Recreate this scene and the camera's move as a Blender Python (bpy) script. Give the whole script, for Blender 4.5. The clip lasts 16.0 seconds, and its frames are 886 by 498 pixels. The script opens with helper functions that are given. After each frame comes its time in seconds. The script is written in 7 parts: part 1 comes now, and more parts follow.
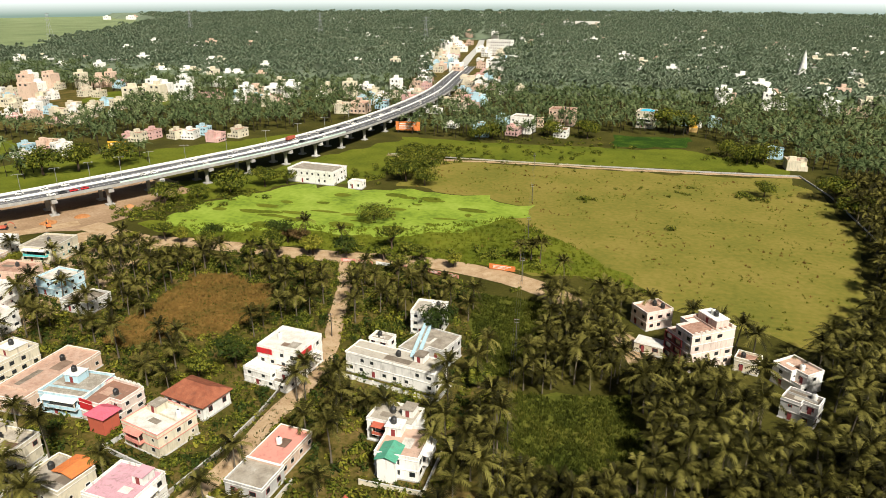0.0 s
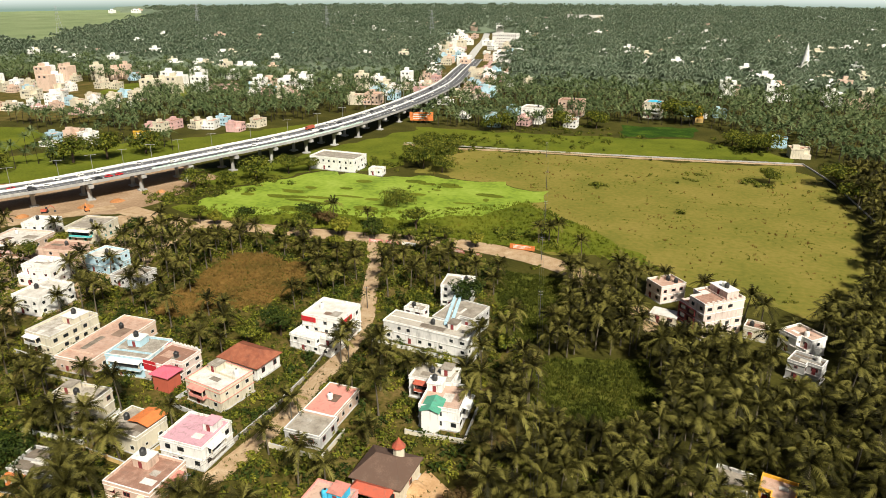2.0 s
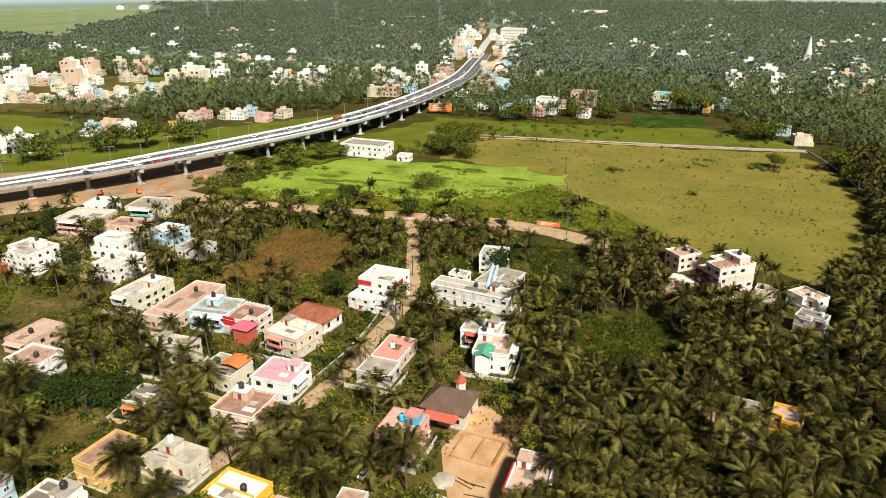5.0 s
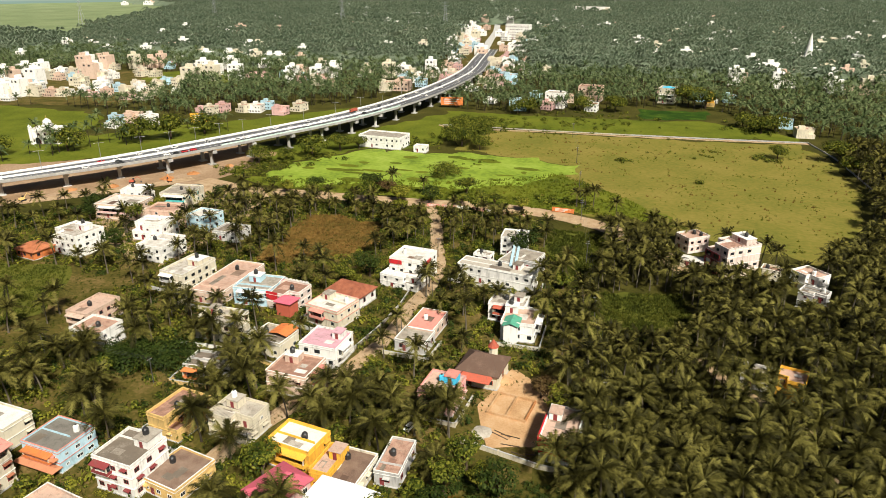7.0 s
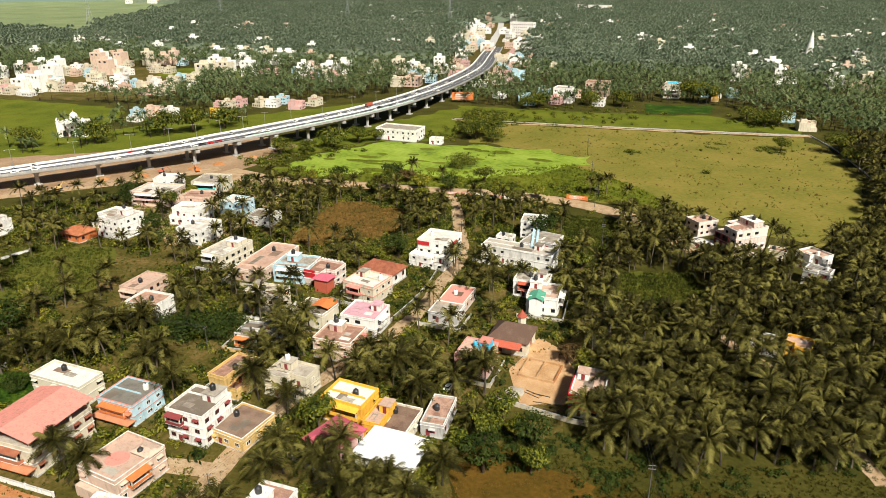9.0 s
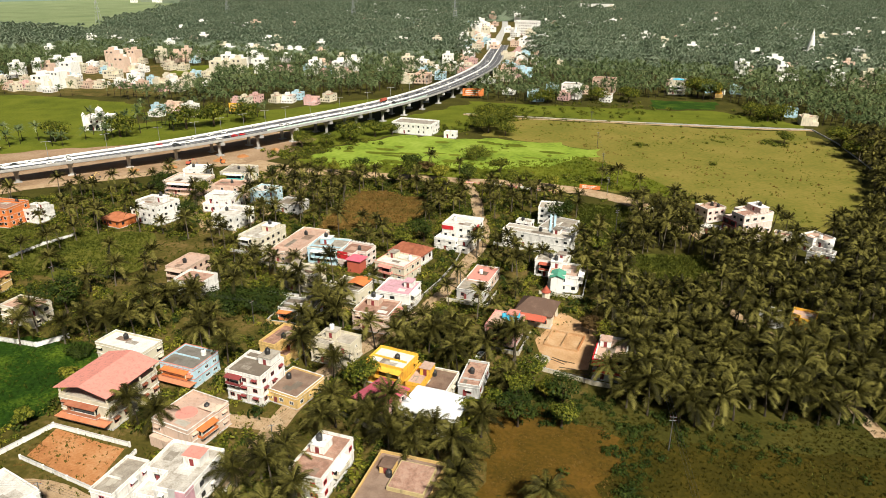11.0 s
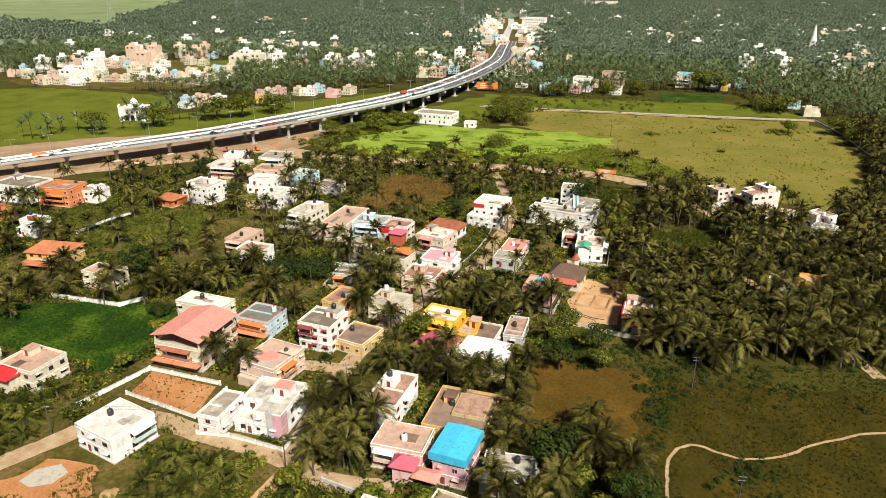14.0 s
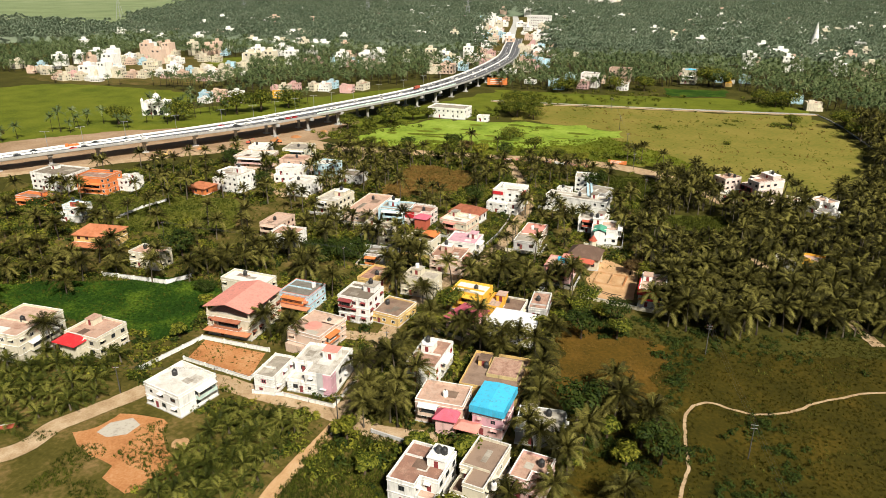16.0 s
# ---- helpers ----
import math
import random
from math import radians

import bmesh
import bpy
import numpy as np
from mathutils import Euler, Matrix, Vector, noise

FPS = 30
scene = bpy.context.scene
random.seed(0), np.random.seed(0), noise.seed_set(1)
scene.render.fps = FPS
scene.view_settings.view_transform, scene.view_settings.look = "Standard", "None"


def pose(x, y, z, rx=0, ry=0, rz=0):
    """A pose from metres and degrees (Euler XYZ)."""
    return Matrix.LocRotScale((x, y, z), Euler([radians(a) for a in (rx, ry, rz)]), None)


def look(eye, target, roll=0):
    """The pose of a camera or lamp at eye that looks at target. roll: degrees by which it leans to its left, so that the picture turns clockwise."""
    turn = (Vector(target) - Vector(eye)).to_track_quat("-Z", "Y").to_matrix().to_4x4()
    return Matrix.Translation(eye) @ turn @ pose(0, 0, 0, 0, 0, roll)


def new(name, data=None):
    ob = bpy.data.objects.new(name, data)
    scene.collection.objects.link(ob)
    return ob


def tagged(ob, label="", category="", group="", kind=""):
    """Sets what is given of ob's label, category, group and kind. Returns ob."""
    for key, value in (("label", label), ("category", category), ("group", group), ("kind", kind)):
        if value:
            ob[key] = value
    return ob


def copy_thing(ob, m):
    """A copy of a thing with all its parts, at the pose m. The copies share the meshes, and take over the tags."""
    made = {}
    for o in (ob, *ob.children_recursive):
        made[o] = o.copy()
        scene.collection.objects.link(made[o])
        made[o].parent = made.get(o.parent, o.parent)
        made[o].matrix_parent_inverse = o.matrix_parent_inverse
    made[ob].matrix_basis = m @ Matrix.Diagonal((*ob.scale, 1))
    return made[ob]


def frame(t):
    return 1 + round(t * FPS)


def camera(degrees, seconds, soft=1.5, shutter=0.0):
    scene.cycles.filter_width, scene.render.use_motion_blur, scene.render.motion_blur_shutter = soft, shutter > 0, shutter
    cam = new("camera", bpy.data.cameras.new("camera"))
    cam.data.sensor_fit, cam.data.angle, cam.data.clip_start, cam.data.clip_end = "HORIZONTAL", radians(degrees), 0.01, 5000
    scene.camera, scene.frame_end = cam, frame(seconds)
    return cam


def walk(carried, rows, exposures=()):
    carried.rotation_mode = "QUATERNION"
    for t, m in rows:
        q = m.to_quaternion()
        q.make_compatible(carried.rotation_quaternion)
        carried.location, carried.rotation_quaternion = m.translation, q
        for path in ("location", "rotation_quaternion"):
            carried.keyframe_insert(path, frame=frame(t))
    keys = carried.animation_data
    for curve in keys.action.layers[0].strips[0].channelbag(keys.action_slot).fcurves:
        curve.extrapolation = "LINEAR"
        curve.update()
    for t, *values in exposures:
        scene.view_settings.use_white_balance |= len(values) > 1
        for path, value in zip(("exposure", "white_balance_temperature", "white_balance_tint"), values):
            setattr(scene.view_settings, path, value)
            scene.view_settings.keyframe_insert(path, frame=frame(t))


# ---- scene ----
UNIT = 1.45          # metres in one unit of the plan below
cam = camera(64.6, 16.0, soft=0.5)
PATH = [
    (0, (3.839, -5.692, 79.547), (3.332, -3.891, 78.841), -0.0),
    (0.5, (2.998, -9.121, 79.602), (2.492, -7.321, 78.892), -0.0),
    (1, (2.125, -12.669, 79.651), (1.618, -10.871, 78.937), -0.0),
    (1.5, (1.278, -16.227, 79.71), (0.772, -14.43, 78.993), 0.0),
    (2, (0.459, -19.824, 79.757), (-0.048, -18.029, 79.036), -0.0),
    (2.5, (-0.303, -23.382, 79.804), (-0.81, -21.588, 79.082), -0.1),
    (3, (-1.06, -26.975, 79.848), (-1.569, -25.183, 79.122), -0.1),
    (3.5, (-1.842, -30.591, 79.879), (-2.35, -28.799, 79.152), -0.1),
    (4, (-2.73, -34.338, 79.943), (-3.239, -32.546, 79.214), -0.1),
    (6.5, (-6.95, -52.714, 80.87), (-7.456, -50.925, 80.133), -0.1),
    (7, (-7.906, -56.32, 80.87), (-8.412, -54.532, 80.13), -0.0),
    (7.5, (-8.849, -59.871, 80.855), (-9.354, -58.083, 80.115), -0.0),
    (8, (-9.798, -63.525, 80.781), (-10.303, -61.738, 80.039), -0.0),
    (8.5, (-10.754, -67.056, 80.722), (-11.257, -65.268, 79.98), 0.0),
    (9, (-11.679, -70.694, 80.677), (-12.183, -68.907, 79.934), 0.0),
    (11.5, (-15.973, -88.604, 80.693), (-16.477, -86.818, 79.947), 0.0),
    (12, (-16.818, -92.283, 80.696), (-17.322, -90.498, 79.948), 0.0),
    (12.5, (-17.641, -95.879, 80.71), (-18.144, -94.093, 79.962), 0.1),
    (13, (-18.452, -99.469, 80.7), (-18.956, -97.685, 79.95), 0.0),
    (13.5, (-19.251, -102.986, 80.688), (-19.754, -101.201, 79.94), 0.1),
    (14, (-20.068, -106.538, 80.673), (-20.572, -104.754, 79.923), 0.0),
    (14.5, (-20.893, -110.055, 80.668), (-21.396, -108.27, 79.919), 0.0),
    (15, (-21.758, -113.625, 80.657), (-22.262, -111.841, 79.906), 0.0),
    (15.5, (-22.518, -117.187, 80.657), (-23.022, -115.404, 79.905), 0.0),
    (16, (-23.302, -120.839, 80.65), (-23.808, -119.057, 79.897), -0.0),
]
walk(cam, [(t, look(Vector(eye) * UNIT, Vector(target) * UNIT, roll)) for t, eye, target, roll in PATH])


# ---------- light ----------
scene.view_settings.exposure = 0.6
world = bpy.data.worlds.new("world")
scene.world = world
world.use_nodes = True
wn = world.node_tree.nodes
sky = wn.new("ShaderNodeTexSky")
sky.sky_type, sky.sun_disc = "NISHITA", False
sky.sun_elevation, sky.sun_rotation = radians(46), radians(140)
sky.air_density, sky.dust_density, sky.ozone_density = 1.0, 2.5, 1.0
bg = wn["Background"]
bg.inputs["Strength"].default_value = 0.024
world.node_tree.links.new(sky.outputs["Color"], bg.inputs["Color"])
sun = new("sun", bpy.data.lights.new("sun", "SUN"))
sun.data.energy, sun.data.angle, sun.data.color = 5.0, radians(6), (0.985, 0.935, 0.825)
sun_az, sun_el = radians(140), radians(46)
sun.matrix_world = look((0, 0, 300), (-300 * math.sin(sun_az) / math.tan(sun_el), -300 * math.cos(sun_az) / math.tan(sun_el), 0))


# ---------- materials ----------
def material(name, stops, rough=0.85, scale=0.6, fine=8.0, bump=0.15, metal=0.0, vary="object", leafy=0.0, spread=0.5, stain=0.0, streak=False):
    """A surface whose colour runs along stops by two scales of noise and a random value for each object or piece."""
    m = bpy.data.materials.new(name)
    m.use_nodes = True
    nt, nd = m.node_tree, m.node_tree.nodes
    lk = nt.links.new
    p = nd["Principled BSDF"]
    p.inputs["Roughness"].default_value, p.inputs["Metallic"].default_value = rough, metal
    p.inputs["Specular IOR Level"].default_value = 0.12 if rough > 0.65 and not metal else 0.5
    geo = nd.new("ShaderNodeNewGeometry")
    big, small = nd.new("ShaderNodeTexNoise"), nd.new("ShaderNodeTexNoise")
    big.inputs["Scale"].default_value, big.inputs["Detail"].default_value = scale, 5
    small.inputs["Scale"].default_value, small.inputs["Detail"].default_value = fine, 4
    lk(geo.outputs["Position"], big.inputs["Vector"])
    where = geo.outputs["Position"]
    if streak:
        mp = nd.new("ShaderNodeMapping")
        mp.inputs["Scale"].default_value = (1, 1, 0.18)
        lk(where, mp.inputs["Vector"])
        where = mp.outputs["Vector"]
    lk(where, small.inputs["Vector"])
    mix = nd.new("ShaderNodeMix")
    mix.data_type = "FLOAT"
    mix.inputs["Factor"].default_value = 0.4
    lk(big.outputs["Fac"], mix.inputs["A"])
    lk(small.outputs["Fac"], mix.inputs["B"])
    val = mix.outputs["Result"]
    if vary:
        src = nd.new("ShaderNodeObjectInfo").outputs["Random"] if vary == "object" else geo.outputs["Random Per Island"]
        add = nd.new("ShaderNodeMath")
        add.operation = "MULTIPLY_ADD"
        sub = nd.new("ShaderNodeMath")
        sub.operation = "SUBTRACT"
        sub.inputs[1].default_value = 0.5
        lk(src, sub.inputs[0])
        lk(sub.outputs[0], add.inputs[0])
        add.inputs[1].default_value = spread
        lk(val, add.inputs[2])
        val = add.outputs[0]
    ramp = nd.new("ShaderNodeValToRGB")
    lo, hi = 0.3, 0.7
    el = ramp.color_ramp.elements
    while len(el) < len(stops):
        el.new(0.5)
    for k, c in enumerate(stops):
        el[k].position = lo + (hi - lo) * k / max(1, len(stops) - 1)
        el[k].color = (*c, 1)
    lk(val, ramp.inputs["Fac"])
    col = ramp.outputs["Color"]
    if stain:
        st = nd.new("ShaderNodeTexNoise")
        st.inputs["Scale"].default_value, st.inputs["Detail"].default_value, st.inputs["Roughness"].default_value = 0.9, 7, 0.7
        lk(where, st.inputs["Vector"])
        cut = nd.new("ShaderNodeMapRange")
        cut.inputs["From Min"].default_value, cut.inputs["From Max"].default_value = 0.52, 0.72
        cut.inputs["To Max"].default_value = stain
        lk(st.outputs["Fac"], cut.inputs["Value"])
        dm = nd.new("ShaderNodeMix")
        dm.data_type = "RGBA"
        lk(cut.outputs["Result"], dm.inputs["Factor"])
        lk(col, dm.inputs["A"])
        dm.inputs["B"].default_value = (0.12, 0.105, 0.085, 1)
        col = dm.outputs["Result"]
    lk(col, p.inputs["Base Color"])
    if bump:
        b = nd.new("ShaderNodeBump")
        b.inputs["Strength"].default_value, b.inputs["Distance"].default_value = min(1.0, bump * 2), bump
        lk(small.outputs["Fac"], b.inputs["Height"])
        lk(b.outputs["Normal"], p.inputs["Normal"])
    if leafy:
        tr, ms = nd.new("ShaderNodeBsdfTranslucent"), nd.new("ShaderNodeMixShader")
        ms.inputs["Fac"].default_value = leafy
        lk(col, tr.inputs["Color"])
        lk(p.outputs["BSDF"], ms.inputs[1])
        lk(tr.outputs["BSDF"], ms.inputs[2])
        lk(ms.outputs["Shader"], nd["Material Output"].inputs["Surface"])
    return m


def paint(name, c, rough=0.8, stain=0.6, wear=0.2):
    dark = tuple(v * (1 - wear) for v in c)
    lite = tuple(min(0.88, v * (1 + wear * 0.4)) for v in c)
    return material(name, (dark, c, lite), rough, 0.45, 3.0, 0.01, stain=stain, spread=0.3, streak=True)


M = {}
M["ground"] = material("scrub_ground", ((0.026, 0.027, 0.004), (0.05, 0.047, 0.007), (0.09, 0.075, 0.016)), 0.95, 0.05, 0.9, 0.3, vary="")
M["yard"] = material("yard_soil", ((0.036, 0.036, 0.005), (0.08, 0.066, 0.013), (0.2, 0.13, 0.05)), 0.95, 0.09, 0.8, 0.3, vary="")
M["pasture"] = material("pasture", ((0.1, 0.11, 0.016), (0.165, 0.145, 0.026), (0.235, 0.18, 0.046)), 0.95, 0.03, 0.4, 0.25, vary="")
M["pond"] = material("pond_weed", ((0.08, 0.125, 0.013), (0.2, 0.275, 0.03), (0.28, 0.35, 0.06)), 0.8, 0.05, 0.35, 0.1, vary="")
M["marsh"] = material("marsh_grass", ((0.05, 0.07, 0.005), (0.1, 0.118, 0.009), (0.15, 0.155, 0.016)), 0.95, 0.045, 0.6, 0.3, vary="")
M["meadow"] = material("rough_meadow", ((0.018, 0.017, 0.0012), (0.042, 0.034, 0.003), (0.085, 0.056, 0.006)), 0.95, 0.07, 0.9, 0.3, vary="")
M["lush"] = material("lush_rough_grass", ((0.04, 0.055, 0.006), (0.085, 0.092, 0.012), (0.14, 0.125, 0.024)), 0.95, 0.06, 0.8, 0.3, vary="")
M["meadowblade"] = material("olive_meadow_blade", ((0.025, 0.025, 0.002), (0.055, 0.048, 0.004), (0.11, 0.085, 0.01)), 0.85, 0.06, 0.9, 0.0, vary="island", leafy=0.12, spread=0.3)
M["blade"] = material("meadow_blade", ((0.02, 0.03, 0.003), (0.05, 0.06, 0.006), (0.11, 0.115, 0.014)), 0.8, 0.06, 0.9, 0.0, vary="island", leafy=0.12, spread=0.3)
M["pole"] = material("weathered_pole", ((0.05, 0.046, 0.04), (0.09, 0.085, 0.075), (0.13, 0.125, 0.11)), 0.9, 0.8, 6.0, 0.0)
M["redgrass"] = material("dry_red_grass", ((0.07, 0.06, 0.012), (0.15, 0.09, 0.022), (0.22, 0.125, 0.034)), 0.95, 0.08, 0.8, 0.3, vary="")
M["browngrass"] = material("brown_meadow_grass", ((0.035, 0.027, 0.003), (0.085, 0.05, 0.006), (0.14, 0.072, 0.011)), 0.95, 0.09, 0.9, 0.3, vary="")
# green field colour paled, with the distance haze painted in
M["hazefield"] = material("haze_tinted_field", ((0.11, 0.15, 0.065), (0.17, 0.21, 0.095), (0.23, 0.26, 0.13)), 0.95, 0.012, 0.2, 0.2, vary="")
M["paddy"] = material("paddy", ((0.008, 0.024, 0.002), (0.018, 0.048, 0.003), (0.1, 0.15, 0.012)), 0.9, 0.07, 0.9, 0.2, vary="")
M["dirtroad"] = material("dirt_road", ((0.25, 0.16, 0.085), (0.38, 0.265, 0.155), (0.5, 0.385, 0.255)), 0.95, 0.25, 2.5, 0.08, vary="")
M["laterite"] = material("laterite_soil", ((0.26, 0.1, 0.035), (0.4, 0.18, 0.07), (0.48, 0.27, 0.13)), 0.95, 0.12, 1.5, 0.15, vary="")
M["earth"] = material("graded_earth", ((0.19, 0.12, 0.065), (0.3, 0.2, 0.12), (0.4, 0.29, 0.19)), 0.95, 0.06, 0.8, 0.15, vary="")
M["sand"] = material("building_sand", ((0.33, 0.19, 0.09), (0.46, 0.28, 0.14), (0.52, 0.36, 0.21)), 0.95, 0.2, 2.0, 0.1, vary="")
M["asphalt"] = material("asphalt", ((0.07, 0.07, 0.075), (0.11, 0.11, 0.115), (0.15, 0.15, 0.15)), 0.85, 0.1, 4.0, 0.02, vary="")
M["concrete"] = material("concrete", ((0.3, 0.29, 0.27), (0.42, 0.41, 0.38), (0.5, 0.49, 0.46)), 0.85, 0.3, 3.0, 0.02, stain=0.3, streak=True)
M["whiteline"] = material("white_paint", ((0.7, 0.7, 0.68), (0.8, 0.8, 0.78)), 0.6, 0.5, 4.0, 0.0)
M["glass"] = material("dark_window_glass", ((0.015, 0.018, 0.02), (0.03, 0.034, 0.036)), 0.12, 0.5, 2.0, 0.0)
M["dark"] = material("dark_metal", ((0.02, 0.02, 0.022), (0.05, 0.05, 0.05)), 0.5, 1.0, 5.0, 0.0)
M["galv"] = material("galvanised_steel", ((0.35, 0.36, 0.37), (0.5, 0.51, 0.52)), 0.45, 1.0, 6.0, 0.0, metal=0.6)
M["rubber"] = material("rubber", ((0.012, 0.012, 0.012), (0.025, 0.025, 0.025)), 0.8, 2.0, 9.0, 0.0)
# frond colour lightened and greyed to paint in distance haze
M["beltpalm"] = material("haze_tinted_belt_frond", ((0.04, 0.064, 0.022), (0.088, 0.12, 0.046), (0.19, 0.22, 0.1)), 0.8, 0.05, 0.6, 0.0, vary="island", leafy=0.15, spread=0.2)
M["palm"] = material("palm_frond", ((0.009, 0.0085, 0.0012), (0.036, 0.033, 0.005), (0.17, 0.152, 0.036)), 0.7, 0.12, 1.2, 0.0, vary="island", leafy=0.12, spread=0.36)
M["young"] = material("young_palm_leaf", ((0.02, 0.026, 0.003), (0.055, 0.062, 0.008), (0.16, 0.155, 0.03)), 0.7, 0.12, 1.2, 0.0, vary="island", leafy=0.15, spread=0.36)
# far foliage painted much paler than real leaves to imitate haze
M["farpalm"] = material("haze_tinted_far_frond", ((0.13, 0.175, 0.11), (0.185, 0.23, 0.15), (0.245, 0.285, 0.19)), 0.8, 0.02, 0.4, 0.0, vary="island", leafy=0.3, spread=0.2)
M["trunk"] = material("palm_trunk", ((0.035, 0.028, 0.02), (0.075, 0.06, 0.042), (0.12, 0.1, 0.072)), 0.9, 0.6, 6.0, 0.03)
M["leaf"] = material("broad_leaf", ((0.022, 0.034, 0.003), (0.07, 0.085, 0.008), (0.17, 0.17, 0.02)), 0.7, 0.15, 1.0, 0.0, vary="island", leafy=0.15, spread=0.5)
M["leafdark"] = material("dark_leaf", ((0.012, 0.022, 0.003), (0.025, 0.042, 0.005), (0.05, 0.066, 0.01)), 0.7, 0.15, 1.0, 0.0, vary="island", leafy=0.15, spread=0.4)
M["scrub"] = material("scrub_leaf", ((0.05, 0.058, 0.005), (0.125, 0.128, 0.012), (0.25, 0.23, 0.028)), 0.7, 0.1, 1.0, 0.0, vary="island", leafy=0.15, spread=0.4)
M["brownleaf"] = material("brown_leaf", ((0.05, 0.028, 0.01), (0.09, 0.055, 0.018), (0.12, 0.085, 0.03)), 0.7, 0.2, 1.0, 0.0, vary="island", leafy=0.15, spread=0.4)
M["bark"] = material("bark", ((0.05, 0.035, 0.022), (0.11, 0.08, 0.055)), 0.95, 1.0, 8.0, 0.04)
M["tile"] = material("clay_tile", ((0.19, 0.06, 0.035), (0.29, 0.1, 0.055), (0.36, 0.15, 0.085)), 0.8, 0.5, 6.0, 0.03, stain=0.3)
M["orangetile"] = material("orange_clay_tile", ((0.26, 0.085, 0.04), (0.42, 0.15, 0.07), (0.5, 0.21, 0.11)), 0.8, 0.5, 6.0, 0.03, stain=0.35)
M["terrace"] = material("terrace_tile", ((0.26, 0.14, 0.1), (0.42, 0.26, 0.19), (0.5, 0.35, 0.27)), 0.85, 0.5, 4.0, 0.02, stain=0.55)
M["greyroof"] = material("weathered_roof", ((0.16, 0.13, 0.1), (0.29, 0.25, 0.2), (0.43, 0.39, 0.325)), 0.9, 0.35, 4.0, 0.02, stain=0.6)
M["brownroof"] = material("brown_screed", ((0.12, 0.075, 0.055), (0.19, 0.125, 0.09), (0.27, 0.19, 0.14)), 0.9, 0.35, 4.0, 0.02, stain=0.25)
M["whiteroof"] = material("limewashed_roof", ((0.26, 0.225, 0.18), (0.5, 0.46, 0.4), (0.68, 0.65, 0.6)), 0.8, 0.45, 3.0, 0.01, stain=0.45)
M["cleanwhite"] = material("fresh_white_sheet", ((0.74, 0.74, 0.73), (0.8, 0.8, 0.79)), 0.6, 0.3, 3.0, 0.0)
M["darkroof"] = material("dark_cement_roof", ((0.06, 0.055, 0.045), (0.11, 0.1, 0.085), (0.19, 0.175, 0.15)), 0.9, 0.4, 4.0, 0.02, stain=0.4)
M["tank"] = material("tank_plastic", ((0.012, 0.012, 0.013), (0.03, 0.03, 0.03)), 0.45, 2.0, 6.0, 0.0)
for key, c in dict(white=(0.76, 0.74, 0.69), cream=(0.6, 0.54, 0.41), peach=(0.6, 0.44, 0.34), pink=(0.6, 0.38, 0.35), yellow=(0.74, 0.4, 0.05),
                   ochre=(0.62, 0.42, 0.16), blue=(0.42, 0.6, 0.68), skyblue=(0.06, 0.45, 0.68), red=(0.5, 0.025, 0.03), brick=(0.42, 0.1, 0.06),
                   coral=(0.62, 0.25, 0.2), green=(0.1, 0.36, 0.24), teal=(0.1, 0.5, 0.5), grey=(0.45, 0.44, 0.42), magenta=(0.48, 0.1, 0.14),
                   orange=(0.66, 0.2, 0.06), maroon=(0.22, 0.045, 0.045), mauve=(0.56, 0.32, 0.36), olive=(0.5, 0.4, 0.2), mint=(0.5, 0.64, 0.56), rose=(0.6, 0.12, 0.17), blush=(0.68, 0.55, 0.48)).items():
    M[key] = paint(key + "_paint", c)


# ---------- building blocks ----------
class Mesh:
    """Collects corners and faces; faces carry a material slot."""

    def __init__(self):
        self.v, self.f, self.s = [], [], []

    def face(self, pts, slot=0):
        n = len(self.v)
        self.v += [tuple(p) for p in pts]
        self.f.append(tuple(range(n, n + len(pts))))
        self.s.append(slot)

    def box(self, x0, y0, z0, x1, y1, z1, slot=0, bevel=0.0):
        n, b = len(self.v), bevel
        self.v += [(x0, y0, z0), (x1, y0, z0), (x1, y1, z0), (x0, y1, z0), (x0 + b, y0 + b, z1), (x1 - b, y0 + b, z1), (x1 - b, y1 - b, z1), (x0 + b, y1 - b, z1)]
        for q in ((3, 2, 1, 0), (4, 5, 6, 7), (0, 1, 5, 4), (1, 2, 6, 5), (2, 3, 7, 6), (3, 0, 4, 7)):
            self.f.append(tuple(n + k for k in q))
            self.s.append(slot)
        return self

    def prism(self, pts, z0, z1, slot=0):
        n, k = len(self.v), len(pts)
        self.v += [(x, y, z0) for x, y in pts] + [(x, y, z1) for x, y in pts]
        self.f += [tuple(n + k - 1 - a for a in range(k)), tuple(n + k + a for a in range(k))]
        self.f += [(n + a, n + (a + 1) % k, n + k + (a + 1) % k, n + k + a) for a in range(k)]
        self.s += [slot] * (k + 2)
        return self

    def tube(self, path, radii, sides=6, slot=0):
        n = len(self.v)
        for (x, y, z), r in zip(path, radii):
            self.v += [(x + r * math.cos(2 * math.pi * a / sides), y + r * math.sin(2 * math.pi * a / sides), z) for a in range(sides)]
        for i in range(len(path) - 1):
            for a in range(sides):
                q = n + i * sides
                self.f.append((q + a, q + (a + 1) % sides, q + sides + (a + 1) % sides, q + sides + a))
                self.s.append(slot)
        self.f.append(tuple(n + (len(path) - 1) * sides + a for a in range(sides)))
        self.s.append(slot)
        return self

    def data(self, name, *mats):
        me = bpy.data.meshes.new(name)
        me.from_pydata(self.v, [], self.f)
        for m in mats:
            me.materials.append(m)
        if len(mats) > 1:
            me.polygons.foreach_set("material_index", self.s)
        me.update()
        return me


def part(name, me, parent, m=None, label=""):
    """Links a mesh as one part under a thing or under a part."""
    ob = new(name, me)
    ob.parent = parent
    if m is not None:
        ob.matrix_basis = m
    return tagged(ob, label)


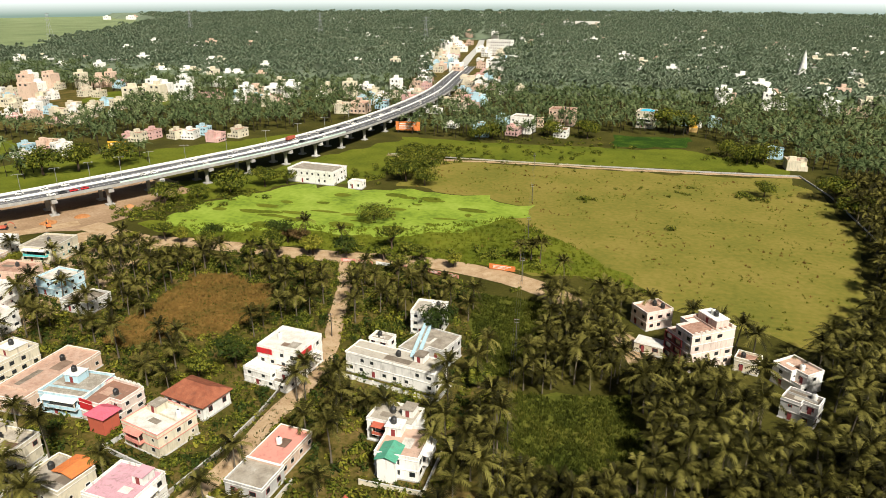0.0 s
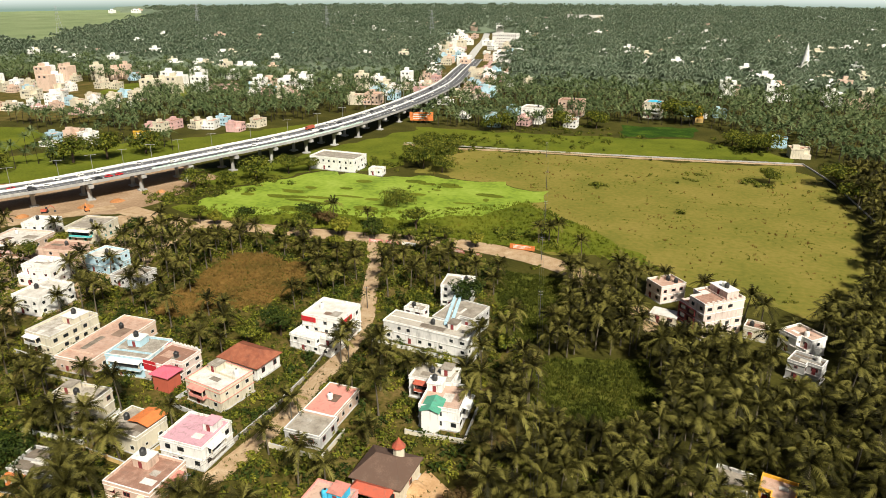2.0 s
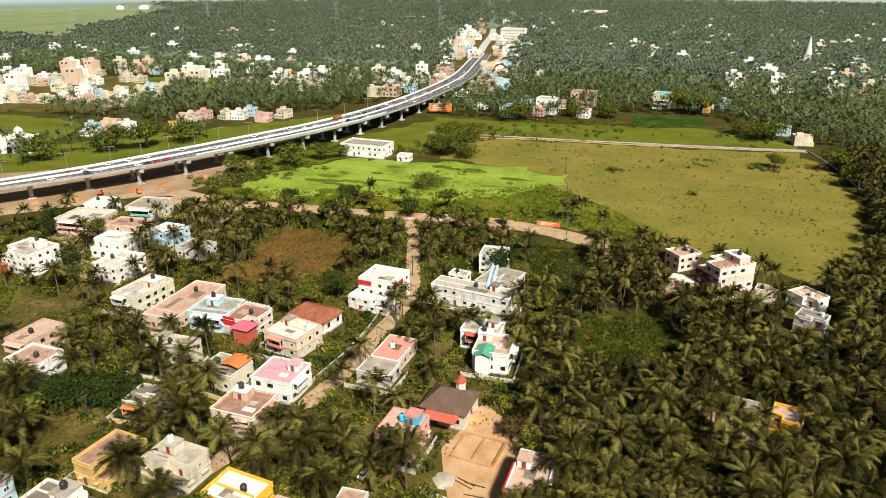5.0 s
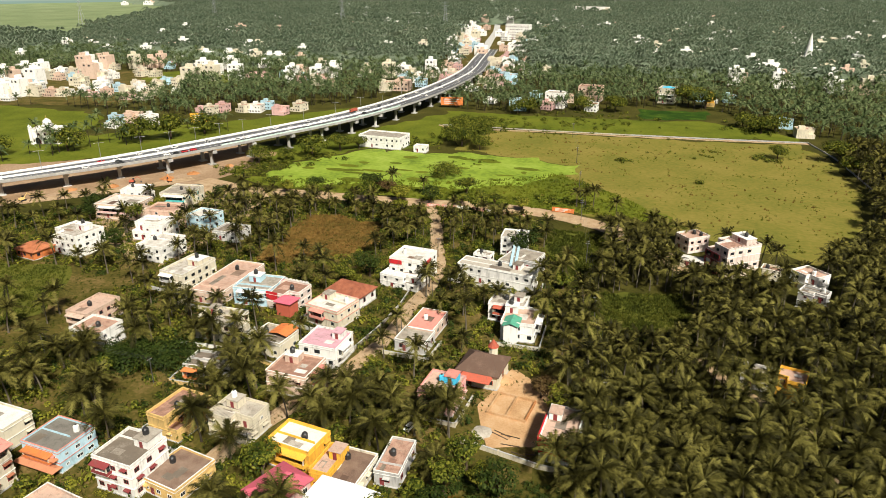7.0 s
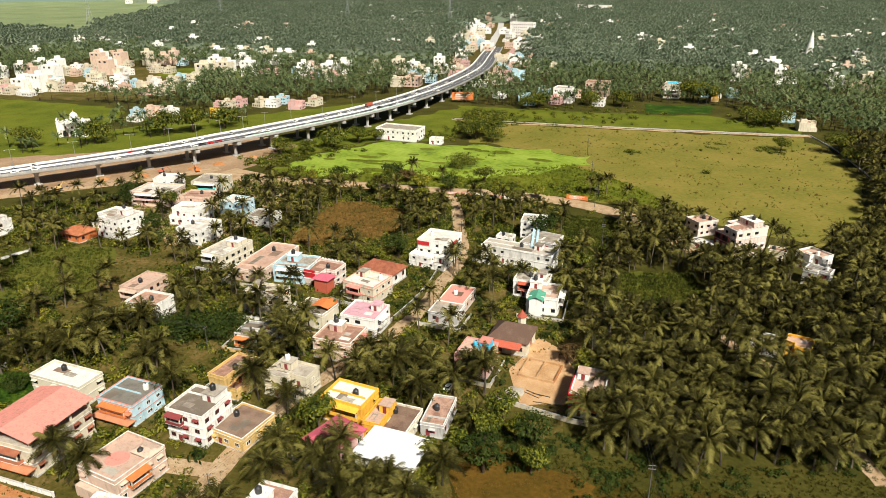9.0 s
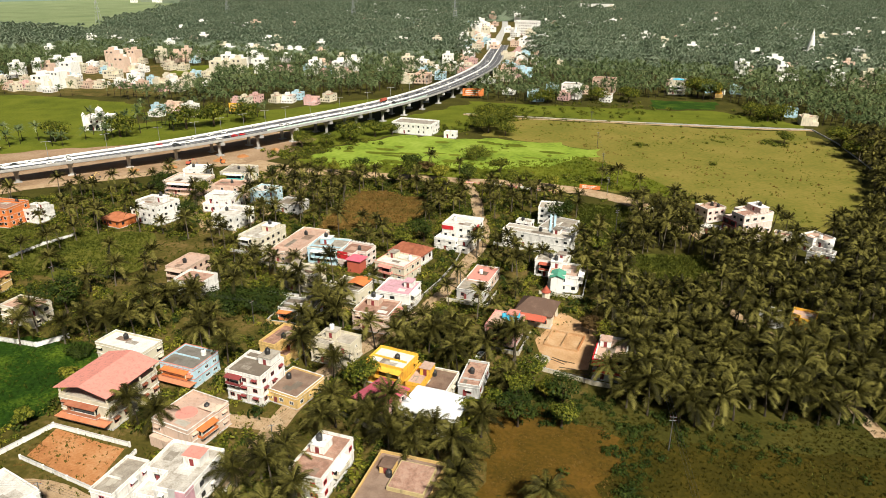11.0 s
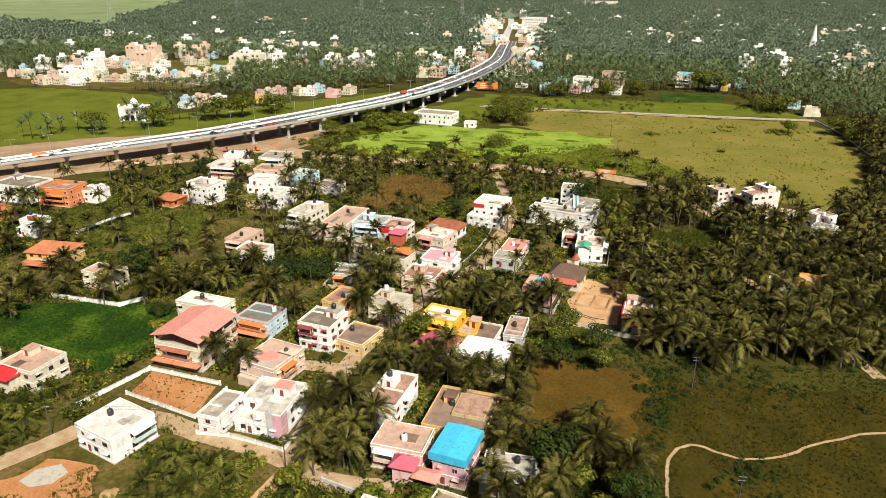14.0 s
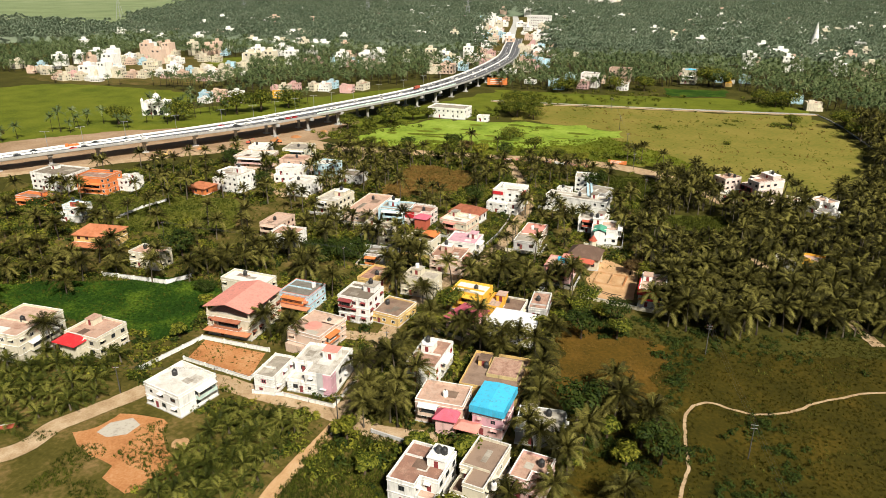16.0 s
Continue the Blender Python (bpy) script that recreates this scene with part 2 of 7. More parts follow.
def thing(name, m, label, category, group="", kind=""):
    ob = new(name)
    ob.matrix_basis = m
    return tagged(ob, label, category, group, kind)


def inside(x, y, poly):
    hit = False
    for (x0, y0), (x1, y1) in zip(poly, poly[1:] + poly[:1]):
        if (y0 > y) != (y1 > y) and x < (x1 - x0) * (y - y0) / (y1 - y0) + x0:
            hit = not hit
    return hit


def ragged(pts, step=4.0, amp=1.5):
    """An outline with its sides broken up into short uneven pieces."""
    out = []
    for (x0, y0), (x1, y1) in zip(pts, pts[1:] + pts[:1]):
        d = math.hypot(x1 - x0, y1 - y0)
        n = max(1, int(d / step))
        for k in range(n):
            x, y = x0 + (x1 - x0) * k / n, y0 + (y1 - y0) * k / n
            v = noise.noise_vector((x * 0.11, y * 0.11, 3.3)) * amp * 1.6 + noise.noise_vector((x * 0.4, y * 0.4, 7.1)) * amp * 0.6
            out.append((x + v.x, y + v.y))
    return out


def ribbon(pts, width):
    """Left and right edges along a line."""
    left, right = [], []
    for i, (x, y) in enumerate(pts):
        a, b = pts[max(0, i - 1)], pts[min(len(pts) - 1, i + 1)]
        d = math.hypot(b[0] - a[0], b[1] - a[1]) or 1
        nx, ny = -(b[1] - a[1]) / d, (b[0] - a[0]) / d
        w = width / 2
        left.append((x + nx * w, y + ny * w))
        right.append((x - nx * w, y - ny * w))
    return left, right


def smooth(pts, per=6):
    """A Catmull-Rom line through the points."""
    out = []
    for i in range(len(pts) - 1):
        p = [Vector(pts[min(max(k, 0), len(pts) - 1)]) for k in (i - 1, i, i + 1, i + 2)]
        for k in range(per):
            t = k / per
            q = 0.5 * (2 * p[1] + (p[2] - p[0]) * t + (2 * p[0] - 5 * p[1] + 4 * p[2] - p[3]) * t * t + (3 * p[1] - p[0] - 3 * p[2] + p[3]) * t ** 3)
            out.append(tuple(q))
    return out + [tuple(pts[-1])]


KEEP_OFF = []          # outlines on which nothing is planted


ZONES = []


def zone(name, pts, mat, z, label, amp=1.5, step=4.0, plant=False, bare=True):
    ring = ragged(pts, step, amp)
    ZONES.append(name)
    z += 0.0015 * (len(ZONES) % 24)
    mb = Mesh()
    mb.face([(x, y, z) for x, y in ring])
    ob = new(name, mb.data(name, M[mat]))
    if ob.data.polygons[0].normal.z < 0:
        ob.data.flip_normals()
    if bare:
        KEEP_OFF.append(ring)
    return tagged(ob, label, "ground", kind="structure")


def track(name, pts, width, mat, z, label, amp=0.35):
    line = smooth(pts, 8)
    left, right = ribbon(line, width)
    jit = lambda p: (p[0] + amp * noise.noise((p[0] * 0.5, p[1] * 0.5, 1)), p[1] + amp * noise.noise((p[0] * 0.5, p[1] * 0.5, 5)))
    left, right = [jit(p) for p in left], [jit(p) for p in right]
    mb = Mesh()
    for i in range(len(line) - 1):
        mb.face([(*right[i], z), (*right[i + 1], z), (*left[i + 1], z), (*left[i], z)])
    ob = new(name, mb.data(name, M[mat]))
    KEEP_OFF.append(left + right[::-1])
    return tagged(ob, label, "road", kind="structure")


# ---------- ground ----------
mb = Mesh()
mb.face([(-4600, -900, 0), (3400, -900, 0), (3400, 4600, 0), (-4600, 4600, 0)])
tagged(new("ground", mb.data("ground", M["ground"])), "wide flat ground of scrub and dark soil", "ground", kind="structure")

zone("village_ground", [(-257.2, 28), (-204.6, -14.6), (-173.2, -51.2), (-142.3, -67), (-1.2, -68.5), (-26.6, 28.3), (-11.8, 63.5), (-17.3, 155.2), (-42.4, 171.4), (-154.2, 175.6), (-205.7, 130.7), (-257.7, 90.6)], "yard", 0.03, "trodden brown village soil with weeds", 3, bare=False)
zone("pasture", [(-104.9, 312.9), (-67.3, 314), (-28.1, 314), (21.7, 316.4), (69, 320.9), (76, 295.2), (78.2, 237.5), (68.6, 192.5), (49.1, 154.8), (30.3, 164.6), (14.5, 172.3), (-5.4, 184.3), (-22.4, 183.9), (-40.5, 189.7), (-59.6, 199.7), (-38.7, 232.6), (-31.8, 249.7), (-52.9, 258.9), (-91.4, 263.8)], "pasture", 0.05, "wide pasture of olive and yellowed grass", 3)
zone("marsh_edge", [(-164.6, 191.5), (-138.9, 184.3), (-98, 186.9), (-52.5, 187.1), (-24.4, 186), (-4.4, 183.2), (11.5, 176.5), (-12.6, 211), (-37.7, 232.6), (-72.9, 220.8), (-133.9, 216.2)], "marsh", 0.08, "rank green marsh grass by the pond", 3)
zone("pond", [(-158.5, 198.6), (-158.6, 215.1), (-148.4, 233.3), (-133.2, 252.3), (-103.5, 255.1), (-83.2, 259.3), (-52.9, 258.9), (-31.8, 249.7), (-33.7, 237.5), (-46.7, 223.7), (-57.7, 211.9), (-67.7, 206.2), (-82.9, 202.7), (-99.1, 201.3), (-122.5, 195), (-139.9, 187.5)], "pond", 0.11, "pond grown over with bright green weed", 4)
zone("far_pasture", [(-122.6, 361.5), (-62.6, 360), (-10.3, 363.1), (29.4, 368.9), (71.9, 337.9), (70, 327.9), (-13.1, 322.4), (-62.3, 320.9), (-107, 321.3)], "marsh", 0.05, "green strip of grass beyond the field path", 3)
zone("corner_field", [(-11.5, 398), (30.3, 400.4), (28.4, 374), (-7.3, 366)], "paddy", 0.07, "small fresh green field", 3)
zone("dry_field", [(-114.9, 115.4), (-117.1, 142.3), (-118.2, 156.7), (-107, 160.5), (-92.7, 154.8), (-84.6, 142.2), (-88.5, 128), (-97.6, 119), (-105.7, 113.1)], "redgrass", 0.06, "reddish dry grass clearing among palms", 3)
zone("grass_plot", [(-37.3, 166.1), (-16.3, 165.3), (-12.2, 147.9), (-15.1, 126.6), (-24.1, 124.9), (-29.2, 140.3)], "lush", 0.06, "green grass plot below the road", 2)
zone("grove_clearing", [(-16.1, 119.4), (7.3, 123.9), (9.8, 106.5), (10.9, 93.3), (2, 88.5), (-10, 89.8), (-17, 96.1)], "lush", 0.06, "weedy clearing in the palm grove", 2)
zone("paddy_field", [(-194.4, 10.1), (-168.6, 18.9), (-148.1, 27.8), (-130.7, 30.5), (-125.5, 23.2), (-124.4, 13.9), (-120.3, 4.6), (-126.4, -3.5), (-137.6, 0.8), (-163.3, -0.8)], "paddy", 0.06, "lush green paddy behind the houses", 2)
zone("bare_plot", [(-115.4, 0.8), (-98.8, -0.3), (-96.8, -10.5), (-114.2, -7)], "laterite", 0.07, "walled plot of bare red earth", 0.4)
zone("red_waste_ground", [(-118.4, -36.7), (-114.1, -27.6), (-103.5, -29.1), (-100.6, -36.5), (-92.5, -40.1), (-98.7, -46.8), (-104.9, -44.7), (-105.5, -40.8), (-111.0, -40.3)], "laterite", 0.06, "bare orange earth with weeds", 1.2, 2.0)
zone("grey_patch", [(-114.7, -34.6), (-114.4, -31.4), (-111.2, -29.0), (-108.5, -30.5), (-109.0, -33.5), (-111.9, -35.2)], "greyroof", 0.1, "grey patch of spilt cement and gravel", 0.3)
zone("meadow", [(-37.6, 25.4), (-9.6, 27.9), (37.8, 35), (72.1, 41.2), (57.8, -38.9), (-6.2, -58.3), (-29.3, -27.6), (-31.4, 0.9)], "meadow", 0.05, "rough meadow of green and brown grass", 2, bare=False)
MEADOW_BARE = [len(KEEP_OFF)]
zone("brown_meadow", [(-36.2, 18.7), (-35, 33), (-23.8, 30.4), (-12.5, 26.2), (-12.5, 11.6), (-15.8, 5.9), (-25.4, 0.5), (-33.5, 1.6)], "browngrass", 0.08, "patch of browned grass in the meadow", 4.5, 2.5)
zone("building_site", [(-33.8, 60), (-29.8, 75.1), (-19.8, 67.7), (-19.7, 49.4), (-28.7, 46.6)], "sand", 0.07, "building site of orange sand", 1)
zone("bridge_earthworks", [(-362.2, 81.1), (-323.2, 142.2), (-287.4, 178.8), (-263.2, 193.6), (-227.8, 218.3), (-206, 240.3), (-192.6, 249.1), (-171.8, 235.7), (-170.9, 207.4), (-175.9, 182.6), (-196.6, 172), (-212.1, 160.1), (-225.6, 141.8), (-247.4, 119.5), (-285.1, 93.5), (-342.3, 50.8), (-417.1, -32.4), (-460.9, -21.1)], "earth", 0.07, "orange earthworks beside the flyover", 2)
zone("bridge_bank", [(-195, 232), (-165, 262), (-140, 318), (-122, 352), (-60, 354), (-62, 322), (-104, 318), (-104, 264), (-135, 258), (-160, 222)], "marsh", 0.045, "weedy green bank between flyover and pasture", 3, bare=False)
zone("house_row_ground", [(-193.1, 122), (-177, 179.6), (-141.9, 176.2), (-134.4, 130.5), (-136.3, 103.7), (-153.7, 104.2), (-169.3, 117.1)], "dirtroad", 0.055, "dusty ground between tight house rows", 3, bare=False)
zone("village_green", [(-240.9, 92.2), (-200.1, 89), (-165, 95.3), (-149.4, 73.2), (-153.4, 60.9), (-178.1, 57.3), (-196.9, 66.1)], "lush", 0.07, "green open land between house rows", 3)
zone("field_west", [(-496.9, 236.9), (-442.3, 296.6), (-410.7, 303.6), (-323.1, 294.9), (-296.2, 265.1), (-300.9, 202.2), (-343.4, 166.9), (-440.8, 149)], "marsh", 0.06, "wide green field west of the road", 3)
zone("verge", [(-321.7, 136.6), (-281.6, 175.1), (-234.5, 220.4), (-202.6, 278.5), (-175.9, 316.7), (-182.4, 358.7), (-222.7, 308.7), (-271.7, 258.7), (-343.4, 166.9)], "marsh", 0.06, "grassy verge along the flyover", 3, bare=False)
zone("town_ground", [(-123.2, 459), (-123.8, 542.2), (-142.5, 731.8), (-169.9, 945.2), (-191.6, 1064.5), (-271, 1075.3), (-237.4, 847.3), (-204.6, 685.3), (-172.6, 587.9), (-161.6, 503.4)], "yard", 0.07, "dusty built-up ground of the town", 5, 12)
zone("hamlet_ground", [(-481.2, 316.8), (-409.5, 299.2), (-331.9, 325), (-325.9, 372.3), (-340.3, 415.6), (-416.7, 463.3), (-482.8, 467.8)], "yard", 0.05, "trodden ground between hamlet houses", 5, 12)
zone("hamlet_field", [(-391.1, 413.5), (-319.9, 421.8), (-313.8, 451.1), (-337.6, 473.9), (-385.3, 487.9), (-404.6, 462.5)], "marsh", 0.06, "green field among the hamlet houses", 3, 8)
zone("distant_field", [(-1978, 1885.8), (-1545, 1734.2), (-995.3, 1374.7), (-826.6, 917.6), (-695.6, 676), (-1009.2, 749.6), (-1829.7, 1275.6)], "hazefield", 0.08, "distant open green field", 12, 30)

rnd = random.Random(3)
for k in range(60):
    cx, cy = rnd.uniform(-152, -43), rnd.uniform(200, 256)
    a, b = rnd.uniform(1.5, 6), rnd.uniform(0.8, 2.6)
    pts = [(cx + a * math.cos(q * 0.7), cy + b * math.sin(q * 0.7)) for q in range(9)]
    if all(inside(x, y, [(-154.4, 201.5), (-146.4, 230.1), (-103.5, 253), (-54.9, 254.9), (-36.7, 245.8), (-68.8, 208.3), (-123.6, 198.2)]) for x, y in pts):
        zone("weed_patch", pts, "marsh", 0.14 + 0.002 * k, "darker raft of weeds on the pond", 0.8, 1.2)
track("lake_road", [(-180.1, 185.9), (-154.2, 178.7), (-134.7, 180), (-101, 180.8), (-79.7, 182), (-60.5, 184.4), (-42.4, 182.7), (-26.4, 178), (-14.3, 171.4), (-4.3, 160.8)], 8.5, "dirtroad", 0.14, "dusty tan road along the palms")
track("village_lane", [(-80.7, 182.1), (-72.5, 162.3), (-66.4, 143.6), (-60.2, 123), (-59.1, 109.6), (-60.1, 96.4), (-60, 85.1), (-61.9, 72.9), (-64.9, 59.7), (-70.8, 44.5), (-74.8, 31.3), (-75.7, 14), (-74.6, -4.4), (-73.5, -16.7)], 4.2, "dirtroad", 0.15, "narrow dusty village lane")
track("cross_lane", [(-152.6, -62), (-126.6, -45.4), (-123.3, -35.2), (-117.5, -25), (-112, -15.5), (-103, -13.4), (-94, -15), (-82, -16), (-72, -18), (-64, -20.5), (-53, -19.5)], 4.4, "dirtroad", 0.16, "dusty lane past the white houses")
track("back_lane", [(-93.9, 10.2), (-85.8, 12.1), (-75.7, 12.9)], 4.0, "dirtroad", 0.17, "short dusty side lane")
track("orange_track", [(-72.5, -19), (-72.9, -22), (-74, -29), (-75.2, -37), (-76.5, -57)], 2.8, "sand", 0.155, "orange earth track through the weeds")
track("field_path", [(-116.2, 317.7), (-92.7, 314.3), (-62.3, 316.8), (-41.2, 317.7), (-12.1, 318.2), (22.7, 320.4), (46.4, 322.1), (73.9, 324.7)], 3.0, "dirtroad", 0.12, "pale earth path along a field wall", 1.6)
MEADOW_BARE.append(len(KEEP_OFF))
track("foot_path", [(-13, -43), (-10.7, -22.4), (-9.3, -15.3), (-9.5, -7.4), (-9.3, -0.2), (-7.4, 4.6), (-4, 6.4), (0.1, 5), (4.7, 4.8), (11.2, 7.9), (15.4, 11.7), (22.4, 16.1), (30.3, 19.8), (57.5, 25.5)], 0.6, "dirtroad", 0.1, "worn footpath curving through grass", 0.25)
track("grove_track", [(5.9, 98.5), (11.9, 87.2), (17.9, 78.9), (27.8, 68.5), (30.8, 52.3), (33.9, 40.1)], 3.0, "dirtroad", 0.12, "sandy track through the palm grove")
track("side_yard", [(0.7, 154.5), (5.7, 147.3), (9.7, 140)], 7.0, "dirtroad", 0.13, "sandy yard by the apartment house")
track("town_road", [(-173.2, 671.9), (-180.8, 725.1), (-196.2, 821.5), (-231.4, 1035.8), (-327.3, 1485.7), (-467.8, 2078)], 9, "concrete", 0.2, "straight main road into the town")
track("service_road", [(-342, 19.2), (-299.8, 70.8), (-270.4, 101.4), (-239.1, 131.8), (-205.9, 161.9), (-185.3, 187.2)], 6, "dirtroad", 0.15, "dirt service road under the flyover")


# ---------- distance ----------
def backdrop():
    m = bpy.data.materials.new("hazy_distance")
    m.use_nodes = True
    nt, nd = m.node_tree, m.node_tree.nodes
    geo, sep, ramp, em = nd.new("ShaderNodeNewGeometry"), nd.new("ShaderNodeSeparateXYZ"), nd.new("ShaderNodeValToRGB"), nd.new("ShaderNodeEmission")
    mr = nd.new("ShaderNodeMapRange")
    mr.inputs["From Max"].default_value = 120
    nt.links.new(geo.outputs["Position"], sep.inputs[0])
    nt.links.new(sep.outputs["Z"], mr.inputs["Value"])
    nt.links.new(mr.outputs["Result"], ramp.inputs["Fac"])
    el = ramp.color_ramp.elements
    # painted haze: the ring glows by itself, paler with height
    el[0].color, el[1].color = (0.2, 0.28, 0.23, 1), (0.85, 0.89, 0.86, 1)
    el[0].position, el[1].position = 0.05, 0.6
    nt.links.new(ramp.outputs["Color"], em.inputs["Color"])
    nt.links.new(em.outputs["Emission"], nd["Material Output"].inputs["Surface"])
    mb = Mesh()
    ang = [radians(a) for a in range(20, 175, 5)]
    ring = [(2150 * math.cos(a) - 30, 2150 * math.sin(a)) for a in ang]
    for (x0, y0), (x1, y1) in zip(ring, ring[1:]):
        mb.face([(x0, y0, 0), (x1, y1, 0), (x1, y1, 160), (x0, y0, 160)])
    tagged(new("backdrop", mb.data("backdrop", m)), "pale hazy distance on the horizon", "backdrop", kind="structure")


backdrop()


# ---------- flyover ----------
LINE = smooth([(-451.3, -90.4, 1.4), (-343.2, 32.2, 3.6), (-280.6, 102.2, 5.6), (-251.2, 135.9, 6.5), (-214.7, 179.5, 7.3), (-196.1, 207.9, 8), (-180.7, 237.4, 8.3), (-159.3, 287.3, 8.2), (-146.2, 341.7, 8), (-139.5, 408.8, 7.6), (-140, 492.2, 6.8), (-155.3, 598, 4), (-173.8, 718.5, 0.3)], 8)
HALF = 8.6


def along(off, z=0.0):
    """The flyover's line, set off to its left by some metres and raised."""
    out = []
    for i, (x, y, h) in enumerate(LINE):
        a, b = LINE[max(0, i - 1)], LINE[min(len(LINE) - 1, i + 1)]
        d = math.hypot(b[0] - a[0], b[1] - a[1])
        wide = off * min(1.0, max(0.52, 0.52 + 0.48 * (x + 262) / 66))   # narrower west of the slip roads
        out.append((x - (b[1] - a[1]) / d * wide, y + (b[0] - a[0]) / d * wide, h + z))
    return out


def rail(o0, o1, z0, z1, first=0, last=10 ** 6):
    """A long bar that follows the flyover between two offsets and two heights."""
    mb = Mesh()
    a, b, c, d = along(o0, z0), along(o1, z0), along(o1, z1), along(o0, z1)
    for i in range(first, min(last, len(a) - 1)):
        for p, q in ((a, b), (b, c), (c, d), (d, a)):
            mb.face([p[i + 1], p[i], q[i], q[i + 1]])
    return mb


def flyover():
    root = thing("flyover", pose(0, 0, 0), "long concrete flyover with white parapets curving into town", "flyover")
    part("deck", rail(-HALF, HALF, -0.5, 0).data("deck", M["concrete"]), root)
    part("girder", rail(-HALF + 2.2, HALF - 2.2, -1.0, -0.5).data("girder", M["concrete"]), root)
    for s in (-1, 1):
        part("carriageway", rail(s * 0.7, s * (HALF - 1.1), 0, 0.03).data("carriageway", M["asphalt"]), root, label="grey asphalt carriageway")
        part("parapet", rail(s * (HALF - 0.35), s * HALF, 0, 0.9 if s > 0 else 0.6).data("parapet", M["whiteline" if s > 0 else "concrete"]), root, label="low concrete parapet")
        part("footway", rail(s * (HALF - 1.1), s * (HALF - 0.35), 0, 0.18).data("footway", M["concrete"]), root)
        part("lane_line", rail(s * 3.9, s * 4.05, 0.03, 0.036).data("lane_line", M["whiteline"]), root)
    part("screen", rail(-HALF + 1.0, -HALF + 1.15, 0.2, 1.0, 42, 62).data("screen", M["mint"]), root, label="pale green anti-glare screen")
    part("median", rail(-0.3, 0.3, 0, 0.7).data("median", M["whiteline"]), root, label="white median barrier")
    pier = Mesh()
    pier.tube([(0, 0, 0), (0, 0, 4.6), (0, 0, 5.5)], [0.8, 0.8, 1.15], 10)
    pier.box(-0.95, -4.3, 5.5, 0.95, 4.3, 6.7)
    pier.prism([(-1.5, -1.5), (1.5, -1.5), (1.5, 1.5), (-1.5, 1.5)], 0, 0.5)
    pm = pier.data("pier", M["concrete"])
    walked, last = 0.0, None
    for i, (x, y, h) in enumerate(along(0)):
        if last:
            walked += math.hypot(x - last[0], y - last[1])
        if last is None or walked > 17:
            if h > 2.8:
                a = math.degrees(math.atan2(y - last[1], x - last[0])) if last else 45
                tall = Matrix.Diagonal((1, 1, (h - 0.98) / 6.7, 1))
                for s in (-1, 1) if x > -205 else (0,):
                    part("pier", pm, root, pose(x, y, 0, 0, 0, a) @ pose(0, s * 4.4, 0) @ tall @ Matrix.Diagonal((1, 1 if s else 0.8, 1, 1)))
            walked = 0.0 if last else walked
        last = (x, y)
    return root


flyover()


def lamp_post():
    root = thing("street_lamp", pose(0, 0, 0), "tall galvanised street lamp on the flyover parapet", "street lamp", "lamps along the flyover")
    part("pole", Mesh().tube([(0, 0, 0), (0, 0, 4), (0, 0, 8)], [0.11, 0.09, 0.07], 6).data("pole", M["galv"]), root)
    for s in (-1, 1):
        part("arm", Mesh().box(0, -0.05, 7.8, s * 1.6, 0.05, 7.9).data("arm", M["galv"]), root)
        part("lamp_head", Mesh().box(s * 1.3, -0.14, 7.72, s * 2.0, 0.14, 7.8).data("lamp_head", M["grey"]), root)
    return root


first = lamp_post()
spots = [p for k, p in enumerate(along(0, 0.75)) if k % 3 == 1 and 8 < k < 88]
first.matrix_basis = pose(*spots[0], 0, 0, 40)
for p in spots[1:]:
    copy_thing(first, pose(*p, 0, 0, 40 + 30 * noise.noise(p)))


# ---------- traffic ----------
def shell(profile, half, inset=0.12):
    """A body from a side outline (x along, z up), narrowed towards its roof."""
    mb, n = Mesh(), len(profile)
    top = max(z for _, z in profile)
    side = [[(x, s * (half - inset * z / top), z) for x, z in profile] for s in (-1, 1)]
    mb.face(side[0])
    mb.face(side[1][::-1])
    for k in range(n):
        a, b = k, (k + 1) % n
        mb.face([side[0][b], side[0][a], side[1][a], side[1][b]])
    return mb


def wheel_parts(root, xs, half, r, twin=0.24):
    tyre = Mesh()
    ring = [(r * math.cos(a * math.pi / 6), r * math.sin(a * math.pi / 6)) for a in range(12)]
    tyre.prism(ring, -twin / 2, twin / 2)
    me = tyre.data("wheel", M["rubber"])
    for x in xs:
        for s in (-1, 1):
            part("wheel", me, root, pose(x, s * half, r, 90, 0, 0))


def car(colour, label, long=False):
    root = thing("car", pose(0, 0, 0), label, "car", "traffic on the flyover")
    part("body", shell([(-2.0, 0.3), (2.0, 0.3), (2.05, 0.75), (1.1, 0.95), (-1.9, 1.0), (-2.05, 0.8)], 0.85, 0.05).data("body", M[colour]), root)
    back = -1.85 if long else -1.3
    part("window_band", shell([(back, 0.95), (1.0, 0.93), (0.45, 1.38), (back + 0.2, 1.4)], 0.8, 0.16).data("window_band", M["glass"]), root)
    part("roof", Mesh().box(back + 0.2, -0.62, 1.38, 0.5, 0.62, 1.46, bevel=0.05).data("roof", M[colour]), root)
    wheel_parts(root, (-1.25, 1.3), 0.78, 0.31)
    return root


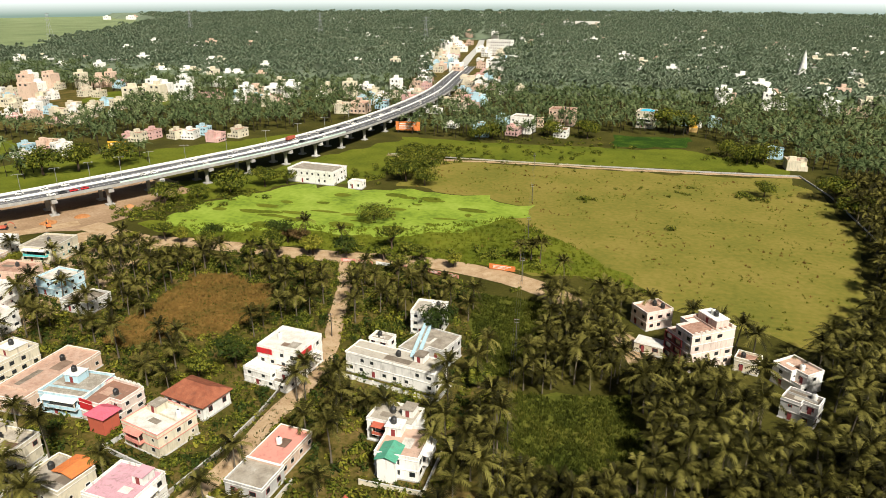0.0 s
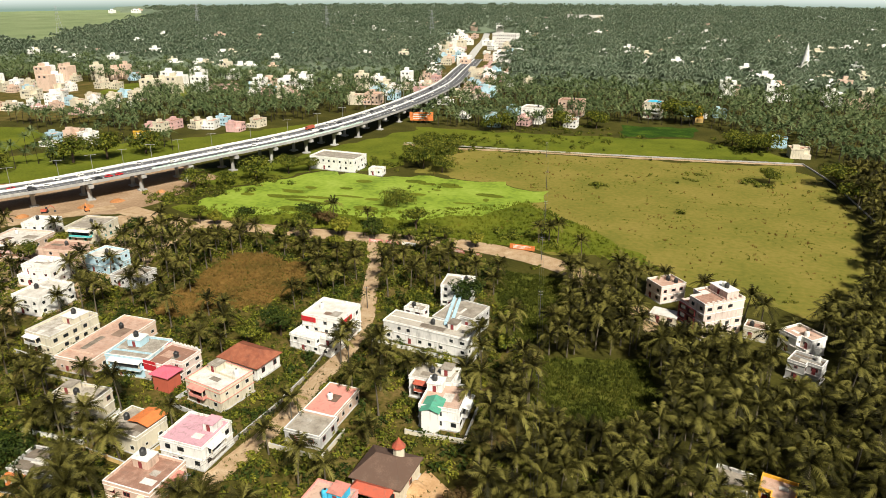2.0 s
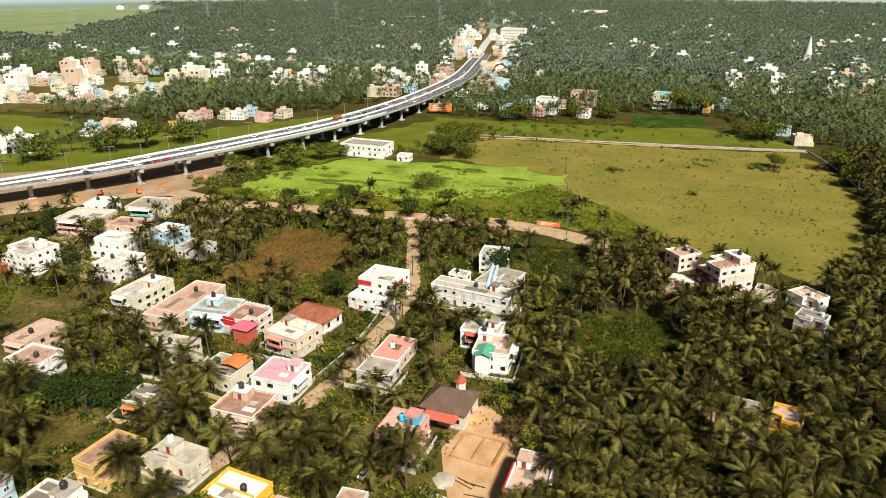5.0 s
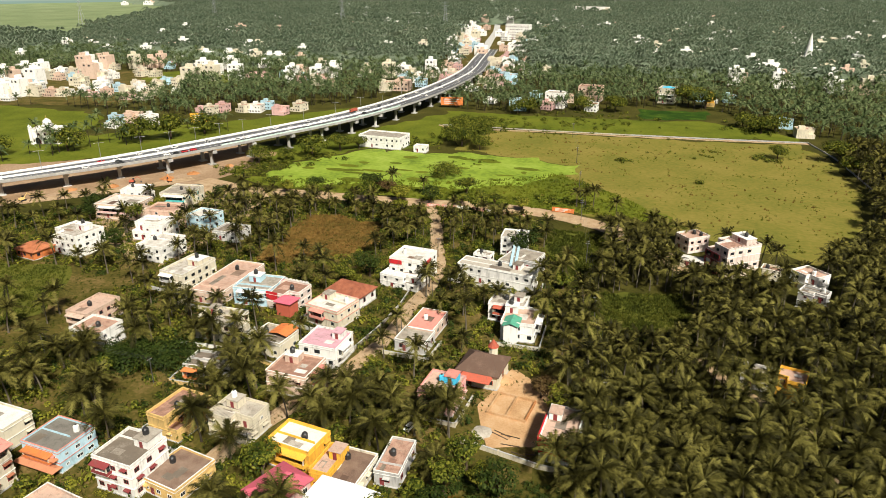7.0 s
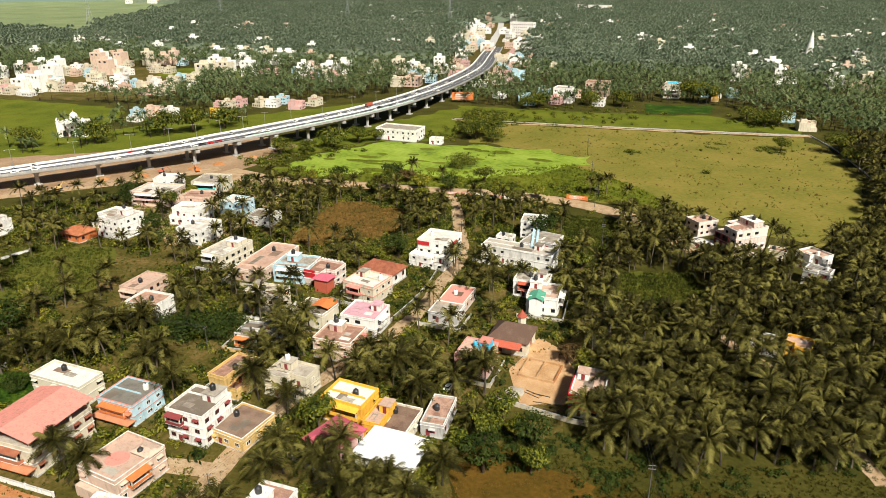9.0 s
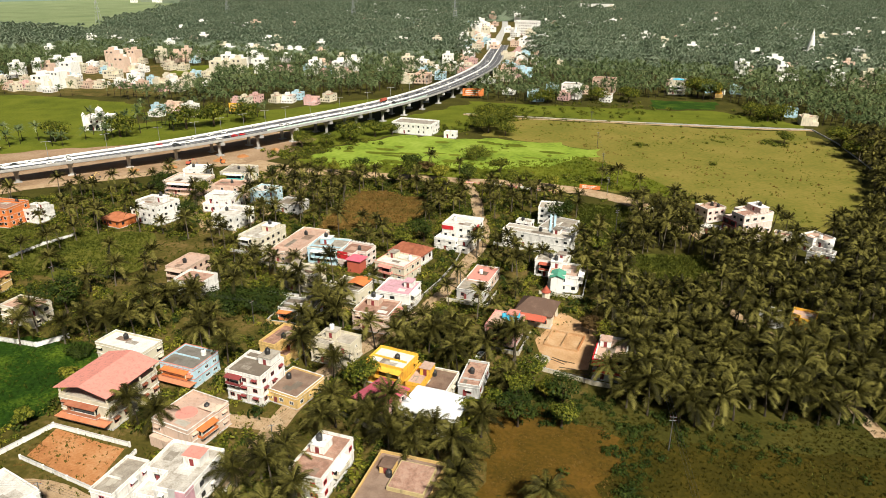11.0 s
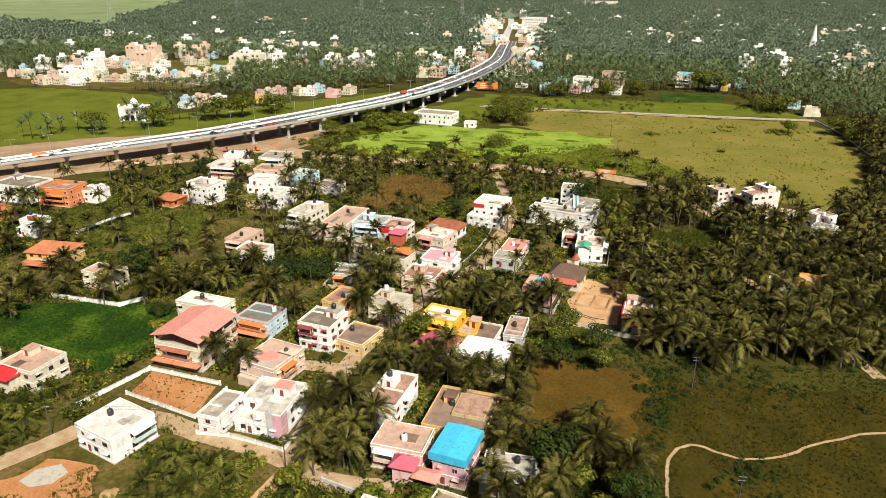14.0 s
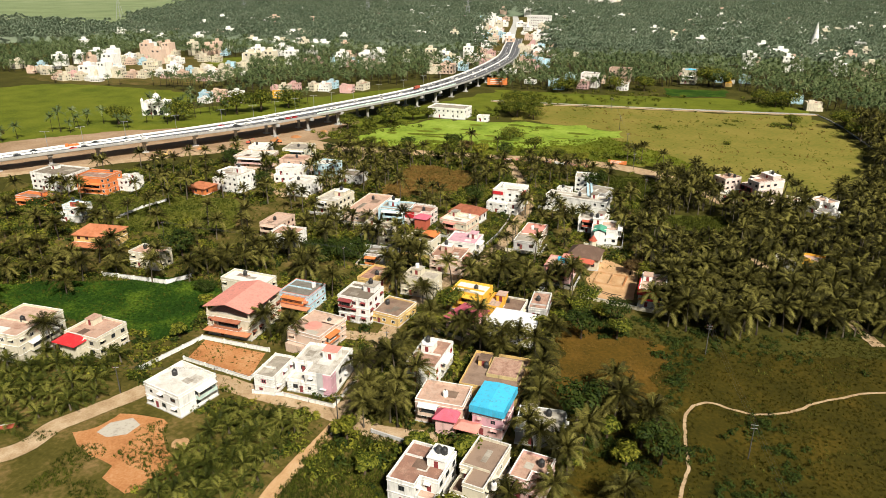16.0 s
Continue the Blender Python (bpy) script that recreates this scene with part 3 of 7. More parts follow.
def truck(colour, load, label):
    root = thing("truck", pose(0, 0, 0), label, "truck", "traffic on the flyover")
    part("cab", shell([(2.1, 0.6), (3.9, 0.6), (3.95, 1.6), (3.7, 2.6), (2.1, 2.7)], 1.15, 0.08).data("cab", M[colour]), root)
    part("windscreen", Mesh().box(3.66, -0.95, 1.65, 3.9, 0.95, 2.4, bevel=0.04).data("windscreen", M["glass"]), root)
    part("load_body", Mesh().box(-4.0, -1.2, 0.9, 1.95, 1.2, 2.9 if load != "open" else 2.0, bevel=0.05).data("load_body", M[colour if load == "open" else load]), root)
    part("chassis", Mesh().box(-3.9, -0.5, 0.5, 3.6, 0.5, 0.9).data("chassis", M["dark"]), root)
    wheel_parts(root, (-2.9, -1.8, 3.0), 1.0, 0.5, 0.4)
    return root


FLEET = [car("white", "white hatchback driving on the flyover"), car("red", "red hatchback driving on the flyover"), car("grey", "silver grey saloon on the flyover"), car("dark", "black saloon driving on the flyover"),
         car("white", "white van-like estate car on the flyover", True), truck("brick", "brick", "red covered lorry on the flyover"), truck("white", "teal", "lorry with a teal load body on the flyover"), truck("orange", "open", "orange open lorry on the flyover")]
ROUTES = [(along(-2.2, 0.03), 1), (along(-5.3, 0.03), 1), (along(2.2, 0.03), -1), (along(5.3, 0.03), -1)]
rng = random.Random(4)
used = set()
slots = [(r, k) for r in range(4) for k in range(10, 84)]
rng.shuffle(slots)
for n, (r, k) in enumerate(slots[:80]):
    used.add((r, k))
    line, way = ROUTES[r]
    (x, y, z), (x2, y2, _) = line[k], line[k + 1]
    kind = rng.choice((0, 0, 0, 1, 2, 2, 3, 3, 4, 4, 0, 2, 3)) if n >= 8 else n
    m = pose(x, y, z, 0, 0, math.degrees(math.atan2(y2 - y, x2 - x)) + (0 if way > 0 else 180))
    if n < 8:
        FLEET[n].matrix_basis = m @ Matrix.Scale(1 / UNIT, 4)
    else:
        copy_thing(FLEET[kind], m)


# ---------- houses ----------
SHARED = {}


def shared(key, make):
    if key not in SHARED:
        SHARED[key] = make()
    return SHARED[key]


def window_mesh(w, h, trim):
    def make():
        mb, t = Mesh(), 0.09
        mb.box(-w / 2 - t, -0.05, -h / 2 - t, w / 2 + t, 0.04, -h / 2)
        mb.box(-w / 2 - t, -0.05, h / 2, w / 2 + t, 0.04, h / 2 + t)
        mb.box(-w / 2 - t, -0.05, -h / 2, -w / 2, 0.04, h / 2)
        mb.box(w / 2, -0.05, -h / 2, w / 2 + t, 0.04, h / 2)
        mb.box(-0.03, -0.04, -h / 2, 0.03, 0.02, h / 2)
        return mb.data("window", M[trim])
    return shared(("window", w, h, trim), make)


def pane_mesh(w, h):
    return shared(("pane", w, h), lambda: Mesh().box(-w / 2, -0.02, -h / 2, w / 2, 0.03, h / 2).data("pane", M["glass"]))


def shade_mesh(w, trim):
    def make():
        mb = Mesh()
        mb.v += [(-w / 2, 0, 0.12), (w / 2, 0, 0.12), (w / 2, -0.62, 0.0), (-w / 2, -0.62, 0.0), (-w / 2, 0, 0.0), (w / 2, 0, 0.0), (w / 2, -0.62, -0.09), (-w / 2, -0.62, -0.09)]
        mb.f += [(3, 2, 1, 0), (4, 5, 6, 7), (0, 1, 5, 4), (2, 3, 7, 6), (1, 2, 6, 5), (3, 0, 4, 7)]
        mb.s += [0] * 6
        return mb.data("sunshade", M[trim])
    return shared(("shade", w, trim), make)


def face_pose(w, d, side, u, z):
    """A place on a wall, u metres along it from its middle: front, right, back, left."""
    return (pose(u, -d / 2, z), pose(w / 2, u, z, 0, 0, 90), pose(-u, d / 2, z, 0, 0, 180), pose(-w / 2, -u, z, 0, 0, -90))[side]


def water_tank(x, y, z, colour="tank", r=0.55):
    def make():
        path, radii = [(0, 0, 0), (0, 0, 0.95), (0, 0, 1.15), (0, 0, 1.3)], [r, r, r * 0.75, r * 0.3]
        return Mesh().tube(path, radii, 10).data("barrel", M[colour])
    lid = shared(("lid", r), lambda: Mesh().tube([(0, 0, 1.28), (0, 0, 1.4)], [r * 0.36, r * 0.33], 8).data("lid", M["dark"]))
    root = thing("water_tank", pose(x, y, z), ("black" if colour == "tank" else colour.replace("sky", "bright ")) + " plastic water tank on a flat roof", "water tank", "rooftop water tanks")
    part("barrel", shared(("tank", colour, r), make), root)
    part("lid", lid, root)


def hip(w, d, z0, rise, over=0.5, ridge=0.35):
    mb = Mesh()
    a, b = w / 2 + over, d / 2 + over
    r = max(0.0, (max(a, b) - min(a, b))) + ridge * min(a, b)
    e = [(-a, -b, z0), (a, -b, z0), (a, b, z0), (-a, b, z0)]
    g = [(-r, 0, z0 + rise), (r, 0, z0 + rise)] if a >= b else [(0, -r, z0 + rise), (0, r, z0 + rise)]
    if a >= b:
        fs = ([e[0], e[1], g[1], g[0]], [e[1], e[2], g[1]], [e[2], e[3], g[0], g[1]], [e[3], e[0], g[0]])
    else:
        fs = ([e[0], e[1], g[0]], [e[1], e[2], g[1], g[0]], [e[2], e[3], g[1]], [e[3], e[0], g[0], g[1]])
    for f in fs:
        mb.face(f)
        mb.face([(x, y, z - 0.16) for x, y, z in f[::-1]])
    for p, q in zip(e, e[1:] + e[:1]):
        mb.face([(p[0], p[1], p[2] - 0.16), (q[0], q[1], q[2] - 0.16), q, p])
    return mb


def gable(w, d, z0, rise, over=0.7):
    """A pitched sheet roof, its ridge along y."""
    mb, a, b, t = Mesh(), w / 2 + over, d / 2 + over, 0.14
    for s in (-1, 1):
        top = [(0, -b, z0 + rise), (s * a, -b, z0), (s * a, b, z0), (0, b, z0 + rise)]
        low = [(x, y, z - t) for x, y, z in top]
        for f in (top, low[::-1], [low[0], low[1], top[1], top[0]], [low[1], low[2], top[2], top[1]], [low[2], low[3], top[3], top[2]]):
            mb.face(f if s > 0 else f[::-1])
    return mb


def far_window(w, h, trim):
    def make():
        mb = Mesh().box(-w / 2 - 0.09, -0.03, -h / 2 - 0.09, w / 2 + 0.09, 0.02, h / 2 + 0.09)
        mb.box(-w / 2, -0.045, -h / 2, w / 2, 0.0, h / 2, 1)
        return mb.data("window", M[trim], M["glass"])
    return shared(("farwindow", w, h, trim), make)


HOUSE_RECTS = []
SPECS = []


def corner_outline(w, d, cut, e=0.0):
    """A rectangle, or one with a front corner left out (its width, depth and side), grown by e on all sides."""
    a, b = w / 2 + e, d / 2 + e
    if not cut:
        return [(-a, -b), (a, -b), (a, b), (-a, b)]
    cw, cd, s = cut
    xn, yn = w / 2 - cw + e, -d / 2 + cd - e
    ring = [(-a, -b), (xn, -b), (xn, yn), (a, yn), (a, b), (-a, b)]
    return ring if s > 0 else [(-x, y) for x, y in ring[::-1]]


def ring_wall(name, outer, inner, z0, z1, mat):
    """A low wall between two outlines of the same corners."""
    mb, n = Mesh(), len(outer)
    for k in range(n):
        p, q, r, s = outer[k], outer[(k + 1) % n], inner[(k + 1) % n], inner[k]
        mb.face([(*p, z1), (*q, z1), (*r, z1), (*s, z1)])
        mb.face([(*p, z0), (*q, z0), (*q, z1), (*p, z1)])
        mb.face([(*r, z0), (*s, z0), (*s, z1), (*r, z1)])
    return mb.data(name, M[mat])


def wall_windows(root, ring, z, trim, rnd, shade, near, size=(0.82, 0.8), gap=2.5, seen=None):
    """Windows along the walls of an outline, few on the back."""
    for (x0, y0), (x1, y1) in zip(ring, ring[1:] + ring[:1]):
        run, a = math.hypot(x1 - x0, y1 - y0), math.degrees(math.atan2(y1 - y0, x1 - x0))
        back = abs(a) > 135
        n = max(1, int(run / gap))
        for k in range(n):
            if rnd.random() < (1.0 if back else 0.7 if a < -60 else 0.22) or run < 1.2:
                continue
            u = (k + 0.5) * run / n + rnd.uniform(-0.25, 0.25)
            ww, hh = (size[0], size[1]) if rnd.random() < 0.7 else rnd.choice(((0.5, 0.55), (1.15, 0.85)))
            at = pose(x0 + (x1 - x0) * u / run, y0 + (y1 - y0) * u / run, z, 0, 0, a)
            if not near:
                part("window", far_window(ww, hh, trim), root, at)
                continue
            win = part("window", window_mesh(ww, hh, trim), root, at)
            part("pane", pane_mesh(ww, hh), win)
            if shade and rnd.random() < (0.3 if shade == "white" else 0.65):
                part("sunshade", shade_mesh(round(ww + 0.4, 2), shade), root, at @ pose(0, 0, hh / 2 + 0.14))


def house(x, y, w, d, rot, floors, wall, label, roof="terrace", trim=None, slab="white", shade=None, stair=None, tanks=1, balcony=None, parapet=0.7, fh=2.65, top="flat", topmat="tile", rise=1.6, seed=None, plinth=True, bands=None, category="house", high=None, post=2.5):
    """A plastered house with slabs, parapet, windows, sunshades, stair room and roof tank. Its front looks along -y when rot is 0. high: from the ground to the parapet or eaves."""
    rnd = random.Random(int(x * 31 + y * 17) if seed is None else seed)
    near_village = y < 145 and w < 14
    drawn = 0.3 + floors * fh + {"flat": parapet, "gable": post, "hip": 0.16}[top]
    low = high / drawn if high else ((0.88, 0.88, 0.84, 0.76, 0.85, 0.9)[floors] if y < 170 else 1.0)
    root = thing("house", pose(x, y, 0, 0, 0, rot) @ Matrix.Diagonal((1, 1, low, 1)), label, category)
    trim = trim or ("maroon" if rnd.random() < 0.4 else "white")
    shade = wall if shade is None else shade
    cut = None
    if floors > 1 and top == "flat" and near_village and not balcony and w > 5 and rnd.random() < 0.75:
        cut = (w * rnd.uniform(0.3, 0.45), d * rnd.uniform(0.22, 0.36), 1 if rnd.random() < 0.6 else -1)
    if plinth:
        part("plinth", Mesh().box(-w / 2 - 0.15, -d / 2 - 0.15, 0, w / 2 + 0.15, d / 2 + 0.15, 0.3).data("plinth", M["grey"]), root)
    near = y < 66
    for f in range(floors):
        z0 = 0.3 + f * fh if plinth else f * fh
        mat = wall if not bands else bands[f % len(bands)]
        gone = cut if f == floors - 1 else None
        ring = corner_outline(w, d, gone)
        part("storey", Mesh().prism(ring, z0, z0 + fh - 0.1).data("storey", M[mat]), root)
        part("floor_slab", Mesh().prism(corner_outline(w, d, gone, 0.13), z0 + fh - 0.1, z0 + fh).data("floor_slab", M[slab]), root)
        wall_windows(root, ring, z0 + 1.45, trim, rnd, shade, near, size=(0.85, 0.95))
        if gone:
            cw, cd, s = gone
            xa, xb, yb = w / 2 + 0.05, w / 2 - cw + 0.14, -d / 2 - 0.05
            lip = Mesh().box(xb if s > 0 else -xa, yb, z0, xa if s > 0 else -xb, yb + 0.14, z0 + 0.75)
            lip.box(xa - 0.14 if s > 0 else -xa, yb + 0.14, z0, xa if s > 0 else -xa + 0.14, yb + cd - 0.1, z0 + 0.75)
            part("terrace_parapet", lip.data("terrace_parapet", M[wall]), root)
            part("terrace_floor", Mesh().box(*((w / 2 - cw + 0.15, yb + 0.15) if s > 0 else (-w / 2 + 0.1, yb + 0.15)), z0, *((w / 2 - 0.1, -d / 2 + cd - 0.15) if s > 0 else (-w / 2 + cw - 0.15, -d / 2 + cd - 0.15)), z0 + 0.03).data("terrace_floor", M[roof]), root)
            part("terrace_door", shared("terracedoor", lambda: Mesh().box(-0.36, -0.05, 0, 0.36, 0.02, 1.7).data("terrace_door", M["maroon"])), root, pose(s * (w / 2 - cw / 2), -d / 2 + cd, z0 + 0.03))
    zt = (0.3 if plinth else 0) + floors * fh
    if floors:
        door = part("door", shared(("door", trim), lambda: Mesh().box(-0.38, -0.06, 0, 0.38, 0.03, 1.75).data("door", M["maroon"])), root, face_pose(w, d, 0, -w * 0.18, 0.3 if plinth else 0))
        part("door_handle", shared("handle", lambda: Mesh().box(0.24, -0.1, 0.75, 0.29, -0.06, 0.87).data("door_handle", M["galv"])), door)
    if top == "flat":
        part("roof", Mesh().prism(corner_outline(w, d, cut, -0.02), zt, zt + 0.05).data("roof", M[roof]), root)
        if parapet:
            part("parapet", ring_wall("parapet", corner_outline(w, d, cut, 0.05), corner_outline(w, d, cut, -0.11), zt, zt + parapet, wall), root)
            part("coping", ring_wall("coping", corner_outline(w, d, cut, 0.09), corner_outline(w, d, cut, -0.14), zt + parapet, zt + parapet + 0.05, slab), root)
            back = -d / 2 + (cut[1] if cut else 0) + 0.2
            if y < 150 and rnd.random() < 0.6:
                q, hw = rnd.uniform(back + 0.3, d * 0.3), w / 2 - 0.14
                part("terrace_wall", Mesh().box(-hw, q - 0.06, zt + 0.05, hw * rnd.uniform(-0.2, 0.95), q + 0.06, zt + 0.05 + parapet * 0.75).data("terrace_wall", M[wall]), root)
            if y < 150:
                for k in range(rnd.choice((1, 2, 2))):
                    a, b, e, g = rnd.uniform(-0.42, 0.1) * w, rnd.uniform(back, d * 0.1), rnd.uniform(0.16, 0.34) * w, rnd.uniform(0.14, 0.34) * d
                    part("roof_patch", Mesh().box(a, b, zt + 0.05, a + e, min(b + g, d / 2 - 0.2), zt + 0.065 + 0.012 * k).data("roof_patch", M[rnd.choice(("greyroof", "brownroof", "whiteroof", "greyroof", roof))]), root)
            if y < 120 and not stair and rnd.random() < (0.3 if high else 0.6):
                a, b = rnd.choice((-1, 1)) * w * 0.26, d * 0.22
                hut = part("stair_room", Mesh().box(a - 1.1, b - 1.3, zt + 0.05, a + 1.1, b + 1.3, zt + 1.9).data("stair_room", M[wall]), root)
                part("stair_roof", Mesh().box(a - 1.25, b - 1.45, zt + 1.9, a + 1.25, b + 1.45, zt + 2.0).data("stair_roof", M[roof]), hut)
                part("stair_door", shared("stairdoor", lambda: Mesh().box(-0.36, -0.05, 0, 0.36, 0.02, 1.6).data("stair_door", M["maroon"])), hut, pose(a, b - 1.3, zt + 0.07))
    elif top == "hip":
        part("roof", hip(w, d, zt + 0.16, rise).data("roof", M[topmat]), root)
    elif top == "gable":
        for px in (-w / 2 + 0.2, w / 2 - 0.2):
            for py in (-d / 2 + 0.2, -d / 6, d / 6, d / 2 - 0.2):
                part("post", shared(("post", post), lambda: Mesh().box(-0.15, -0.15, 0, 0.15, 0.15, post).data("post", M["cream"])), root, pose(px, py, zt))
        part("roof_floor", Mesh().box(-w / 2 + 0.2, -d / 2 + 0.2, zt, w / 2 - 0.2, d / 2 - 0.2, zt + 0.05).data("roof_floor", M["greyroof"]), root)
        part("parapet", ring_wall("parapet", corner_outline(w, d, None, 0.05), corner_outline(w, d, None, -0.11), zt, zt + 0.75, wall), root)
        part("roof", gable(w, d, zt + post, rise, 0.5).data("roof", M[topmat]), root, label="pitched sheet roof on posts")
    if stair:
        sx, sy, sw, sd = stair[:4]
        smat = stair[4] if len(stair) > 4 else wall
        hut = part("stair_room", Mesh().box(sx - sw / 2, sy - sd / 2, zt + 0.05, sx + sw / 2, sy + sd / 2, zt + 2.1).data("stair_room", M[smat]), root)
        part("stair_roof", Mesh().box(sx - sw / 2 - 0.15, sy - sd / 2 - 0.15, zt + 2.1, sx + sw / 2 + 0.15, sy + sd / 2 + 0.15, zt + 2.2).data("stair_roof", M[slab if roof != "greyroof" else roof]), hut)
        part("stair_door", shared("stairdoor", lambda: Mesh().box(-0.36, -0.05, 0, 0.36, 0.02, 1.6).data("stair_door", M["maroon"])), hut, pose(sx, sy - sd / 2, zt + 0.07))
    c, s = math.cos(radians(rot)), math.sin(radians(rot))
    for k in range(tanks if top == "flat" else 0):
        tx, ty = rnd.uniform(-0.32, 0.32) * w, rnd.uniform(-0.05, 0.34) * d
        tz = zt + 0.05
        if stair:
            tx, ty, tz = stair[0] + (k - 0.3) * 1.0, stair[1], zt + 2.2
        water_tank(x + c * tx - s * ty, y + s * tx + c * ty, tz * low, rnd.choice(("tank", "tank", "tank", "white")))
    if balcony:
        side, u, bw, lev, bmat = balcony
        z = (0.3 if plinth else 0) + lev * fh
        mb = Mesh().box(-bw / 2, -1.1, -0.12, bw / 2, 0, 0)
        bal = part("balcony", mb.data("balcony", M[slab]), root, face_pose(w, d, side, u, z))
        rl = Mesh().box(-bw / 2, -1.1, 0, bw / 2, -1.02, 0.75)
        rl.box(-bw / 2, -1.02, 0, -bw / 2 + 0.08, 0, 0.75).box(bw / 2 - 0.08, -1.02, 0, bw / 2, 0, 0.75)
        part("balcony_wall", rl.data("balcony_wall", M[bmat]), bal)
        part("balcony_opening", Mesh().box(-bw * 0.4, -0.03, 0.02, bw * 0.4, 0.02, 1.9).data("balcony_opening", M["glass"]), bal)
        for q in (-bw / 2 + 0.12, bw / 2 - 0.12):
            part("balcony_post", shared("balconypost", lambda: Mesh().box(-0.09, -0.09, 0.75, 0.09, 0.09, 2.2).data("balcony_post", M["cream"])), bal, pose(q, -1.0, 0))
        aw = Mesh()
        aw.v += [(-bw / 2 - 0.1, 0, 2.6), (bw / 2 + 0.1, 0, 2.6), (bw / 2 + 0.1, -1.4, 2.2), (-bw / 2 - 0.1, -1.4, 2.2), (-bw / 2 - 0.1, 0, 2.48), (bw / 2 + 0.1, 0, 2.48), (bw / 2 + 0.1, -1.4, 2.1), (-bw / 2 - 0.1, -1.4, 2.1)]
        aw.f += [(3, 2, 1, 0), (4, 5, 6, 7), (2, 3, 7, 6), (1, 2, 6, 5), (3, 0, 4, 7)]
        aw.s += [0] * 5
        part("awning", aw.data("awning", M[bmat if bmat in ("red", "brick", "maroon", "coral", "orange", "magenta", "tile") else slab]), bal)
    pad = 0.9
    ring = [(x + c * a - s * b, y + s * a + c * b) for a, b in ((-w / 2 - pad, -d / 2 - pad), (w / 2 + pad, -d / 2 - pad), (w / 2 + pad, d / 2 + pad), (-w / 2 - pad, d / 2 + pad))]
    KEEP_OFF.append(ring)
    HOUSE_RECTS.append((x, y, max(w, d) * 0.7))
    SPECS.append((x, y, w, d, rot, ring))
    return root


def extra(root, name, me, m=None, label=""):
    return part(name, me, root, m, label)


def compound_wall(pts, h=1.5, mat="white", label="plastered compound wall round a house plot"):
    root = thing("compound_wall", pose(pts[0][0], pts[0][1], 0), label, "wall")
    for (x0, y0), (x1, y1) in zip(pts, pts[1:]):
        ln, a = math.hypot(x1 - x0, y1 - y0), math.degrees(math.atan2(y1 - y0, x1 - x0))
        m = pose(x0 - pts[0][0], y0 - pts[0][1], 0, 0, 0, a)
        run = part("wall_run", Mesh().box(0, -0.09, 0, ln, 0.09, h).data("wall_run", M[mat]), root, m)
        part("coping", Mesh().box(-0.05, -0.14, h, ln + 0.05, 0.14, h + 0.07).data("coping", M["grey"]), run)
        n = max(1, int(ln / 5))
        for k in range(n + 1):
            part("pillar", shared(("pillar", h, mat), lambda: Mesh().box(-0.16, -0.16, 0, 0.16, 0.16, h + 0.18).data("pillar", M[mat])), run, pose(k * ln / n, 0, 0))
    return root


h = house(-152.6, -12.5, 11.2, 13, -1, 3, "cream", "three-storey cream house with long side bands", "terrace", balcony=(1, 0, 8, 1, "cream"), high=7)
h = house(-136.9, -7.7, 9.4, 8.5, -7, 2, "cream", "cream house with a red tiled porch roof", "terrace", trim="dark", balcony=(0, -1.5, 5.5, 1, "cream"), tanks=0, high=5)
extra(h, "porch_room", Mesh().box(-4.2, -6.6, 0, 1.2, -4.26, 4.8).data("porch_room", M["cream"]), None)
extra(h, "porch_roof", hip(5.8, 4.6, 5.0, 1.5, 0.4).data("porch_roof", M["red"]), pose(-1.6, -5.0, 0))
h = house(-109.9, 10.4, 11.5, 13.2, -3, 2, "cream", "cream two-storey house under a red pitched sheet roof", trim="maroon", shade="tile", top="gable", topmat="coral", rise=1.5, balcony=(0, 0, 7, 1, "tile"), high=7.4)
extra(h, "lower_awning", hip(11.2, 1.5, 2.2, 0.5, 0.3).data("lower_awning", M["orangetile"]), pose(0, -7.4, 0))
h = house(-105.7, -20.9, 9.8, 9.2, -15, 2, "white", "freshly whitewashed two-storey house", "whiteroof", trim="dark", balcony=(1, 1.5, 4.5, 1, "mint"), high=5)
h = house(-82.1, -6.9, 9.8, 11.1, 0, 2, "white", "new white house with a pink tiled corner panel", "whiteroof", trim="dark", stair=(1.8, 2.2, 3.2, 2.6, "white"), tanks=0, seed=5, high=5.2)
extra(h, "corner_panel", Mesh().box(3.2, -5.72, 0.5, 5.02, -5.5, 6.2).box(4.86, -5.5, 0.5, 5.02, -3.4, 6.2).data("corner_panel", M["mauve"]), None, "pink mosaic corner panel")
extra(h, "grey_panel", Mesh().box(1.9, -5.7, 0.5, 3.2, -5.5, 6.5).data("grey_panel", M["grey"]))
extra(h, "stair_cap", Mesh().box(0.1, 0.8, 7.8, 3.5, 3.6, 7.92).data("stair_cap", M["coral"]))
house(-90.6, -10.7, 4.4, 8.6, -2, 2, "white", "lower white wing beside the new house", "greyroof", trim="magenta", fh=2.46, tanks=0, high=4.4)
h = house(-89.5, 7.1, 8.8, 10.2, -11, 2, "peach", "peach house with a ringed terrace", "terrace", fh=2.90, parapet=0.9, balcony=(1, -1, 4, 1, "orange"), high=5.2)
extra(h, "front_wing", Mesh().box(-4.2, -6.3, 0, 0.2, -5.25, 2.9).data("front_wing", M["peach"]))
extra(h, "terrace_ring", Mesh().tube([(0, 0, 6.16), (0, 0, 6.3)], [2.0, 1.95], 16).data("terrace_ring", M["coral"]), pose(-0.5, -0.5, 0))
extra(h, "parapet_hood", hip(4, 3, 6.9, 0.7, 0.2).data("parapet_hood", M["peach"]), pose(2.6, 3, 0))
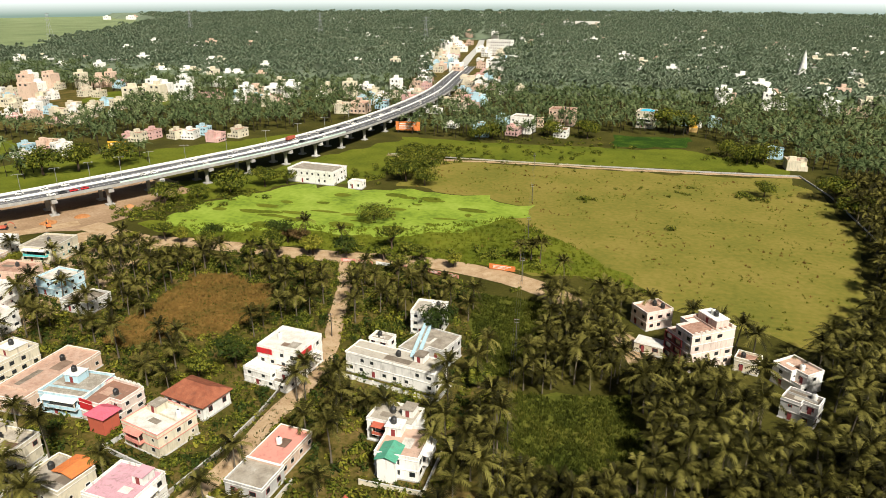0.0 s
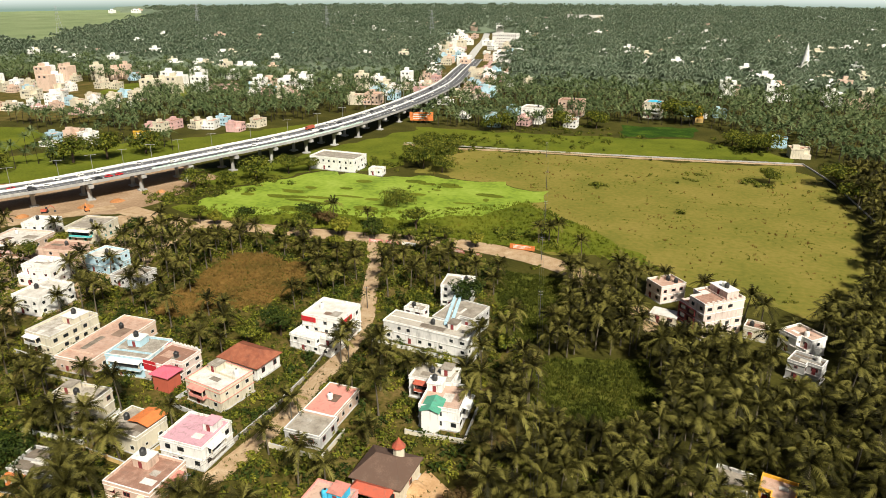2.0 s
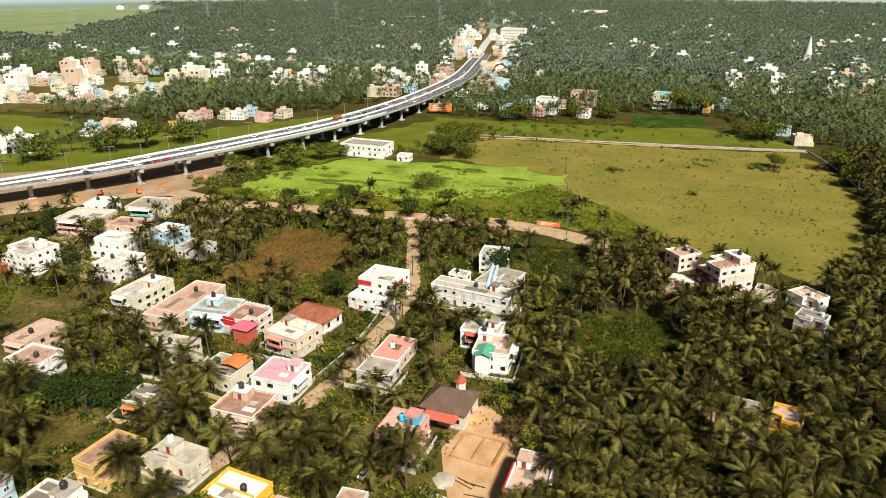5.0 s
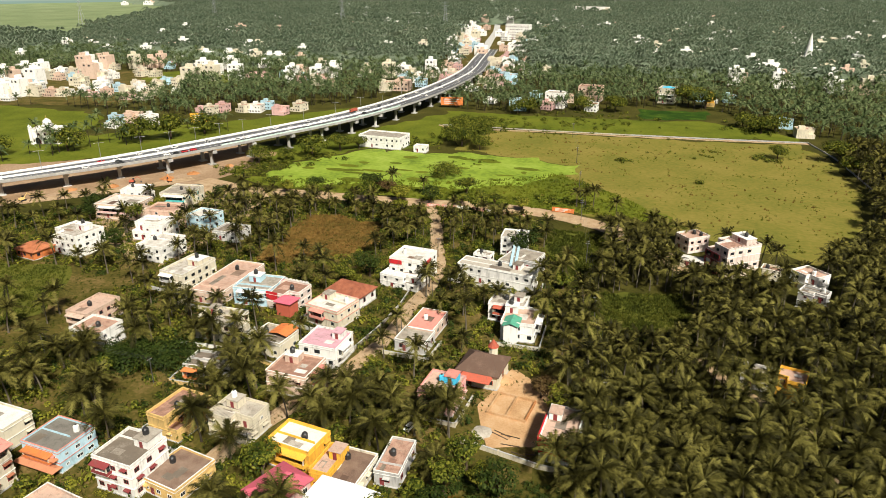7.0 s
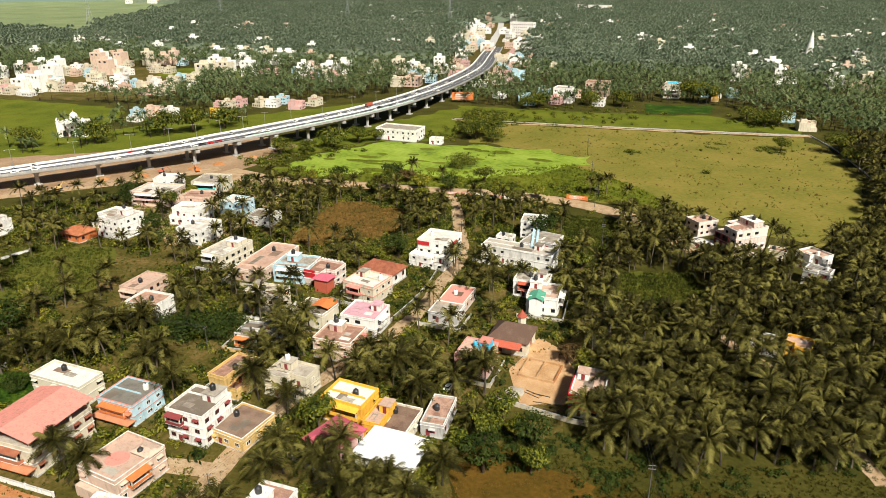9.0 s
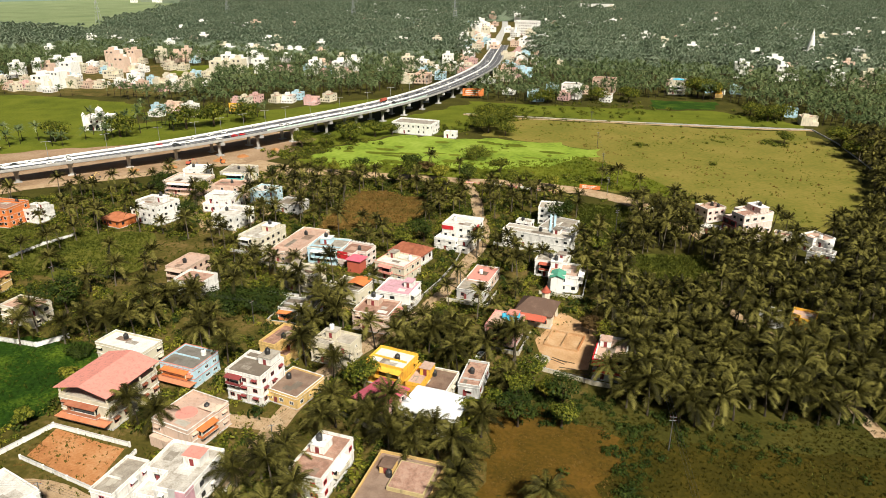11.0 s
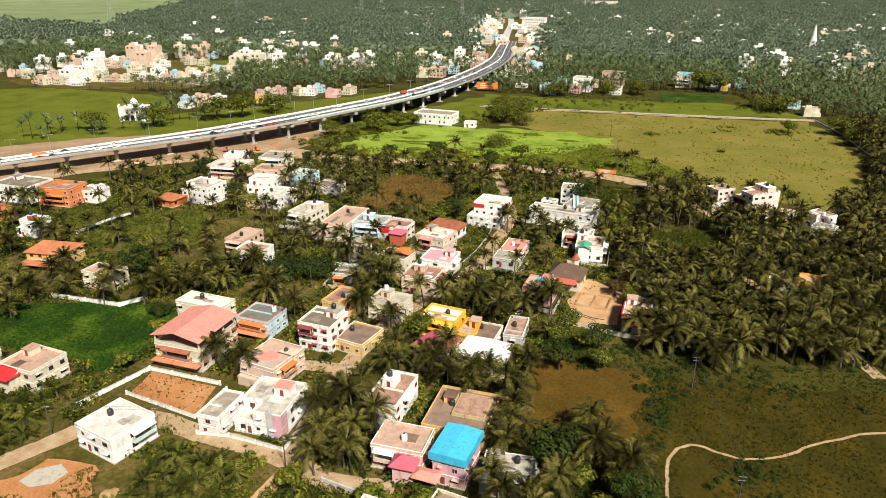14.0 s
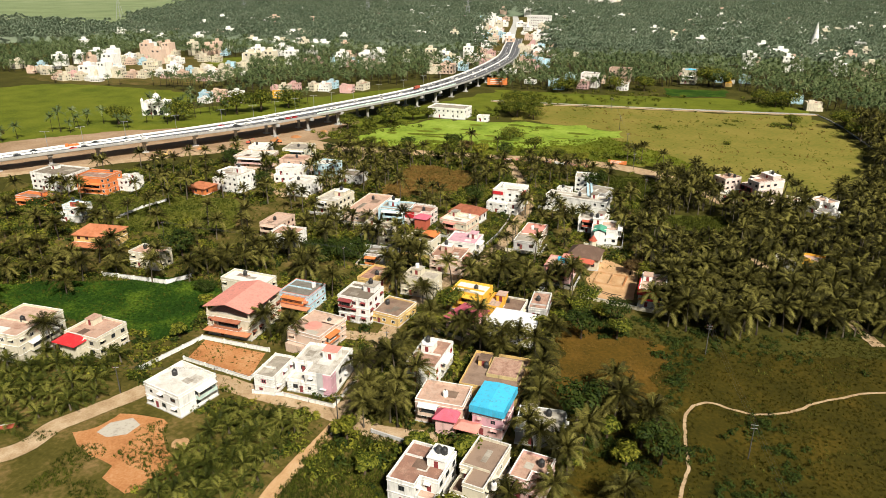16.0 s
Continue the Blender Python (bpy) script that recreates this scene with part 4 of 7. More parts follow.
house(-84.9, 22.6, 8.2, 8.2, -6, 3, "white", "white three-storey house with brown awnings", "greyroof", trim="maroon", shade="maroon", stair=(1.8, 2.5, 3, 3.4), balcony=(0, -1.8, 3.4, 2, "maroon"), high=6.8)
house(-77.1, 24, 7.9, 8.8, -12, 1, "ochre", "ochre one-storey house with a cracked terrace", "brownroof", fh=3.17, high=3)
h = house(-101.8, 24.6, 8.7, 7.9, -6, 2, "blue", "pale blue house with orange awnings", "darkroof", slab="coral", trim="white", shade="coral", balcony=(0, 0, 6.2, 1, "orange"), fh=3.1, high=4.6)
extra(h, "lower_awning", hip(8.8, 1.6, 2.3, 0.55, 0.3).data("lower_awning", M["orangetile"]), pose(0, -4.9, 0))
extra(h, "upper_awning", hip(8.0, 0.9, 4.7, 0.45, 0.2).data("upper_awning", M["orangetile"]), pose(0, -4.35, 0))
house(-117.9, 26, 13.1, 5.8, -6, 2, "cream", "unfinished house with a bright metal roof", "whiteroof", fh=2.82, trim="dark", high=5)
h = house(-60, 34.8, 8.8, 6.6, -9, 2, "yellow", "bright yellow two-storey house", "whiteroof", trim="yellow", slab="yellow", balcony=(0, 1, 6, 1, "yellow"), fh=2.55, high=5.3)
h = house(-52.9, 31.9, 3.4, 7.5, -5, 1, "yellow", "yellow side wing with an arcade", "terrace", slab="yellow", trim="yellow", tanks=0, fh=3.8)
h = house(-58.6, 24.4, 6.5, 8, -21, 1, "pink", "small pink house with a stepped pagoda roof", top="hip", topmat="magenta", rise=1.2, fh=2.82, tanks=0, high=3.4)
extra(h, "upper_roof", hip(3, 3, 4.2, 1.0, 0.3).data("upper_roof", M["magenta"]))
h = house(-46.9, 22.2, 10.7, 7, -8, 1, "white", "house under a large white sheet roof", "whiteroof", fh=4.05, parapet=0, tanks=0, high=4.3)
extra(h, "sheet_roof", gable(10.8, 8, 4.5, 0.25, 0.4).data("sheet_roof", M["cleanwhite"]))
h = house(-15.9, 51.3, 6.2, 10.6, -4, 2, "white", "white house with a red roof band and porch", "terrace", trim="red", slab="white", balcony=(0, 0, 6, 1, "red"), tanks=0, high=5)
extra(h, "roof_band", Mesh().box(-3.4, -5.8, 4.4, 3.4, -5.36, 6.3).data("roof_band", M["red"]))
extra(h, "side_band", Mesh().box(-3.5, -5.36, 4.4, -3.17, 2.0, 6.3).data("side_band", M["red"]))
h = house(-70.4, 69, 9, 8.4, -4, 2, "white", "white house with a pink sheet roof", "mauve", trim="dark", parapet=0.5, tanks=0, balcony=(1, -1, 4, 1, "white"), high=5)
house(-71.7, 56.9, 9.2, 8.5, -4, 2, "peach", "peach house with terrace railings", "terrace", trim="maroon", stair=(-1.5, 2.0, 3, 2.6), balcony=(1, 0, 5, 1, "coral"), fh=2.55, high=5)
h = house(-83.6, 69.2, 8.6, 7.1, -9, 1, "cream", "old cream house with a rusty red roof over one corner", "greyroof", fh=3.87, high=4)
extra(h, "corner_roof", gable(4.5, 4.5, 5.2, 0.6, 0.2).data("corner_roof", M["orange"]), pose(1.6, 1.8, 0))
house(-76.6, 86.3, 9.6, 8.8, -14, 2, "cream", "cream house with a red banded front", "whiteroof", slab="coral", shade="coral", balcony=(0, -1, 4, 1, "coral"), fh=2.46, high=5)
h = house(-76.5, 97.7, 10.4, 7.2, -12, 1, "white", "white house under a worn clay tile roof", top="hip", topmat="tile", rise=1.9, tanks=0, high=3.4)
h = house(-91, 91, 8.2, 8.2, -8, 2, "blush", "red and white house with scalloped parapets", "terrace", slab="white", trim="white", fh=2.38, high=4.7)
for k in range(7):
    extra(h, "scallop", shared("scallop", lambda: Mesh().prism([(-0.5, -0.08), (0.5, -0.08), (0.5, 0.08), (-0.5, 0.08)], 0, 0.35).prism([(-0.3, -0.08), (0.3, -0.08), (0.3, 0.08), (-0.3, 0.08)], 0.35, 0.7).data("scallop", M["white"])), pose(-3.2 + 1.05 * k, 3.95, 5.8))
extra(h, "side_band", Mesh().box(-4.18, 0.6, 3.2, -4.05, 4.05, 5.9).data("side_band", M["red"]))
extra(h, "front_band", Mesh().box(-4.05, -4.2, 3.2, -0.6, -4.08, 5.9).data("front_band", M["red"]))
extra(h, "pavilion_roof", hip(4.5, 4, 4.7, 1.4, 0.3, 0.15).data("pavilion_roof", M["rose"]), pose(2.6, -4.6, 0))
extra(h, "pavilion", Mesh().box(0.6, -6.5, 0, 4.6, -2.9, 4.6).data("pavilion", M["brick"]))
h = house(-99.9, 91.9, 10.4, 9, 2, 2, "blue", "pale blue house with a white terrace", "whiteroof", trim="white", shade="tile", stair=(-1.5, 1.8, 3.2, 3.0, "blue"), balcony=(0, 0, 7.5, 1, "blue"), fh=2.55, high=5)
house(-111.5, 95.6, 9.1, 20.8, -3, 1, "peach", "long low house with a pink terrace", "terrace", fh=3.70, parapet=0.6, high=3.6)
house(-125, 97, 8, 13, -8, 2, "cream", "modern cream house with framed windows", "whiteroof", trim="dark", stair=(1.5, 2.5, 4, 4, "cream"), balcony=(0, -1.5, 4, 1, "grey"), high=5)
h = house(-42.8, -29.1, 5.7, 12.1, -10, 2, "cream", "house with a bare brown terrace and white tank", "brownroof", trim="white", tanks=0, fh=2.55, high=5)
water_tank(-39.5, -34.8, 4.85, "white", 0.5)
h = house(-44.3, -12.3, 5.6, 7.8, -6, 2, "pink", "pink house under a bright blue sheet roof", trim="mauve", bands=("pink", "mauve"), top="gable", topmat="skyblue", rise=0.35, fh=2.55, high=6.4)
extra(h, "side_sheet", Mesh().box(-3.3, -4.5, 6.3, 3.3, -4.4, 8.1).box(3.25, -4.4, 6.3, 3.35, 4.4, 8.1).data("side_sheet", M["skyblue"]))
extra(h, "porch_roof", hip(4, 2.6, 3.2, 0.8, 0.3).data("porch_roof", M["coral"]), pose(-3.2, -5.4, 0))
h = house(-54.1, -11.6, 9.2, 7, -1, 2, "peach", "peach house with a bright pink pyramid porch", "terrace", trim="white", fh=2.46, balcony=(0, -2, 3.6, 1, "peach"), high=5)
extra(h, "porch_tower", Mesh().box(0.2, -6.2, 0, 3.8, -3.6, 4.2).data("porch_tower", M["pink"]))
extra(h, "porch_roof", hip(3.8, 3.0, 4.3, 1.7, 0.4, 0.05).data("porch_roof", M["rose"]), pose(2.0, -4.9, 0))
house(-35.2, -12.8, 8.7, 7.2, 3, 1, "grey", "low house with a weathered grey roof", "greyroof", fh=2.99, shade="white", slab="white", high=3.4)
house(-34.6, -27.6, 5.6, 7, -10, 2, "pink", "small pinkish house with a worn terrace", "terrace", fh=2.46, high=4.5)
h = house(-51.9, -32.4, 7.9, 10, -7, 2, "white", "white house with a tall stair tower", "terrace", trim="dark", stair=(2.2, 2.4, 3.2, 3.8, "white"), tanks=2, high=5)
h = house(-46.6, 0.6, 11.6, 13.1, -2, 1, "ochre", "olive terraced house with stepped parapets", "brownroof", slab="ochre", fh=4.22, high=3.8)
extra(h, "upper_terrace", Mesh().box(-1.5, -2.0, 4.5, 4.8, 4.9, 5.5).data("upper_terrace", M["olive"]))
extra(h, "upper_floor", Mesh().box(-1.3, -1.8, 5.5, 4.6, 4.7, 5.55).data("upper_floor", M["terrace"]))
house(-61.1, 2.3, 6.3, 11.4, -4, 2, "white", "narrow white house with a red-doored stair tower", "terrace", trim="red", stair=(-0.9, 1.9, 2.6, 3), fh=2.82, balcony=(1, 0, 4, 1, "cream"), high=5)
house(-42.9, 37.1, 4.4, 9.5, 0, 1, "grey", "old low house with a mossy terrace", "terrace", fh=2.82, parapet=0.6, high=3)
house(-49.8, 32.6, 7, 8.4, -5, 1, "cream", "small old house with a brown terrace", "brownroof", fh=2.82, parapet=0.6, high=3)
h = house(-34.8, 70.2, 8.6, 8.2, -6, 1, "cream", "cream house with brown gables and a turret", top="hip", topmat="brownroof", rise=2.6, fh=3.17, tanks=0, trim="brick", high=3.5)
extra(h, "turret", Mesh().tube([(0, 0, 4.4), (0, 0, 7.3)], [1.0, 1.0], 8).data("turret", M["cream"]), pose(1.6, 1.6, 0))
extra(h, "turret_roof", Mesh().tube([(0, 0, 7.3), (0, 0, 8.6), (0, 0, 9.1)], [1.25, 0.3, 0.03], 8).data("turret_roof", M["brick"]), pose(1.6, 1.6, 0))
extra(h, "porch_roof", hip(6.4, 2.4, 3.3, 0.9, 0.3).data("porch_roof", M["brick"]), pose(0, -5.6, 0))
h = house(-40.6, 58.6, 7.2, 8, -6, 2, "pink", "pink house with a blue roof hut", "terrace", slab="coral", trim="magenta", stair=(1.4, 2.0, 2.4, 2.8, "skyblue"), fh=2.46, tanks=0, balcony=(0, 0, 5.5, 1, "coral"), high=4.8)
water_tank(-41, 59.7, 4.65, "skyblue", 0.6)
house(-52.4, 87.1, 6.6, 10.5, -5, 1, "peach", "low peach house with a pink painted terrace", "coral", fh=2.90, parapet=0.5, high=3)
house(-52.9, 78.9, 7.3, 6.5, -5, 1, "grey", "low unfinished house with a bare cement roof", "greyroof", fh=2.64, parapet=0.5, tanks=0, high=3)
h = house(-30.6, 91.6, 7.9, 8.7, 0, 2, "white", "white house with a green pitched porch roof", "terrace", slab="white", trim="dark", stair=(-2.5, 2.6, 3, 2.8), fh=2.46, balcony=(1, 0, 5, 1, "white"), high=5)
extra(h, "green_roof", gable(3.4, 4.6, 5.6, 0.9, 0.25).data("green_roof", M["green"]), pose(-1.4, -3.6, 0))
extra(h, "green_tower", Mesh().box(-3.0, -5.8, 0, 0.2, -1.4, 5.6).data("green_tower", M["white"]))
house(-34.8, 99.1, 8.9, 6.3, -5, 2, "white", "white annexe with red balconies", "greyroof", slab="white", shade="brick", fh=2.55, balcony=(0, -1, 4, 1, "brick"), high=5)
h = house(-41.9, 119.2, 21.7, 5.9, -11, 2, "white", "long white two-storey block with a stained flat roof", "greyroof", slab="white", shade="white", parapet=0.3, fh=2.9, high=5)
h = house(-36.5, 127.2, 9.1, 11.6, -16, 2, "grey", "deep hall behind the white block with a bare roof", "greyroof", fh=2.75, parapet=0.4, tanks=0, high=5.2)
extra(h, "skylight", Mesh().box(-1.0, -8, 5.86, -0.3, 7.5, 6.4).box(0.3, -8, 5.86, 1.0, 7.5, 6.4).data("skylight", M["blue"]), pose(-2.2, 0, 0, 0, 0, 22), "pale blue roof gutter")
house(-41.3, 142.6, 7.5, 7.3, 1, 3, "white", "white stair block behind the hall", "greyroof", slab="white", fh=2.4, tanks=2, high=6.2)
house(-47.3, 125.8, 5, 3.4, -10, 3, "white", "small white roof hut by the block", "greyroof", fh=2.2, tanks=1)
h = house(-65.5, 116.7, 10.2, 9.5, -7, 3, "white", "white three-storey house with red window bands", "whiteroof", trim="white", slab="white", shade="white", fh=2.46, balcony=(1, 0, 4, 1, "white"), high=7)
extra(h, "red_band", Mesh().box(-5.2, -4.98, 6.3, -1.4, -4.7, 7.7).data("red_band", M["red"]))
extra(h, "red_side_band", Mesh().box(5.05, -4.6, 6.3, 5.3, 0.4, 7.7).data("red_side_band", M["red"]))
house(-66.3, 111, 11.4, 6.9, -11, 2, "white", "white lower wing with a terrace", "whiteroof", slab="white", trim="white", fh=2.20, tanks=0, high=3.6)
h = house(21.3, 144.3, 8.2, 11.5, -54, 4, "blush", "four-storey pale pink apartment house with dark window frames", "terrace", trim="dark", slab="white", shade="blush", stair=(-0.5, 3.5, 6, 3.4, "blush"), fh=2.75, tanks=2, high=9.4)
for k in range(2):
    for f in range(3):
        fr = extra(h, "front_frame", shared("frontframe", lambda: Mesh().box(-1.4, -0.35, 0, -1.1, -0.02, 2.3).box(1.1, -0.35, 0, 1.4, -0.02, 2.3).box(-1.1, -0.35, 2.0, 1.1, -0.02, 2.3).box(-1.1, -0.35, 0, 1.1, -0.02, 0.25).data("front_frame", M["maroon"])), pose(-3.1 + 3.0 * k, -5.75, 0.6 + 2.75 * f))
        part("pane", shared("frontpane", lambda: Mesh().box(-1.1, -0.06, 0.25, 1.1, -0.01, 2.0).data("pane", M["glass"])), fr)
for k in range(8):
    extra(h, "merlon", shared("merlon", lambda: Mesh().box(-0.35, -0.12, 0, 0.35, 0.12, 0.5).data("merlon", M["blush"])), pose(4.15, -5 + 1.4 * k, 12.06, 0, 0, 90))
house(11.2, 160.3, 6.2, 7.7, -53, 2, "blush", "smaller pale pink house by the apartment block", "terrace", fh=2.82, tanks=2, high=5)
h = house(11, 145.8, 6.4, 4, -16, 1, "cream", "shed under a cream sheet roof", "whiteroof", fh=2.46, parapet=0, tanks=0)
house(40.7, 138.5, 7.3, 6.3, -49, 2, "white", "whitewashed house among palms", "terrace", fh=2.55, high=4.8)
house(39.4, 125.9, 6.4, 5, -28, 2, "grey", "grey house with a terrace among palms", "greyroof", fh=2.46, high=4.6)
house(31.7, 143, 5, 4, -18, 1, "cream", "small hut with a terrace among palms", "terrace")
house(27, 80.5, 5.2, 5.6, -15, 2, "yellow", "small yellow house hidden by palms", "terrace", slab="yellow", fh=2.38, tanks=0)
house(21, 83.4, 6, 5, -15, 1, "grey", "low cement house hidden by palms", "greyroof", tanks=0)
house(-86.4, 38, 7.1, 9.2, -9, 2, "ochre", "ochre house with an orange terrace", "terrace", slab="ochre", fh=2.46, shade="ochre", high=4.8)
house(-74.8, 39.6, 8.9, 6.8, -8, 2, "cream", "weathered cream two-storey house", "greyroof", slab="cream", fh=2.66, stair=(-1.5, 1.4, 2.6, 2.4), high=5)
house(-91.9, 56.3, 9, 6.2, 2, 1, "grey", "low house with a dark roof and red awning", "greyroof", shade="tile", balcony=(0, -2.5, 3.5, 0, "orange"), tanks=0)
house(-99, 72.4, 10, 7.5, 0, 2, "cream", "cream house half hidden by palms", "greyroof", fh=2.46)
house(-132.9, 69.5, 6.6, 10.4, -4, 2, "peach", "salmon pink terraced house", "terrace", slab="peach", shade="coral", fh=2.46, balcony=(0, 0, 5, 1, "peach"), high=4.8)
house(-124.6, 60.7, 8.7, 7.3, -4, 2, "white", "white house with a pink terrace", "terrace", slab="white", fh=2.46, high=4.8)
house(-155.2, 35.5, 9.9, 6.1, -4, 2, "cream", "lonely cream house by the paddy", "terrace", fh=2.55, trim="dark", high=4.8)
house(-172, 108, 12.5, 10, -11, 3, "white", "white three-storey house by the open land", "whiteroof", slab="white", shade="white", fh=2.46, stair=(1.5, 2, 4, 3), high=7)
house(-181.4, 100.7, 8, 7, -10, 1, "orange", "low house under an orange tiled roof", top="hip", topmat="orangetile", rise=1.6, tanks=0)
house(-238.4, 92, 17, 12, -2, 3, "white", "long white three-storey building with window rows", "greyroof", slab="white", fh=2.64, shade="white")
house(-220, 91.5, 13, 9.5, 2, 3, "orange", "orange three-storey house with banded floors", "terrace", slab="peach", fh=2.38, balcony=(0, 0, 9, 1, "orange"), high=7)
house(-211.6, 96.9, 8.4, 7.1, -6, 2, "white", "white two-storey house behind palms", "whiteroof", slab="white", fh=2.64, high=4.8)
house(-231.5, 71.9, 12, 6, -2, 1, "orange", "low shop with a red tiled awning", "terrace", fh=2.99, balcony=(0, 0, 10, 0, "orange"))
house(-205, 62.2, 7.6, 7, 3, 2, "white", "white house with a tiny red roof hut", "whiteroof", slab="blue", fh=2.64, stair=(0, 0, 2, 2, "brick"))
h = house(-180.6, 45.2, 12, 9, 5, 2, "ochre", "two-storey ochre house under steep orange tiled roofs", top="hip", topmat="orangetile", rise=2.6, fh=2.4, tanks=0)
extra(h, "lower_roof", hip(12.6, 3.4, 2.3, 0.8, 0.3).data("lower_roof", M["orangetile"]), pose(0, -6.0, 0))
house(-181.2, 140.9, 15, 12, 4, 2, "peach", "row house of peach and white flats", "whiteroof", slab="white", balcony=(0, 0, 11, 1, "pink"))
house(-169.5, 158, 11, 12, 6, 2, "cream", "cream house with a blue-trimmed front", "whiteroof", slab="white", trim="teal", balcony=(0, 0, 8, 1, "teal"))
house(-156.5, 124.8, 11, 9, 4, 2, "white", "white house with a terrace in a walled yard", "whiteroof", slab="white", fh=2.73)
house(-159.9, 135.8, 11, 8, 4, 3, "peach", "three-storey peach house with balconies", "terrace", slab="peach", fh=2.46, balcony=(0, 0, 8, 1, "coral"))
house(-146.1, 137.1, 9, 8, -6, 2, "blue", "pale blue and white house", "whiteroof", slab="white", fh=2.55)
house(-143.9, 111, 9, 11, -4, 2, "white", "white house with wide terraces", "whiteroof", slab="white", fh=2.55, trim="white")
house(-131.9, 130.3, 9, 8, -4, 1, "grey", "low grey house by the grove", "greyroof", fh=2.82, tanks=0)
house(-128.6, 264.2, 22, 12, -6, 2, "white", "long white two-storey hall by the flyover", "whiteroof", slab="white", shade="white", fh=2.55, tanks=0)
house(-107.6, 257.5, 6, 5, 0, 1, "white", "small white hut by the pond", "whiteroof", fh=2.20, tanks=0)
house(-187.1, 155.5, 9, 8, 10, 2, "white", "white house beside the earthworks", "whiteroof", slab="white")
house(-152.7, -31.8, 8, 8, 25, 1, "white", "white cottage with an orange tiled roof", top="hip", topmat="orangetile", rise=1.4, fh=3.70, tanks=0)

compound_wall([(-93.2, -15.4), (-87, -14.6), (-75.4, -15.6), (-74.8, -4)], 0.86, "white", "white compound wall round the new house")
compound_wall([(-121, -14), (-116, 1.4), (-98.2, 0.3)], 0.94, "white", "long white wall round the bare plot")
compound_wall([(-114.6, -7.8), (-96.4, -11.2), (-95.9, -1)], 0.79, "white", "white wall between plot and lane")
compound_wall([(-163.5, 25), (-142.9, 25.1), (-138.9, 30.6)], 1.15, "white", "white wall along the paddy")
compound_wall([(-63.3, 106.7), (-63, 97.5), (-63.8, 85.2), (-65.8, 73)], 0.86, "greyroof", "old grey wall along the lane")
compound_wall([(-33.7, 47.2), (-19.2, 43.8), (-10.7, 43.1)], 1.01, "cream", "cream wall in front of the building site")
compound_wall([(-65.4, -20.9), (-56.4, -22.6), (-53.3, -27.2)], 0.86, "grey", "grey garden wall by the lane corner")
compound_wall([(-142.4, -46.4), (-130.2, -37.4)], 1.01, "brick", "red and white garden wall")
compound_wall([(-116.2, 319.7), (-62.3, 319.9), (-12.1, 321.3)], 0.43, "cream", "pale wall along the field path")
compound_wall([(-192.1, 65.8), (-191.1, 77.7), (-187.8, 86.9)], 0.9, "white", "long whitewashed wall along the village green")
compound_wall([(-12.1, 321.3), (36.5, 323.7), (73.9, 326.7), (79.9, 295), (83, 242.3)], 0.50, "grey", "grey boundary wall of the pasture")


# garden walls in front and at one side of the village houses, where no lane or neighbour stands
rnd = random.Random(19)
walls = 0
for n, (x, y, w, d, rot, own) in enumerate(SPECS):
    if y > 120 or x < -135 or walls >= 26:
        continue
    c, s = math.cos(radians(rot)), math.sin(radians(rot))
    side = rnd.choice((-1, 1))
    a, b = w / 2 + 1.7, d / 2 + rnd.uniform(2.4, 3.6)
    run = [(x + c * u - s * v, y + s * u + c * v) for u, v in ((-side * a, -b), (side * a, -b), (side * a, d * 0.4))]
    tests = [(run[k][0] + (run[k + 1][0] - run[k][0]) * t / 12, run[k][1] + (run[k + 1][1] - run[k][1]) * t / 12) for k in (0, 1) for t in range(13)]
    if any(inside(px, py, r) for r in KEEP_OFF if r is not own for px, py in tests):
        continue
    compound_wall(run, 0.95, rnd.choice(("cream", "white", "peach", "grey", "ochre")), "low plastered garden wall beside a village house")
    KEEP_OFF.append([(px + 0.4 * q, py + 0.4 * q) for q in (1, -1) for px, py in (run if q > 0 else run[::-1])])
    walls += 1


# ---------- town and hamlets in the distance ----------
FAR_COLOURS = ("white", "cream", "white", "cream", "peach", "white", "pink", "cream", "blue", "white", "peach", "cream", "white", "blue", "pink")
FAR_LABEL = {"white": "whitewashed distant house with a flat roof", "cream": "cream distant house with a flat roof", "peach": "peach distant house with a flat roof", "pink": "pink distant house with a flat roof",
             "blue": "pale blue distant house with a flat roof", "yellow": "yellow distant house with a flat roof", "ochre": "ochre distant house with a flat roof", "teal": "teal distant house with a flat roof"}


